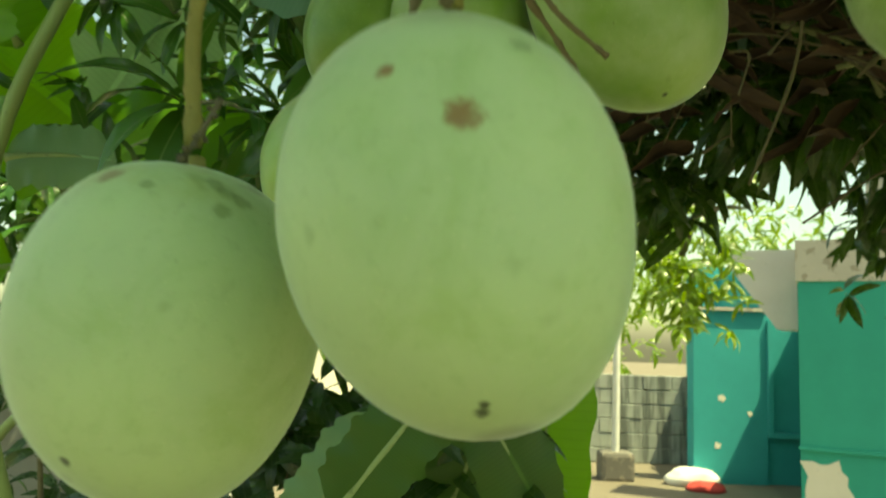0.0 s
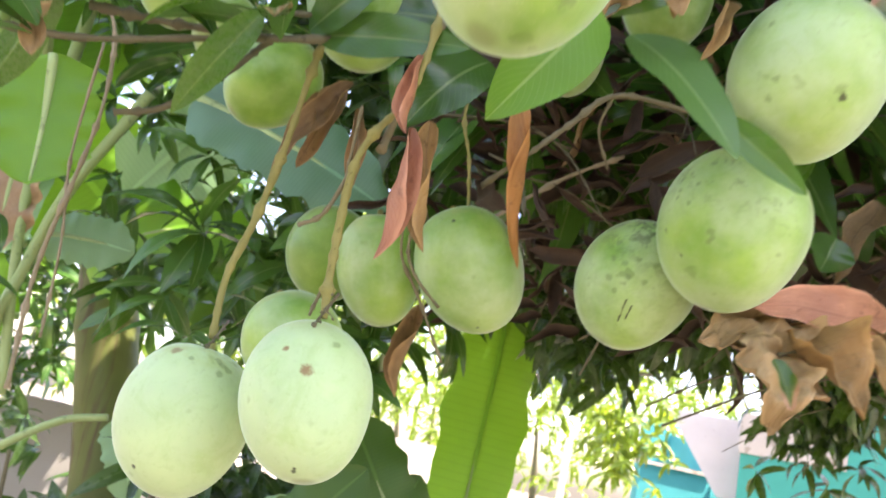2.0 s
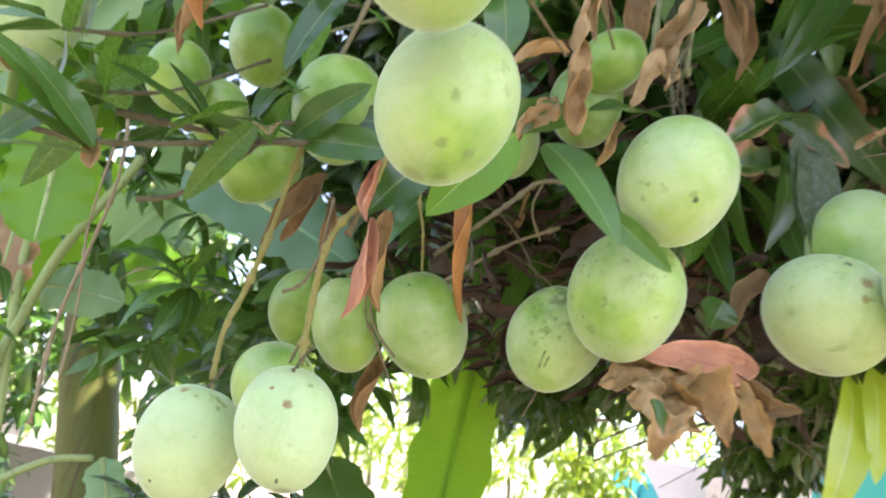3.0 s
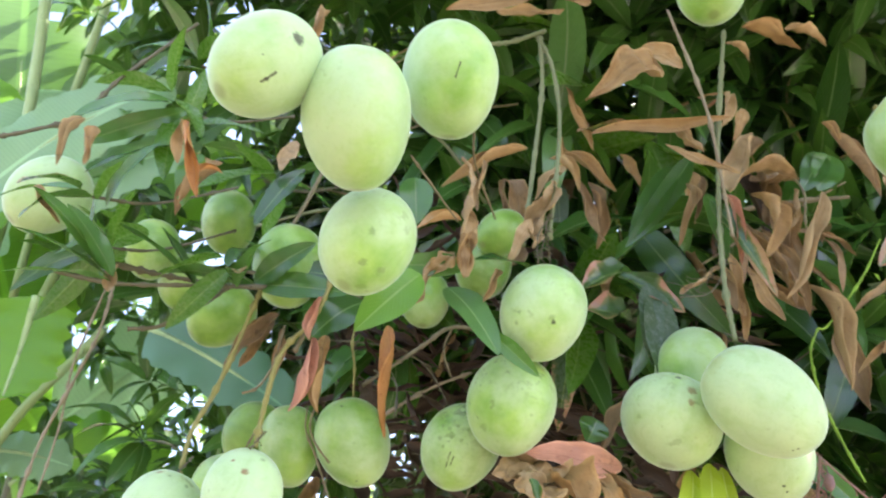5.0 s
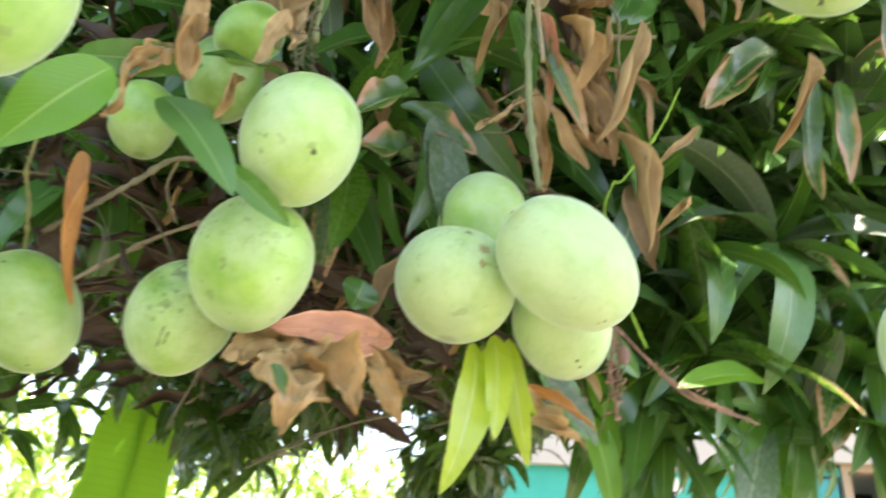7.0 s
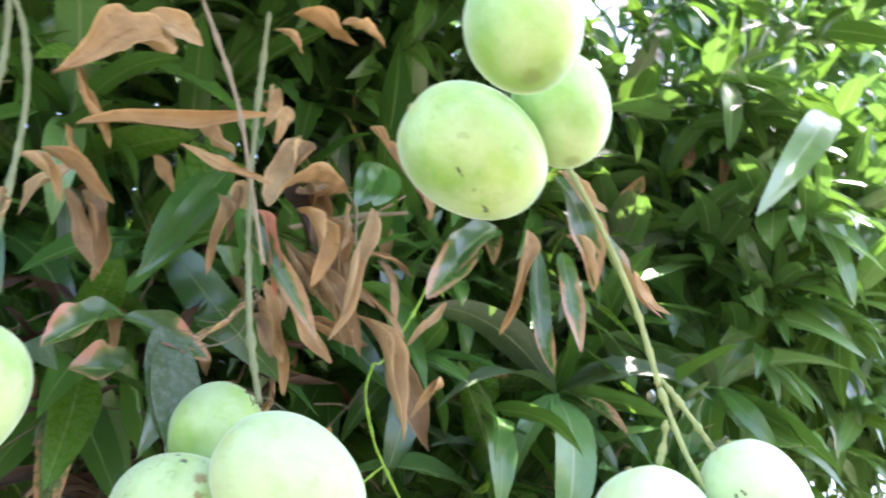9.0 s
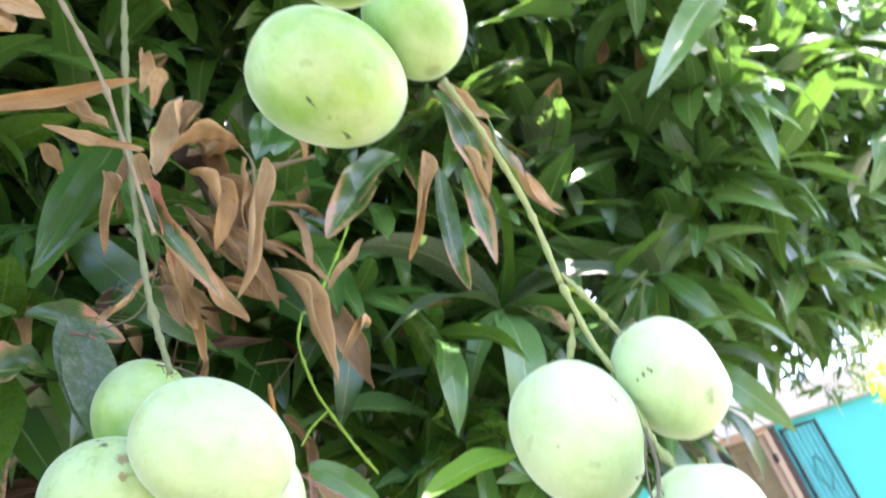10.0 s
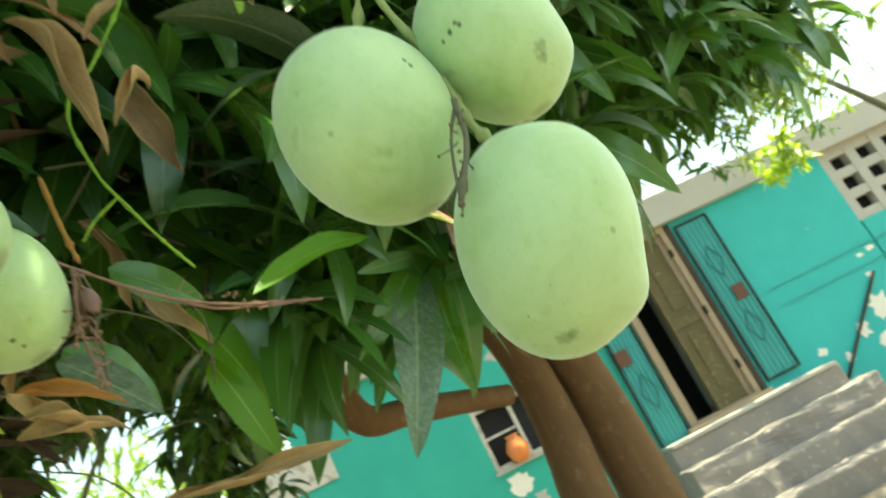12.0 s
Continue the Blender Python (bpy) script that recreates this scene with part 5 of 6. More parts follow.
        d = (axis * math.cos(spread) + (u * math.cos(a) + v * math.sin(a)) * math.sin(spread)).normalized()
        d = (d + Vector((0, 0, -rng.uniform(0.1, 0.7)))).normalized()
        upv = Vector((rng.uniform(-0.6, 0.6), rng.uniform(-1.3, 0.2), rng.uniform(0.4, 1.0)))
        nrm = (upv - upv.dot(d) * d).normalized()
        length = size * rng.uniform(0.65, 1.15)
        m = Matrix((d * length, nrm.cross(d) * length, nrm * length)).transposed().to_4x4()
        m.translation = centre + axis * rng.uniform(-0.03, 0.03)
        out.append(m)
    return out


def leaf_mass(name, mats, material, parent, label="", seed=0, shapes=TEMPLATES):
    """Many leaves joined into one mesh."""
    rng = random.Random(seed)
    P, Q, UV = [], [], []
    n = 0
    for m in mats:
        pts, quads, uv = shapes[rng.randrange(len(shapes))]
        a = np.array(m)
        P.append(pts @ a[:3, :3].T + a[:3, 3])
        Q.append(quads + n)
        UV.append(uv)
        n += len(pts)
    P, Q, UV = np.concatenate(P), np.concatenate(Q), np.concatenate(UV)
    ob = finish(name, leaf_mesh(name, P, Q, UV), material)
    if parent is not None:
        under(parent, ob)
    return tagged(ob, label, kind="stuff")


def lower_edge(x, y):
    """Height of the crown's underside."""
    z = 1.63 + 0.13 * y
    if x > 1.5:
        z += 0.30 * (x - 1.5)
    if x > 1.25 and y > 1.0:
        z += 0.08
    if 0.27 < x / y < 0.50:
        z += 0.02 * y
    if x < 0.7 or (x < 1.1 and y < 1.2):
        z = max(z, 1.80 + 0.155 * (y + 0.33))
    if 0.80 < x < 1.6 and y > 1.2:
        z += 0.21
    if 0.22 < x < 0.80 and y > 1.6:
        z = 1.84
    return z


rng = random.Random(5)
near, crown_mid, crown_back, crown_shade, left_bush = [], [], [], [], []
# front of the crown
for _ in range(560):
    x, y = rng.uniform(0.1, 3.5), rng.uniform(0.55, 1.15)
    z = lower_edge(x, y) + 0.16 + rng.random() ** 1.2 * 1.6
    if x < 1.0 and z < 2.12 and rng.random() < 0.8:
        continue
    c = Vector((x, y, z))
    ms = whorl(rng, c, Vector((rng.uniform(-0.5, 0.5), -0.8, rng.uniform(-0.7, 0.5))), rng.randint(6, 10), rng.uniform(0.22, 0.33))
    if y < 0.72 and x < 2.2 and z < 2.9 and len(near) < 290:
        near += ms
    else:
        crown_mid += ms
near, spare = near[:280], near[280:]
crown_mid += spare
# drooping ends above the fork
for _ in range(13):
    c = Vector((rng.uniform(1.12, 1.40), rng.uniform(0.72, 1.1), rng.uniform(1.82, 2.0)))
    crown_mid += whorl(rng, c, Vector((rng.uniform(-0.6, 0.3), -0.8, rng.uniform(-0.5, 0.2))), rng.randint(5, 7), rng.uniform(0.16, 0.24))
# limb towards the house
for _ in range(150):
    x, y = rng.uniform(1.9, 3.7), rng.uniform(0.25, 0.85)
    z = 2.42 + 0.30 * (x - 2.2) + 0.25 * max(0.5 - y, 0) + rng.random() * 0.95
    crown_mid += whorl(rng, Vector((x, y, z)), Vector((rng.uniform(-0.6, 0.4), -0.8, rng.uniform(-0.5, 0.5))), rng.randint(7, 10), rng.uniform(0.2, 0.3))
# depth of the crown
for _ in range(1500):
    x, y = rng.uniform(-0.4, 3.8), rng.uniform(1.1, 3.2)
    z = lower_edge(x, y) + 0.14 + rng.random() ** 1.3 * 1.7
    crown_back += whorl(rng, Vector((x, y, z)), Vector((rng.uniform(-0.6, 0.6), -0.6, rng.uniform(-0.6, 0.6))), rng.randint(6, 9), rng.uniform(0.15, 0.22))
for _ in range(900):
    x, y = rng.uniform(0.5, 2.6), rng.uniform(1.3, 3.3)
    z = lower_edge(x, y) + 0.14 + rng.random() * 0.9
    crown_back += whorl(rng, Vector((x, y, z)), Vector((rng.uniform(-0.6, 0.6), -0.6, rng.uniform(-0.6, 0.6))), rng.randint(6, 9), rng.uniform(0.15, 0.22))
# far side, over the corner of the house
for _ in range(34):
    c = Vector((rng.uniform(1.60, 1.98), rng.uniform(2.4, 3.0), rng.uniform(2.08, 2.40)))
    crown_back += whorl(rng, c, Vector((rng.uniform(-0.6, 0.6), -0.6, rng.uniform(-0.6, 0.3))), rng.randint(6, 8), rng.uniform(0.14, 0.20))
# inner whorls over the gap towards the yard
inner_rng = random.Random(58)
for _ in range(22):
    c = Vector((inner_rng.uniform(0.64, 0.88), inner_rng.uniform(1.5, 1.8), inner_rng.uniform(2.0, 2.2)))
    crown_back += whorl(inner_rng, c, Vector((inner_rng.uniform(-0.6, 0.6), -0.6, inner_rng.uniform(-0.5, 0.3))), inner_rng.randint(6, 8), inner_rng.uniform(0.12, 0.17))
# leaves added overhead, mostly out of view, to keep sun off the fruit
for _ in range(1400):
    x, y = rng.uniform(-0.9, 3.2), rng.uniform(-0.68, 1.4)
    if (x > 2.2 or (x > 1.45 and y > -0.1)) and rng.random() < 0.72:
        continue
    if (x < -0.25 and y < 0.6) or (x > 1.1 and y < 0.3 and rng.random() < 0.45):
        continue
    z = rng.uniform(2.95, 3.8) + 0.12 * abs(y)
    crown_shade += whorl(rng, Vector((x, y, z)), Vector((rng.uniform(-0.6, 0.6), -0.3, rng.uniform(-0.4, 0.8))), rng.randint(6, 9), rng.uniform(0.16, 0.23))
for _ in range(650):
    x, y, z = rng.uniform(0.2, 2.3), rng.uniform(-0.68, 0.5), rng.uniform(3.0, 3.8)
    if (x > 1.45 and y > -0.1) or (x > 1.2 and rng.random() < 0.35):
        continue
    crown_shade += whorl(rng, Vector((x, y, z)), Vector((rng.uniform(-0.6, 0.6), -0.3, rng.uniform(-0.4, 0.8))), rng.randint(6, 9), rng.uniform(0.16, 0.23))
# further added leaves high up, to shade the banana plant
for _ in range(130):
    x, y, z = rng.uniform(-1.7, -0.3), rng.uniform(0.5, 1.7), rng.uniform(3.6, 4.1)
    crown_shade += whorl(rng, Vector((x, y, z)), Vector((rng.uniform(-0.6, 0.6), -0.3, rng.uniform(-0.4, 0.8))), rng.randint(6, 9), rng.uniform(0.16, 0.23))
# low limb on the banana side
for _ in range(230):
    x, y = rng.uniform(-0.9, 0.25), rng.uniform(1.0, 1.9)
    z = rng.uniform(1.66, 2.95)
    if (x < -0.42 and rng.random() < 0.6) or (x > 0.02 and z < 1.85):
        continue
    left_bush += whorl(rng, Vector((x, y, z)), Vector((rng.uniform(-0.6, 0.6), -0.7, rng.uniform(-0.6, 0.4))), rng.randint(6, 9), rng.uniform(0.11, 0.18))
# upper limb on the banana side
for _ in range(40):
    x, y, z = rng.uniform(-0.8, 0.15), rng.uniform(1.0, 1.7), rng.uniform(2.3, 3.4)
    crown_mid += whorl(rng, Vector((x, y, z)), Vector((rng.uniform(-0.6, 0.6), -0.7, rng.uniform(-0.6, 0.5))), rng.randint(6, 9), rng.uniform(0.16, 0.22))
# suckers and weeds near the banana stem
low_leaves = []
for _ in range(90):
    x, y, z = rng.uniform(-0.5, 0.16), rng.uniform(1.5, 2.2), rng.uniform(0.75, 1.44)
    low_leaves += whorl(rng, Vector((x, y, z)), Vector((rng.uniform(-0.5, 0.5), -0.6, 0.5)), rng.randint(6, 9), rng.uniform(0.12, 0.2))
for _ in range(26):
    x, y, z = rng.uniform(-1.5, -0.75), rng.uniform(1.8, 2.8), rng.uniform(0.9, 1.5)
    low_leaves += whorl(rng, Vector((x, y, z)), Vector((rng.uniform(-0.5, 0.5), -0.6, 0.5)), rng.randint(6, 9), rng.uniform(0.12, 0.2))
gap_rng = random.Random(91)
for _ in range(16):
    c = Vector((gap_rng.uniform(-0.36, -0.12), gap_rng.uniform(1.7, 2.0), gap_rng.uniform(1.15, 1.46)))
    low_leaves += whorl(gap_rng, c, Vector((gap_rng.uniform(-0.5, 0.5), -0.6, 0.3)), gap_rng.randint(6, 8), gap_rng.uniform(0.12, 0.18))
# outer shoulder of the crown on the house side
for _ in range(120):
    x, y = gap_rng.uniform(2.7, 4.9), gap_rng.uniform(0.4, 0.9)
    c = Vector((x, y, 4.0 + 0.35 * (x - 3.2) + gap_rng.uniform(-0.15, 0.9)))
    crown_mid += whorl(gap_rng, c, Vector((gap_rng.uniform(-0.6, 0.6), -0.7, gap_rng.uniform(-0.5, 0.5))), gap_rng.randint(7, 10), gap_rng.uniform(0.2, 0.3))
for _ in range(60):
    x, y = gap_rng.uniform(2.1, 3.7), gap_rng.uniform(0.35, 0.65)
    c = Vector((x, y, 4.05 + 0.35 * (x - 2.5) + gap_rng.uniform(-0.2, 0.6)))
    crown_mid += whorl(gap_rng, c, Vector((gap_rng.uniform(-0.6, 0.6), -0.7, gap_rng.uniform(-0.5, 0.5))), gap_rng.randint(7, 10), gap_rng.uniform(0.2, 0.28))
pale_leaves = [m for k, m in enumerate(crown_mid) if k % 5 < 3 and m.translation.x > 1.2] + [m for k, m in enumerate(crown_back) if k % 5 == 0 and m.translation.x > 1.6]
crown_mid = [m for k, m in enumerate(crown_mid) if not (k % 5 < 3 and m.translation.x > 1.2)]
crown_back = [m for k, m in enumerate(crown_back) if not (k % 5 == 0 and m.translation.x > 1.6)]
leaf_mass("crown_leaves", pale_leaves, PALE, tree, "mango leaves paled in colour for the sky's sheen", 11)
leaf_mass("crown_leaves", crown_mid, GREEN, tree, "glossy dark green mango leaves", 1)
leaf_mass("crown_leaves", crown_back, DEEP, tree, "inner mango leaves with shade put into their green", 2)
leaf_mass("crown_leaves", crown_shade, GREEN, tree, "upper crown leaves added overhead to shade the fruit", 3)
shrub = empty("shrub", pose(-0.35, 1.8, 0.0))
tagged(shrub, "low green shrub growing under the mango tree", "shrub")
bpy.context.view_layer.update()
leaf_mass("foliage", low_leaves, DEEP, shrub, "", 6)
for dx in (-0.9, -0.6, -0.2, 0.0, 0.15):
    under(shrub, finish("shoot", tube_mesh("shoot", [(-0.35 + 0.5 * dx, 1.8, -0.02), (-0.35 + 0.8 * dx, 1.85, 0.6), (-0.35 + dx, 1.9, 1.35)], 0.014, 0.006, 8, 0.3, 6), TWIG))
leaf_mass("crown_leaves", left_bush, GREEN, tree, "small dark leaves of a low limb", 4)
shared = [leaf_mesh("leaf", *leaf_arrays(1.0, w, a, 0.25, 0.0, 0.06, tw, 0.0, s, 10, 4)) for w, a, tw, s in
          ((0.25, 0.10, 0.2, 1.0), (0.22, 0.14, -0.3, 2.0), (0.28, 0.06, 0.0, 3.0), (0.25, 0.18, 0.4, 4.0), (0.26, 0.2, 0.1, 6.0), (0.23, 0.12, -0.1, 7.0), (0.26, 0.08, 0.15, 8.0))]
for k, mesh in enumerate(shared):
    mesh.materials.append((GREEN, GREEN, BRIGHT, DUSTY, PALE, GREEN, HALF)[k])
    mesh.polygons.foreach_set("use_smooth", [True] * len(mesh.polygons))
for k, m in enumerate(near):
    ob = new("leaf", shared[rng.randrange(len(shared))])
    ob.matrix_world = m
    under(tree, ob)
# leafy twigs on the banana side
side_rng = random.Random(77)
for c, count, size in (((-0.236, 0.15, 2.057), 8, 0.13), ((-0.268, 0.12, 1.871), 7, 0.12), ((-0.11, 0.24, 1.88), 6, 0.11), ((-0.283, 0.25, 1.877), 8, 0.13),
                       ((-0.296, 0.3, 2.288), 9, 0.15), ((-0.12, 0.36, 2.12), 7, 0.14)):
    for m in whorl(side_rng, Vector(c), Vector((side_rng.uniform(-0.9, 0.1), -0.5, side_rng.uniform(-0.1, 0.7))), count, size):
        ob = new("leaf", shared[side_rng.choice((0, 1, 5, 2, 6, 2))])
        ob.matrix_world = m
        under(tree, ob)
    end = Vector(c)
    stem([c, tuple(end + Vector((0.05, 0.06, 0.05))), tuple(end + Vector((0.12, 0.14, 0.16)))], 0.0026, BARK)
# dry leaves caught among the green ones
dry_mats = {DRY: [], TAN: [], BROWN: []}
for _ in range(44):
    x, y = rng.uniform(0.25, 1.0), rng.uniform(0.45, 0.9)
    z = rng.uniform(1.95, 2.7)
    d = Vector((rng.uniform(-0.6, 0.6), rng.uniform(-0.4, 0.2), -1)).normalized()
    nrm = (Vector((rng.uniform(-0.5, 0.5), -1, 0.2)))
    nrm = (nrm - nrm.dot(d) * d).normalized()
    s = rng.uniform(0.10, 0.19)
    m = Matrix((d * s, nrm.cross(d) * s, nrm * s)).transposed().to_4x4()
    m.translation = Vector((x, y, z))
    rng.choice(list(dry_mats.values())).append(m)
for material, mats in dry_mats.items():
    leaf_mass("dry_crown_leaves", mats, material, tree, "dry brown leaves caught in the crown", 9, DRY_TEMPLATES)
# dead twigs, and dead leaves whose colour carries the shade behind the fruit
for k in range(120):
    p = Vector((rng.uniform(0.05, 1.0), rng.uniform(0.62, 1.2), rng.uniform(1.78, 2.25)))
    d = Vector((rng.uniform(-0.25, 0.25), rng.uniform(-0.12, 0.1), rng.uniform(-0.2, 0.22)))
    stem([tuple(p), tuple(p + 0.5 * d + Vector((0.015, 0, 0.02))), tuple(p + d)], rng.uniform(0.001, 0.0024), BARK)
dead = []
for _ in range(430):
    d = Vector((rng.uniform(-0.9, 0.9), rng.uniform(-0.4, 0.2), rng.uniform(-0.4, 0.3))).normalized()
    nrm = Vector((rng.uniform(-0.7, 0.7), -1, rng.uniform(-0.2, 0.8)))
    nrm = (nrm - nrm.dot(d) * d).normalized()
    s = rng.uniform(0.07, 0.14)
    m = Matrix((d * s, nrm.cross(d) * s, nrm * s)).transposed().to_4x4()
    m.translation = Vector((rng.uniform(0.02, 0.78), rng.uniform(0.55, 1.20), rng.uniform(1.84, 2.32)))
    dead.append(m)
leaf_mass("dry_crown_leaves", dead, SHADE_BROWN, tree, "dead leaves coloured near-black for the crown's shade", 12, DRY_TEMPLATES)
# bare twigs inside the crown
for k in range(46):
    x, y, z = rng.uniform(0.0, 1.6), rng.uniform(0.6, 1.3), rng.uniform(1.85, 2.9)
    d = Vector((rng.uniform(-0.4, 0.4), rng.uniform(-0.25, 0.1), rng.uniform(-0.15, 0.3)))
    p = Vector((x, y, z))
    stem([tuple(p), tuple(p + 0.5 * d + Vector((0.02, 0, 0.03))), tuple(p + d)], rng.uniform(0.002, 0.005), rng.choice((GREYTWIG, TWIG, STALK2)))

# ---- banana plant ----
banana = empty("banana_plant", pose(-0.72, 2.2, 0.0))
tagged(banana, "banana plant with broad waxy leaves beside the mango tree", "banana plant")
bpy.context.view_layer.update()


def broad_leaf(base, tip, width, material, normal=(0.1, -1, 0.25), arch=0.08, ripple=0.04, seed=1.0, name="leaf", tears=0):
    """A broad banana blade with a raised midrib and rippled margins."""
    a, b = Vector(base), Vector(tip)
    d = (b - a).normalized()
    nrm = Vector(normal)
    nrm = (nrm - nrm.dot(d) * d).normalized()
    m = Matrix((d, nrm.cross(d), nrm)).transposed().to_4x4()
    m.translation = a
    length = (b - a).length
    nl, nw = 36, 12
    u, v = np.linspace(0, 1, nl + 1), np.linspace(-1, 1, nw + 1)
    half = 0.5 * width * np.clip((u * 9) ** 0.7, 0, 1) * np.clip(((1 - u) * 4) ** 0.6, 0, 1) + 0.002
    half = half * (1 + 0.06 * np.sin(31 * u + seed) + 0.05 * np.sin(57 * u + 2 * seed))
    U, V = np.meshgrid(u, v, indexing="ij")
    W = half[:, None] * V
    z = -0.35 * W**2 / width + 0.16 * np.abs(W) + ripple * width * np.sin(26 * U + seed * 3 + V) * V**2 + arch * length * 4 * U * (1 - U)
    pts = np.stack([U * length, W, z], -1).reshape(-1, 3)
    i, j = np.meshgrid(np.arange(nl), np.arange(nw), indexing="ij")
    q = (i * (nw + 1) + j)
    keep = np.ones(q.shape, bool)
    rr = random.Random(int(seed * 10))
    for _ in range(tears):
        row = rr.randrange(6, nl - 4)
        if rr.random() < 0.5:
            keep[row, : rr.randint(2, 5)] = False
        else:
            keep[row, nw - rr.randint(2, 5):] = False
    q = q[keep].ravel()
    quads = np.stack([q, q + 1, q + nw + 2, q + nw + 1], -1)
    uv = np.stack([U, V * 0.5 + 0.5], -1).reshape(-1, 2)
    ob = finish(name, leaf_mesh(name, pts, quads, uv), material)
    ob.matrix_world = m
    under(banana, ob)
    mid = [(0, 0, -0.004), (0.5 * length, 0, arch * length - 0.004), (length * 0.97, 0, 0.08 * arch * length - 0.002)]
    finish("midrib", tube_mesh("midrib", mid, 0.011, 0.003, 8, 0.0, 8), PETIOLE, ob)
    return ob


def petiole(points, r):
    return under(banana, finish("petiole", tube_mesh("petiole", points, r, r * 0.8, 10, 0.1, 6), PETIOLE))


under(banana, finish("pseudostem", tube_mesh("pseudostem", [(-0.72, 2.2, -0.05), (-0.73, 2.2, 0.6), (-0.78, 2.2, 1.25), (-0.95, 2.2, 1.85), (-1.02, 2.2, 2.2)], 0.11, 0.085, 20, 0.15, 10), BANANA_STEM, None, "green and brown sheathed banana stem"))
petiole([(-0.64, 1.3, 2.2), (-0.668, 1.3, 2.126), (-0.739, 1.3, 1.942), (-0.773, 1.3, 1.756), (-0.783, 1.3, 1.586), (-0.78, 1.5, 1.2)], 0.013)
petiole([(-0.86, 1.3, 2.2), (-0.833, 1.3, 1.999), (-0.80, 1.3, 1.80), (-0.73, 1.3, 1.505)], 0.012)
petiole([(-0.83, 1.3, 2.5), (-0.83, 1.3, 2.366), (-0.827, 1.3, 2.164), (-0.84, 1.35, 1.9)], 0.016)
petiole([(-0.95, 1.7, 1.3), (-0.837, 1.6, 1.383), (-0.718, 1.6, 1.468), (-0.618, 1.6, 1.496)], 0.011)
petiole([(-1.25, 1.2, 3.25), (-1.16, 1.2, 3.0), (-1.03, 1.2, 2.6), (-0.98, 1.3, 2.2)], 0.018)
petiole([(-1.13, 1.3, 3.42), (-1.08, 1.3, 3.12), (-1.05, 1.35, 2.8), (-1.0, 1.5, 2.3)], 0.015)
broad_leaf((-0.392, 0.9, 2.06), (-0.03, 0.88, 1.93), 0.15, BANANA_BLUE, seed=1.3, arch=0.05)
broad_leaf((-0.95, 0.98, 2.30), (-0.62, 0.95, 2.80), 0.24, BANANA_PALE, seed=2.1)
broad_leaf((-0.78, 1.02, 2.33), (-0.52, 1.0, 2.66), 0.15, BANANA_PALE, seed=3.3)
broad_leaf((-0.70, 1.0, 2.12), (-0.66, 1.0, 1.87), 0.17, BANANA, seed=4.2, arch=-0.05)
broad_leaf((0.36, 2.5, 2.2), (0.28, 2.48, 0.5), 0.29, BANANA, seed=5.7, arch=0.03, ripple=0.05)
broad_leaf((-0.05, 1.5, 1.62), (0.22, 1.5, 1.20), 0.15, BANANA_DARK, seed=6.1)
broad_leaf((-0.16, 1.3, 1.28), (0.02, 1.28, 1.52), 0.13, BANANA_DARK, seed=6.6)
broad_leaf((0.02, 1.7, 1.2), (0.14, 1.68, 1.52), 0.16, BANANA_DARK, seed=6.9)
broad_leaf((-0.25, 1.5, 1.2), (-0.1, 1.5, 1.42), 0.14, BANANA_PALE, seed=7.1)
broad_leaf((-0.60, 1.62, 1.50), (-0.50, 1.6, 1.32), 0.09, BANANA_PALE, seed=7.4)
broad_leaf((-0.80, 1.4, 1.86), (-0.60, 1.4, 1.86), 0.12, BANANA_PALE, seed=8.4)
broad_leaf((-1.3, 1.5, 2.1), (-1.15, 1.45, 3.1), 0.34, BANANA_PALE, seed=9.2, tears=5)
broad_leaf((-0.9, 1.6, 2.6), (-0.35, 1.5, 3.1), 0.26, BANANA, seed=10.2, tears=4)
broad_leaf((-1.0, 1.35, 2.55), (-0.55, 1.3, 3.05), 0.22, BANANA_PALE, seed=12.2, tears=3)
broad_leaf((-1.15, 1.2, 1.95), (-0.98, 1.15, 2.5), 0.2, BANANA, seed=13.1, tears=2)
broad_leaf((-1.0, 1.75, 2.2), (-1.75, 1.7, 3.3), 0.42, BANANA, seed=14.1, tears=6)
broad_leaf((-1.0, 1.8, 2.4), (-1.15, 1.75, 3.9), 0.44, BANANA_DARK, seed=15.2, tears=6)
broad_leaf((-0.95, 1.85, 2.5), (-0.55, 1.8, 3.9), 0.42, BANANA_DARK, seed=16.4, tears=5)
broad_leaf((-1.1, 1.9, 1.9), (-1.95, 1.85, 2.3), 0.40, BANANA_PALE, seed=17.3, tears=6)
broad_leaf((-1.05, 1.9, 1.7), (-1.75, 1.85, 1.6), 0.36, BANANA, seed=18.9, arch=0.12, tears=5)
broad_leaf((-0.9, 1.95, 2.1), (-0.35, 1.9, 2.75), 0.36, BANANA_PALE, seed=19.7, tears=4)
broad_leaf((-0.95, 1.95, 1.9), (-0.5, 1.9, 2.1), 0.3, BANANA, seed=20.3, arch=0.15, tears=3)
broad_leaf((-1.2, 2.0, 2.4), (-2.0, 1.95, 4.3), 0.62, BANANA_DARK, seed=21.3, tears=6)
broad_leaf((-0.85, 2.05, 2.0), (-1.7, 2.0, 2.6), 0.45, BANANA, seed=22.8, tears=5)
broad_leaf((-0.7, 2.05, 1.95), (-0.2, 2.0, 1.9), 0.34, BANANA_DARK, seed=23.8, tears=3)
broad_leaf((-0.88, 1.33, 2.05), (-0.84, 1.3, 1.78), 0.12, BANANA_DEAD, seed=11.0, ripple=0.12, name="dead_leaf")

# ---- yard: ground, walls, houses ----
def sheet(name, size, z, material, cuts=40):
    bm = bmesh.new()
    bmesh.ops.create_grid(bm, x_segments=cuts, y_segments=cuts, size=size)
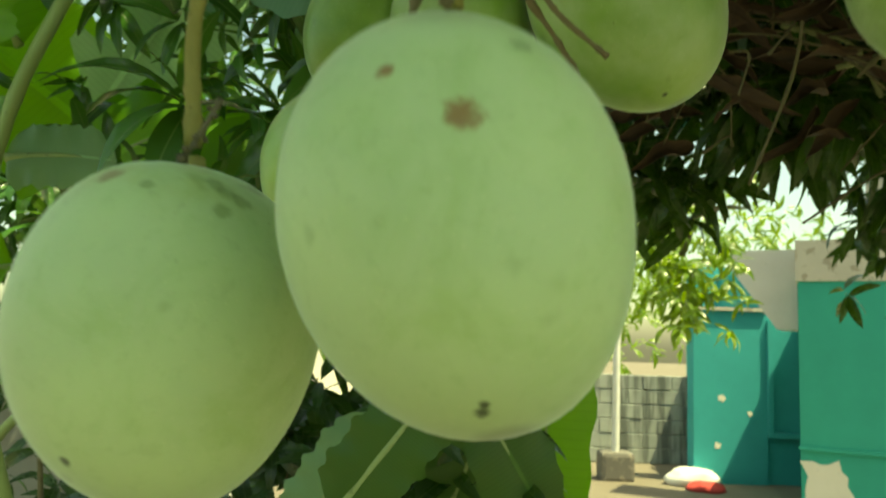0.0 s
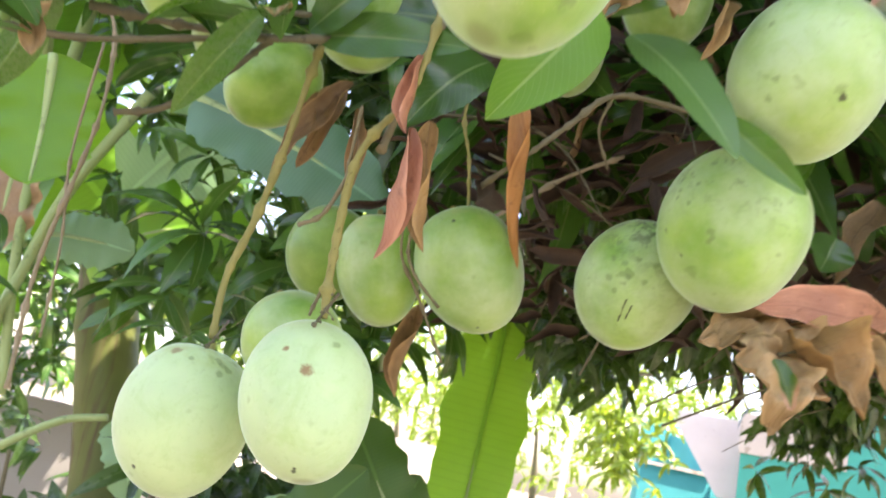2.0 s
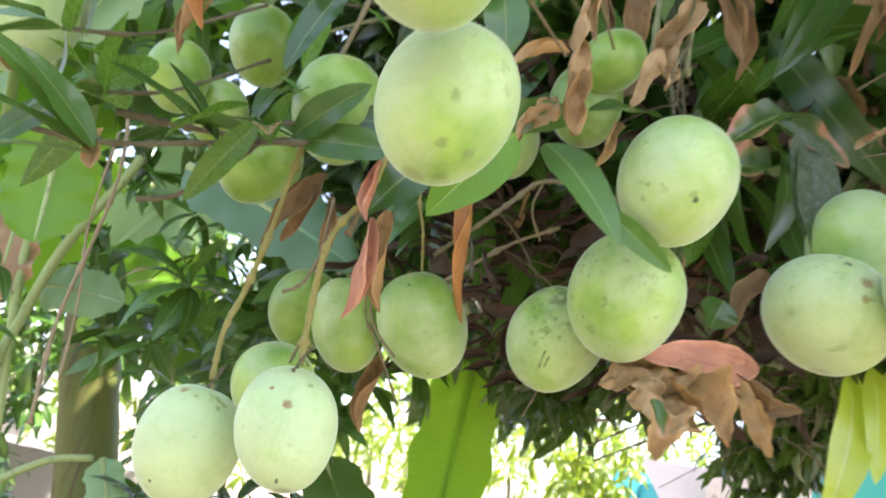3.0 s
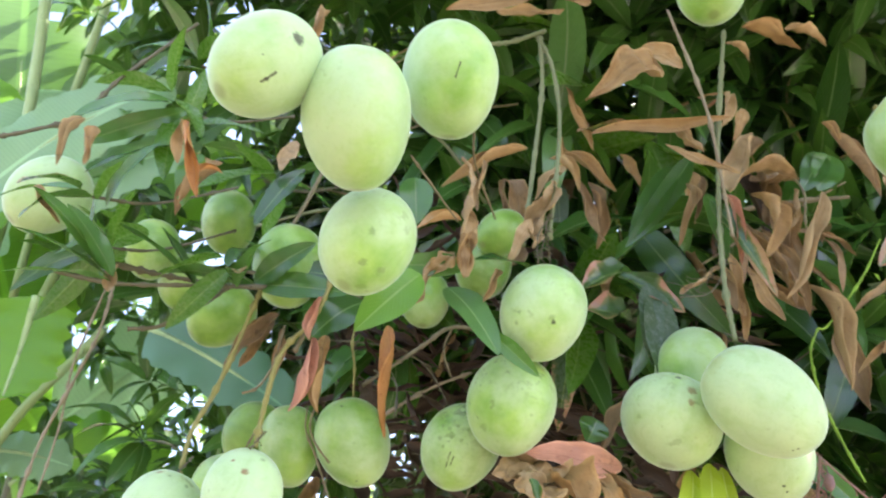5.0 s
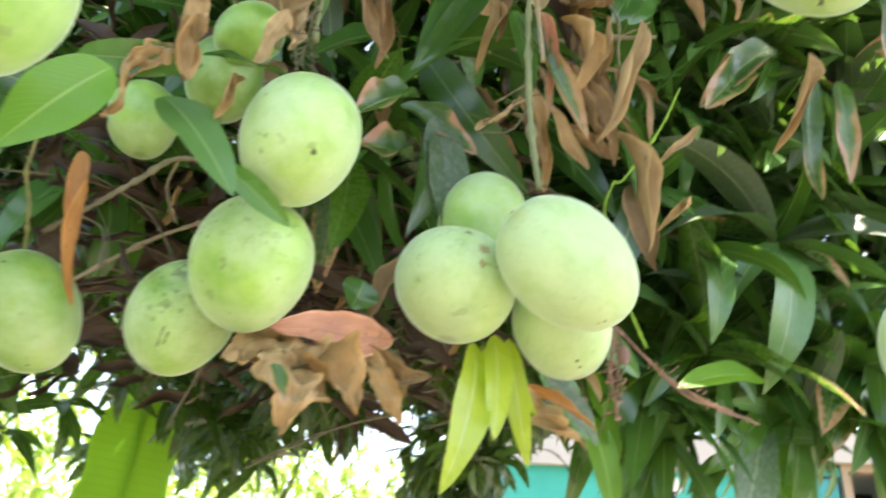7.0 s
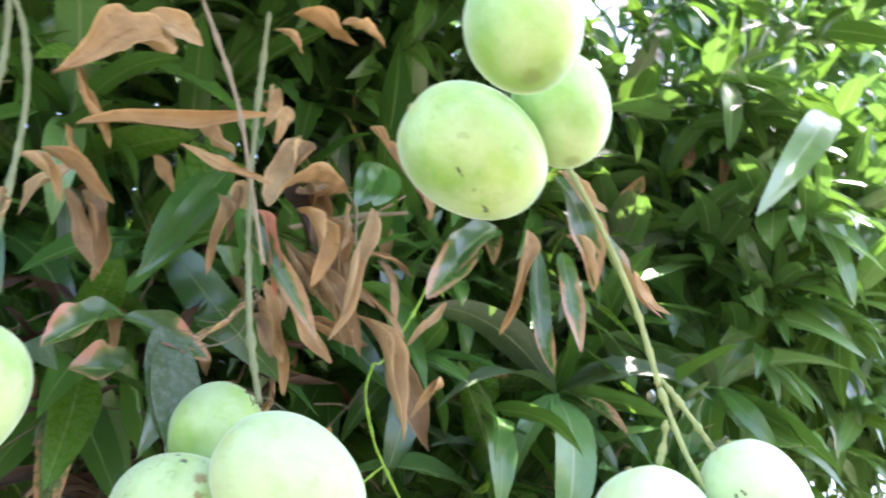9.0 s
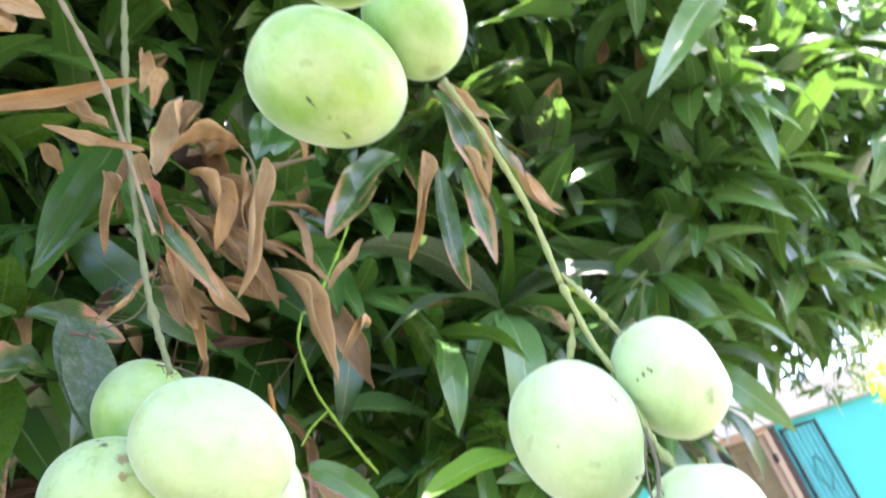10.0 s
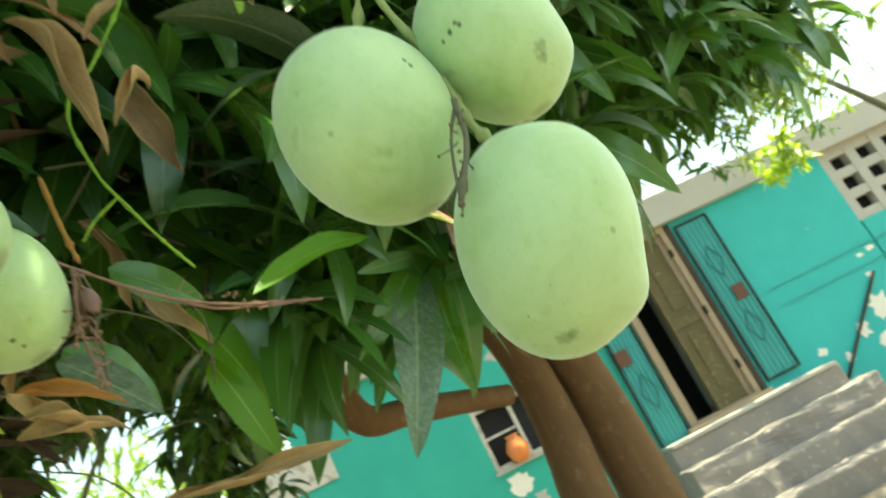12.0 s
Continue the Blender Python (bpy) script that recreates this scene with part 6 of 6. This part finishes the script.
    for v in bm.verts:
        v.co.z = z + (0.03 * noise.noise(v.co * 0.6) if v.co.length < 30 else 0.0)
    return part(name, bm, material, None, "", True)


tagged(sheet("ground", 90, 0.0, ground_material(), 120), "dusty bare earth yard", "ground", kind="structure")

# grey block boundary wall: courses of single blocks
wall = empty("wall_boundary", pose(0.2, 11.0, 0.0))
tagged(wall, "grey concrete block boundary wall", "wall", kind="structure")
bpy.context.view_layer.update()
block = bpy.data.meshes.new("block")
bmb = box(0, 0, 0, 0.39, 0.15, 0.19, 0.008)
bmb.to_mesh(block)
bmb.free()
block.materials.append(STREAKED)
for row in range(6):
    for k in range(9):
        ob = new("block", block)
        ob.parent = wall
        ob.location = (0.4 * k + (0.2 if row % 2 else 0.0), 0.006 * math.sin(k * 3 + row), 0.2 * row)
part("mortar", box(0.02, 0.012, 0, 3.75, 0.13, 1.19), GREY, wall)
wall_pale = part("wall_pale", box(-5.5, 12.9, 0, 1.4, 13.1, 1.75), PALEWALL)
tagged(wall_pale, "sunlit pale plastered garden wall", "wall", kind="structure")
# made-up slab; its pale colour supplies the bright glare past the wall
slab = part("pavement", box(-3.0, 11.7, -0.1, 9.5, 44.0, 0.06), PALEWALL)
tagged(slab, "pale slab added for the white glare beyond the wall", "pavement", kind="structure")
# out-of-view wall, added only to cut low light from behind the viewpoint
wall_light_block = part("wall_light_block", box(-6, -3.9, 0, 4.2, -3.7, 2.0), WHITE)
tagged(wall_light_block, "unseen plain wall added to block low sky light", "wall", kind="structure")
wall_left = part("wall_left", box(-4.2, 4.4, 0, -1.15, 4.55, 1.42, 0.01), GREY)
tagged(wall_left, "weathered grey concrete wall behind the banana plant", "wall", kind="structure")

# white pipe in a concrete foot
post = empty("pipe_post", pose(2.11, 9.6, 0.0))
tagged(post, "white painted pipe post standing in a concrete foot", "post")
pm = tube_mesh("pole", [(0, 0, 0.05), (0.005, 0, 1.0), (0.01, 0, 2.0), (0.03, 0, 2.15), (0.1, 0, 2.3)], 0.045, 0.04, 14, 0.0, 8)
finish("pole", pm, POLE, post)
part("foot", box(-0.2, -0.18, -0.02, 0.2, 0.18, 0.33, 0.05), STONE, post, "rough concrete foot")


def lump(name, loc, size, material, label, category, seed):
    bm = bmesh.new()
    bmesh.ops.create_icosphere(bm, subdivisions=3, radius=1)
    for v in bm.verts:
        q = v.co * (1 + 0.22 * noise.noise(v.co * 1.6 + Vector((seed, 0, 0))))
        v.co = Vector((q.x * size[0], q.y * size[1], max(q.z, -0.55) * size[2]))
    ob = part(name, bm, material, None, "", True)
    ob.location = (loc[0], loc[1], loc[2] + 0.55 * size[2])
    return tagged(ob, label, category)


lump("sack", (2.95, 9.35, 0.0), (0.30, 0.2, 0.14), SACK, "crumpled white woven sack lying on the ground", "sack", 2.0)
lump("basin", (3.0, 9.0, 0.0), (0.22, 0.18, 0.07), REDCLOTH, "red plastic sheet crumpled on the ground", "plastic sheet", 5.0)

# back house behind the corner
annex = empty("annex", pose(0, 0, 0))
tagged(annex, "small teal painted outbuilding with a recessed panel", "outbuilding")
bpy.context.view_layer.update()
part("wall", box(3.02, 9.5, 0, 3.90, 9.75, 2.05), TEAL_BLUE, annex)
part("wall", box(3.6, 9.75, 0, 3.90, 10.3, 2.05), TEAL_BLUE, annex)
part("wall", box(3.90, 9.56, 0, 5.6, 12.5, 2.6), TEAL_BLUE, annex)
part("panel_frame", box(3.90, 9.46, 0.62, 3.96, 9.56, 1.95), TEAL_BLUE, annex)
part("panel_frame", box(3.90, 9.46, 0.56, 4.6, 9.56, 0.62), TEAL_BLUE, annex)
part("coping", box(3.0, 9.46, 2.05, 3.90, 9.77, 2.09), WHITE, annex)
part("upper_wall", box(3.52, 11.2, 0.0, 4.4, 11.4, 2.75), TEAL_BLUE, annex)



def flake(name, m, u, v, r, material, parent, seed, squeeze=1.0, proud=0.003, label=""):
    """A patch of bared plaster with a ragged outline, standing a little proud of the wall face."""
    bm = bmesh.new()
    ring, back = [], []
    for k in range(18):
        a = math.tau * k / 18
        q = r * (0.75 + 0.55 * noise.noise(Vector((2.2 * math.cos(a) + seed, 2.2 * math.sin(a), 0.37 * seed))))
        ring.append(bm.verts.new((u + q * math.cos(a), -proud, v + squeeze * q * math.sin(a))))
        back.append(bm.verts.new((u + 1.06 * q * math.cos(a), 0.002, v + 1.06 * squeeze * q * math.sin(a))))
    bm.faces.new(ring)
    for k in range(18):
        bm.faces.new((ring[k], back[k], back[(k + 1) % 18], ring[(k + 1) % 18]))
    bmesh.ops.recalc_face_normals(bm, faces=bm.faces)
    bm.transform(m)
    return part(name, bm, material, parent, label)


for u, v, r, seed in ((3.36, 1.0, 0.055, 1.3), (3.69, 0.83, 0.04, 2.1), (3.30, 0.45, 0.05, 4.4), (3.52, 1.62, 0.018, 6.0)):
    flake("bare_patch", Matrix.Translation((0, 9.5, 0)), u, v, r, PALEWALL, annex, seed)

# house: facade coordinates s along the wall, outward, up
U_AXIS = Vector((math.sin(radians(118)), math.cos(radians(118)), 0))
OUT = Vector((U_AXIS.y, -U_AXIS.x, 0))
FACADE = Matrix((U_AXIS, -OUT, Vector((0, 0, 1)))).transposed().to_4x4()
FACADE.translation = Vector((3.43, 7.6, 0))
house = empty("house", FACADE)
tagged(house, "teal painted house with a white cornice, grille doors and stone steps", "house")
bpy.context.view_layer.update()


def hpart(name, bm, material, label="", parent=None):
    return part(name, bm, material, parent or house, label)


# walls between the openings; s, depth behind the face, height
T = 0.22
hpart("wall", box(0.0, 0, 0, 0.95, T, 2.26), TEAL_GREEN)
hpart("dado_moulding", box(-0.02, -0.03, 0.66, 0.95, 0.0, 0.69), TEAL_GREEN)
hpart("wall", box(-0.02, T, 0, 0.0, 3.0, 2.26), TEAL_GREEN)
hpart("parapet", box(-0.02, -0.02, 2.26, 0.95, T, 2.66), WHITE, "aged white parapet band")
hpart("wall", box(0.95, 0, 0, 2.44, T, 3.07), TEAL_GREEN)
hpart("wall", box(2.44, 0, 0, 3.30, T, 1.58), TEAL_GREEN)
hpart("wall", box(2.44, 0, 2.27, 3.30, T, 3.07), TEAL_GREEN)
hpart("wall", box(3.30, 0, 0, 4.56, T, 3.20), TEAL_GREEN)
hpart("wall", box(4.56, 0, 0, 5.44, T, 1.05), TEAL_GREEN)
hpart("wall", box(5.44, 0, 0, 7.72, T, 3.24), TEAL)
hpart("wall", box(7.75, 0, 0, 12.0, T, 2.28), TEAL)
hpart("wall", box(9.4, 0, 2.28, 12.0, T, 3.24), TEAL)
hpart("wall", box(0.62, 0.0, 2.66, 0.95, T, 3.07), TEAL_GREEN)
hpart("cornice", box(0.60, -0.10, 3.07, 4.0, T, 3.44, 0.01), GREYWHITE)
hpart("cornice", box(4.0, -0.12, 3.24, 12.0, T, 3.60, 0.01), GREYWHITE, "aged white cornice")
hpart("roof", box(0.9, T, 3.2, 12.0, 5.0, 3.32), GREY)
hpart("back_wall", box(0.9, 4.8, 0, 12.0, 5.0, 3.2), GREY)
hpart("room_floor", box(1.0, T, 0.95, 12.0, 4.8, 1.05), STONE)
# slanted white sunshade at the corner
bm = bmesh.new()
prof = [(-0.80, 2.61), (0.0, 2.61), (0.0, 1.80), (-0.22, 1.80)]
front = [bm.verts.new((x, 0.30, z)) for x, z in prof]
back = [bm.verts.new((x, 0.9, z)) for x, z in prof]
bm.faces.new(front)
bm.faces.new(back[::-1])
for k in range(4):
    bm.faces.new((front[k], back[k], back[(k + 1) % 4], front[(k + 1) % 4]))
bmesh.ops.recalc_face_normals(bm, faces=bm.faces)
hpart("sunshade", bm, CLEANWHITE, "slanted white plaster sunshade")


def frame_bars(parent, s0, s1, z0, z1, d0, d1, w, material, name="frame"):
    part(name, box(s0, d0, z0, s0 + w, d1, z1), material, parent)
    part(name, box(s1 - w, d0, z0, s1, d1, z1), material, parent)
    part(name, box(s0 + w, d0, z1 - w, s1 - w, d1, z1), material, parent)
    part(name, box(s0 + w, d0, z0, s1 - w, d1, z0 + w), material, parent)


# window with a sill
win = empty("window")
win.parent = house
frame_bars(win, 2.44, 3.30, 1.58, 2.27, 0.02, 0.1, 0.05, WHITE, "window_frame")
part("mullion", box(2.85, 0.03, 1.63, 2.89, 0.09, 2.22), WHITE, win)
# black sheet in place of the unlit room behind the window
part("shade_backing", box(2.46, 0.16, 1.60, 3.28, 0.18, 2.25), DARK, win)
part("window_sill", box(2.42, -0.03, 1.55, 3.32, 0.0, 1.58), GREYWHITE, win)
part("stay_bar", box(2.49, 0.01, 1.92, 2.84, 0.02, 1.945), WHITE, win)
# doorway with open leaf and grilles
door = empty("door")
door.parent = house
frame_bars(door, 4.54, 5.46, 1.05, 3.24, -0.03, 0.12, 0.07, FRAMEWOOD, "door_frame")
leaf_door = part("door_leaf", box(4.95, 0.05, 1.12, 5.39, 0.09, 3.17), OLIVE, door, "olive-brown wooden door leaf")
for s0, s1 in ((4.95, 5.00), (5.33, 5.39)):
    part("stile", box(s0, 0.03, 1.12, s1, 0.05, 3.17, 0.004), FRAMEWOOD if s0 > 5 else OLIVE, leaf_door)
for z0, z1 in ((1.12, 1.24), (2.08, 2.20), (3.07, 3.17)):
    part("rail", box(5.00, 0.03, z0, 5.33, 0.05, z1, 0.004), OLIVE, leaf_door)
for z0, z1 in ((1.32, 2.0), (2.28, 2.99)):
    part("door_panel", box(5.08, 0.035, z0, 5.25, 0.05, z1, 0.008), OLIVE, leaf_door)
part("open_leaf_edge", box(4.655, 0.10, 1.12, 4.69, 0.55, 3.15), FRAMEWOOD, door, "edge of the leaf standing open inwards")
part("threshold", box(4.46, -0.14, 1.045, 5.54, 0.10, 1.095, 0.008), FRAMEWOOD, door, "worn pale wooden threshold")
for z in (1.42, 2.10, 2.84):
    part("hinge", box(5.385, -0.036, z, 5.41, 0.03, z + 0.10, 0.003), IRON, door)
part("jamb_strip", box(5.47, -0.045, 1.05, 5.53, 0.0, 3.22), DARKWOOD, door, "dark wooden strip beside the frame")
# black sheet painting the darkness of the room behind the doorway
part("room_shade_sheet", box(4.62, 1.5, 1.05, 5.5, 1.52, 3.2), DARK, door)


def grille(s0, s1, z0, z1, m, label, lock):
    """A folded-back steel grille leaf with upright bars, a sheet behind and a lock plate."""
    g = empty("grille_gate")
    g.parent = house
    g.matrix_local = m
    tagged(g, label)
    frame_bars(g, s0, s1, z0, z1, -0.05, -0.02, 0.02, IRON, "gate_frame")
    part("sheet", box(s0 + 0.03, -0.03, z0 + 0.03, s1 - 0.03, -0.024, z1 - 0.03), METALTEAL, g)
    n = 7
    for k in range(1, n):
        s = s0 + (s1 - s0) * k / n
        part("bar", box(s - 0.005, -0.046, z0 + 0.03, s + 0.005, -0.034, z1 - 0.03), METALTEAL, g)
    mid = (s0 + s1) / 2
    for zc in (z0 + 0.30 * (z1 - z0), z0 + 0.72 * (z1 - z0)):
        for a, b in (((mid - 0.10, zc), (mid, zc + 0.2)), ((mid, zc + 0.2), (mid + 0.10, zc)), ((mid + 0.10, zc), (mid, zc - 0.2)), ((mid, zc - 0.2), (mid - 0.10, zc))):
            finish("diamond_bar", tube_mesh("diamond_bar", [(a[0], -0.05, a[1]), ((a[0] + b[0]) / 2, -0.05, (a[1] + b[1]) / 2), (b[0], -0.05, b[1])], 0.008, 0.008, 6), DARKTEAL, g)
    part("lock_plate", box(s0 + lock, -0.07, (z0 + z1) / 2 - 0.08, s0 + lock + 0.15, -0.052, (z0 + z1) / 2 + 0.1), RUST, g, "rusty lock plate")


grille(5.58, 6.02, 1.15, 3.16, Matrix.Identity(4), "teal steel grille leaf folded back on the wall", 0.2)
grille(4.13, 4.50, 1.0, 3.10, Matrix.Translation((0, -0.02, 0)), "teal steel grille leaf beside the doorway", 0.02)
# bared and flaked plaster
I4 = Matrix.Identity(4)
for u, v, r, q, seed, material in ((2.62, 1.38, 0.15, 1.0, 3.1, PALEWALL), (2.74, 1.16, 0.12, 0.8, 5.2, GREYWHITE), (2.68, 2.90, 0.26, 0.7, 7.7, PALEWALL), (3.04, 2.74, 0.20, 0.6, 8.3, GREYWHITE),
                                   (0.20, 0.36, 0.26, 1.1, 2.6, PALEWALL), (7.30, 1.32, 0.16, 1.3, 4.9, PALEWALL), (6.95, 1.18, 0.10, 1.2, 9.1, PALEWALL),
                                   (7.42, 1.68, 0.06, 1.0, 1.7, PALEWALL), (7.62, 1.96, 0.07, 0.6, 2.9, PALEWALL), (7.45, 1.93, 0.05, 0.6, 6.4, PALEWALL), (6.62, 0.98, 0.09, 0.8, 3.8, PALEWALL),
                                   (7.15, 0.95, 0.16, 0.7, 5.9, PALEWALL), (6.36, 1.16, 0.07, 0.9, 7.1, PALEWALL), (4.28, 0.98, 0.10, 0.7, 8.8, PALEWALL), (3.92, 0.92, 0.11, 0.8, 1.1, GREYWHITE)):
    flake("bare_patch", I4, u, v, r, material, house, seed, q)
# no real recess: a raised black patch paints the hole's shade
flake("hole", I4, 2.76, 2.84, 0.09, DARK, house, 4.2, 1.2, 0.006, "near-black patch painting the shade of a plaster hole")
# steps up to the door
for k in range(3):
    bm = box(4.05 - 0.05 * k, -0.70 - 0.36 * k, 0.0, 6.35 + 0.08 * k, -0.32 - 0.36 * k, 0.79 - 0.26 * k, 0.02)
    bmesh.ops.subdivide_edges(bm, edges=[e for e in bm.edges if e.calc_length() > 0.5], cuts=14, use_grid_fill=True)
    for v in bm.verts:
        q = Vector((v.co.x * 4, k * 7.0, v.co.z * 6))
        v.co.z += (0.030 * noise.noise(q) - 0.01) if v.co.z > 0.1 else 0.0
        v.co.y += 0.035 * noise.noise(q + Vector((9, 0, 0)))
    hpart("step", bm, PLANK)
hpart("landing_edge", box(4.12, -0.345, 1.0, 6.22, -0.0, 1.046, 0.012), GREYWHITE, "pale worn edge of the landing")
hpart("landing", box(4.1, -0.32, 0.0, 6.25, 0.0, 1.0, 0.015), PLANK)
for k in range(3):
    hpart("kerb", box(6.5, -1.9 + 0.3 * k, 0.0, 9.0, -1.6 + 0.3 * k, 0.40 + 0.13 * k, 0.02), PLANK)
# ventilation blocks
vent = empty("vent_block_screen")
vent.parent = house
for i in range(5):
    part("rib", box(7.72 + i * 0.40, 0.02, 2.28, 7.86 + i * 0.40, 0.16, 3.24), GREYWHITE, vent)
for i in range(4):
    for k in range(4):
        part("rib", box(7.86 + k * 0.40, 0.03, 2.28 + i * 0.28, 8.12 + k * 0.40, 0.15, 2.40 + i * 0.28), GREYWHITE, vent)
# black sheet as the shade behind the vent ribs
part("shade_backing", box(7.75, 0.2, 2.28, 9.4, 0.21, 3.24), DARK, vent)
# wall pipes and a leaning pole
hpart("wall_pipe", box(6.2, -0.018, 1.80, 8.4, -0.005, 1.812), METALTEAL, "thin teal wall pipe")
hpart("wall_pipe", box(6.2, -0.018, 2.02, 8.4, -0.005, 2.032), METALTEAL, "thin teal wall pipe")
lean = finish("pole", tube_mesh("pole", [(6.43, -0.03, 0.79), (6.95, -0.03, 1.25), (7.46, -0.03, 1.69)], 0.02, 0.02, 8), DARKWOOD)
lean.parent = house
tagged(lean, "dark pole leaning on the wall")


# vase in the window
def vase():
    prof = [(0.05, 0.0), (0.085, 0.05), (0.095, 0.11), (0.07, 0.17), (0.045, 0.2), (0.06, 0.225), (0.052, 0.225), (0.04, 0.2)]
    verts, faces = [], []
    n = 20
    for r, z in prof:
        for k in range(n):
            a = 2 * math.pi * k / n
            verts.append((r * math.cos(a), r * math.sin(a), z))
    for i in range(len(prof) - 1):
        for k in range(n):
            a, b = i * n + k, i * n + (k + 1) % n
            faces.append((a, b, b + n, a + n))
    faces.append(tuple(range(n))[::-1])
    mesh = bpy.data.meshes.new("vase")
    mesh.from_pydata(verts, [], faces)
    ob = finish("vase", mesh, ORANGE)
    ob.matrix_world = FACADE @ Matrix.Translation((2.74, -0.04, 1.58)) @ Matrix.Scale(1.3, 4)
    return tagged(ob, "orange glazed vase standing on the window sill", "vase")


vase()

# ---- other trees in the yard ----
def far_tree(name, centre, radii, count, size, material, label, seed, trunk_to=None):
    r = random.Random(seed)
    t = empty(name, pose(centre[0], centre[1], 0))
    tagged(t, label, "tree")
    bpy.context.view_layer.update()
    mats = []
    for _ in range(count):
        q = Vector((r.gauss(0, 0.5), r.gauss(0, 0.5), r.gauss(0, 0.5)))
        q = q if q.length < 1 else q.normalized() * r.uniform(0.6, 1)
        c = Vector(centre) + Vector((q.x * radii[0], q.y * radii[1], q.z * radii[2]))
        mats += whorl(r, c, Vector((r.uniform(-1, 1), r.uniform(-1, 0.4), r.uniform(-0.5, 0.8))), r.randint(6, 9), size * r.uniform(0.8, 1.2))
    leaf_mass("crown", mats, material, t, "", seed)
    if trunk_to is None:
        trunk_to = (centre[0] + 0.3, centre[1] + 0.4)
    p = [(trunk_to[0], trunk_to[1], -0.05), (trunk_to[0] * 0.7 + centre[0] * 0.3, trunk_to[1] * 0.7 + centre[1] * 0.3, 0.5 * centre[2]), tuple(centre)]
    under(t, finish("trunk", tube_mesh("trunk", p, 0.09, 0.014, 10, 0.3, 6), BARK))
    return t


def hanging_limb(points, r, centre, radii, count, size, material, seed):
    """A drooping limb of the mango tree with a tuft of leaves at its end."""
    q = random.Random(seed)
    stem(points, r, BARK)
    mats = []
    for _ in range(count):
        c = Vector(centre) + Vector((q.gauss(0, 0.5) * radii[0], q.gauss(0, 0.5) * radii[1], q.gauss(0, 0.5) * radii[2]))
        mats += whorl(q, c, Vector((q.uniform(-0.6, 0.6), q.uniform(-0.6, 0.6), -0.5)), q.randint(6, 9), size * q.uniform(0.8, 1.2))
    leaf_mass("limb_leaves", mats, material, tree, "drooping mango leaves of an outer limb", seed)


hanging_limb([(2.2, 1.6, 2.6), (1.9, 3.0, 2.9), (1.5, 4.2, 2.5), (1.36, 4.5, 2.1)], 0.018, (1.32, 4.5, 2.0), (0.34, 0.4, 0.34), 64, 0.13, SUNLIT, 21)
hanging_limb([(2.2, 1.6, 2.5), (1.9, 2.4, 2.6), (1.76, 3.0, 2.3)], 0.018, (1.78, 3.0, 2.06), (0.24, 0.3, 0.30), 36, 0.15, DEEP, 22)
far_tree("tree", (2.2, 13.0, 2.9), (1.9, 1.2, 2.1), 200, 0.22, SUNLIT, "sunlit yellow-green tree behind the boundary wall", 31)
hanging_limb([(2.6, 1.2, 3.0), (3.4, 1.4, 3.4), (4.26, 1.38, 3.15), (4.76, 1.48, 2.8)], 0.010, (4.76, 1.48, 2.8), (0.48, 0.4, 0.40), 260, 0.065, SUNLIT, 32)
hanging_limb([(2.6, 1.2, 3.1), (3.6, 1.4, 3.5), (4.16, 1.48, 3.05)], 0.008, (4.26, 1.48, 2.9), (0.60, 0.45, 0.38), 210, 0.08, GREEN, 33)
hanging_limb([(2.6, 1.2, 3.0), (3.0, 1.1, 2.95), (3.25, 1.0, 2.6)], 0.010, (3.22, 1.0, 2.52), (0.36, 0.3, 0.22), 120, 0.10, GREEN, 41)
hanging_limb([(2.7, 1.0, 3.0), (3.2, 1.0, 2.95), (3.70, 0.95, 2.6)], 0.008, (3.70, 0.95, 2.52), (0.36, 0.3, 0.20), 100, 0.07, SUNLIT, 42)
stem([(4.76, 1.48, 2.8), (5.3, 1.83, 2.68), (5.84, 2.19, 2.57)], 0.006, BARK)
r32 = random.Random(32)
BROAD = [leaf_arrays(1.0, w, 0.1, 0.2, 0.0, 0.05, 0.1, 0.0, k, 7, 2) for k, w in ((1.0, 0.42), (2.0, 0.5), (3.0, 0.38))]
young = []
for _ in range(24):
    c = Vector((5.84, 2.19, 2.57)) + 0.13 * Vector((r32.uniform(-1, 1), r32.uniform(-1, 1), r32.uniform(-1, 1)))
    young += whorl(r32, c, Vector((r32.uniform(-1, 1), -0.5, 0.4)), 7, 0.10)
leaf_mass("limb_leaves", young, YOUNG, tree, "bright yellow-green young leaves", 82, BROAD)
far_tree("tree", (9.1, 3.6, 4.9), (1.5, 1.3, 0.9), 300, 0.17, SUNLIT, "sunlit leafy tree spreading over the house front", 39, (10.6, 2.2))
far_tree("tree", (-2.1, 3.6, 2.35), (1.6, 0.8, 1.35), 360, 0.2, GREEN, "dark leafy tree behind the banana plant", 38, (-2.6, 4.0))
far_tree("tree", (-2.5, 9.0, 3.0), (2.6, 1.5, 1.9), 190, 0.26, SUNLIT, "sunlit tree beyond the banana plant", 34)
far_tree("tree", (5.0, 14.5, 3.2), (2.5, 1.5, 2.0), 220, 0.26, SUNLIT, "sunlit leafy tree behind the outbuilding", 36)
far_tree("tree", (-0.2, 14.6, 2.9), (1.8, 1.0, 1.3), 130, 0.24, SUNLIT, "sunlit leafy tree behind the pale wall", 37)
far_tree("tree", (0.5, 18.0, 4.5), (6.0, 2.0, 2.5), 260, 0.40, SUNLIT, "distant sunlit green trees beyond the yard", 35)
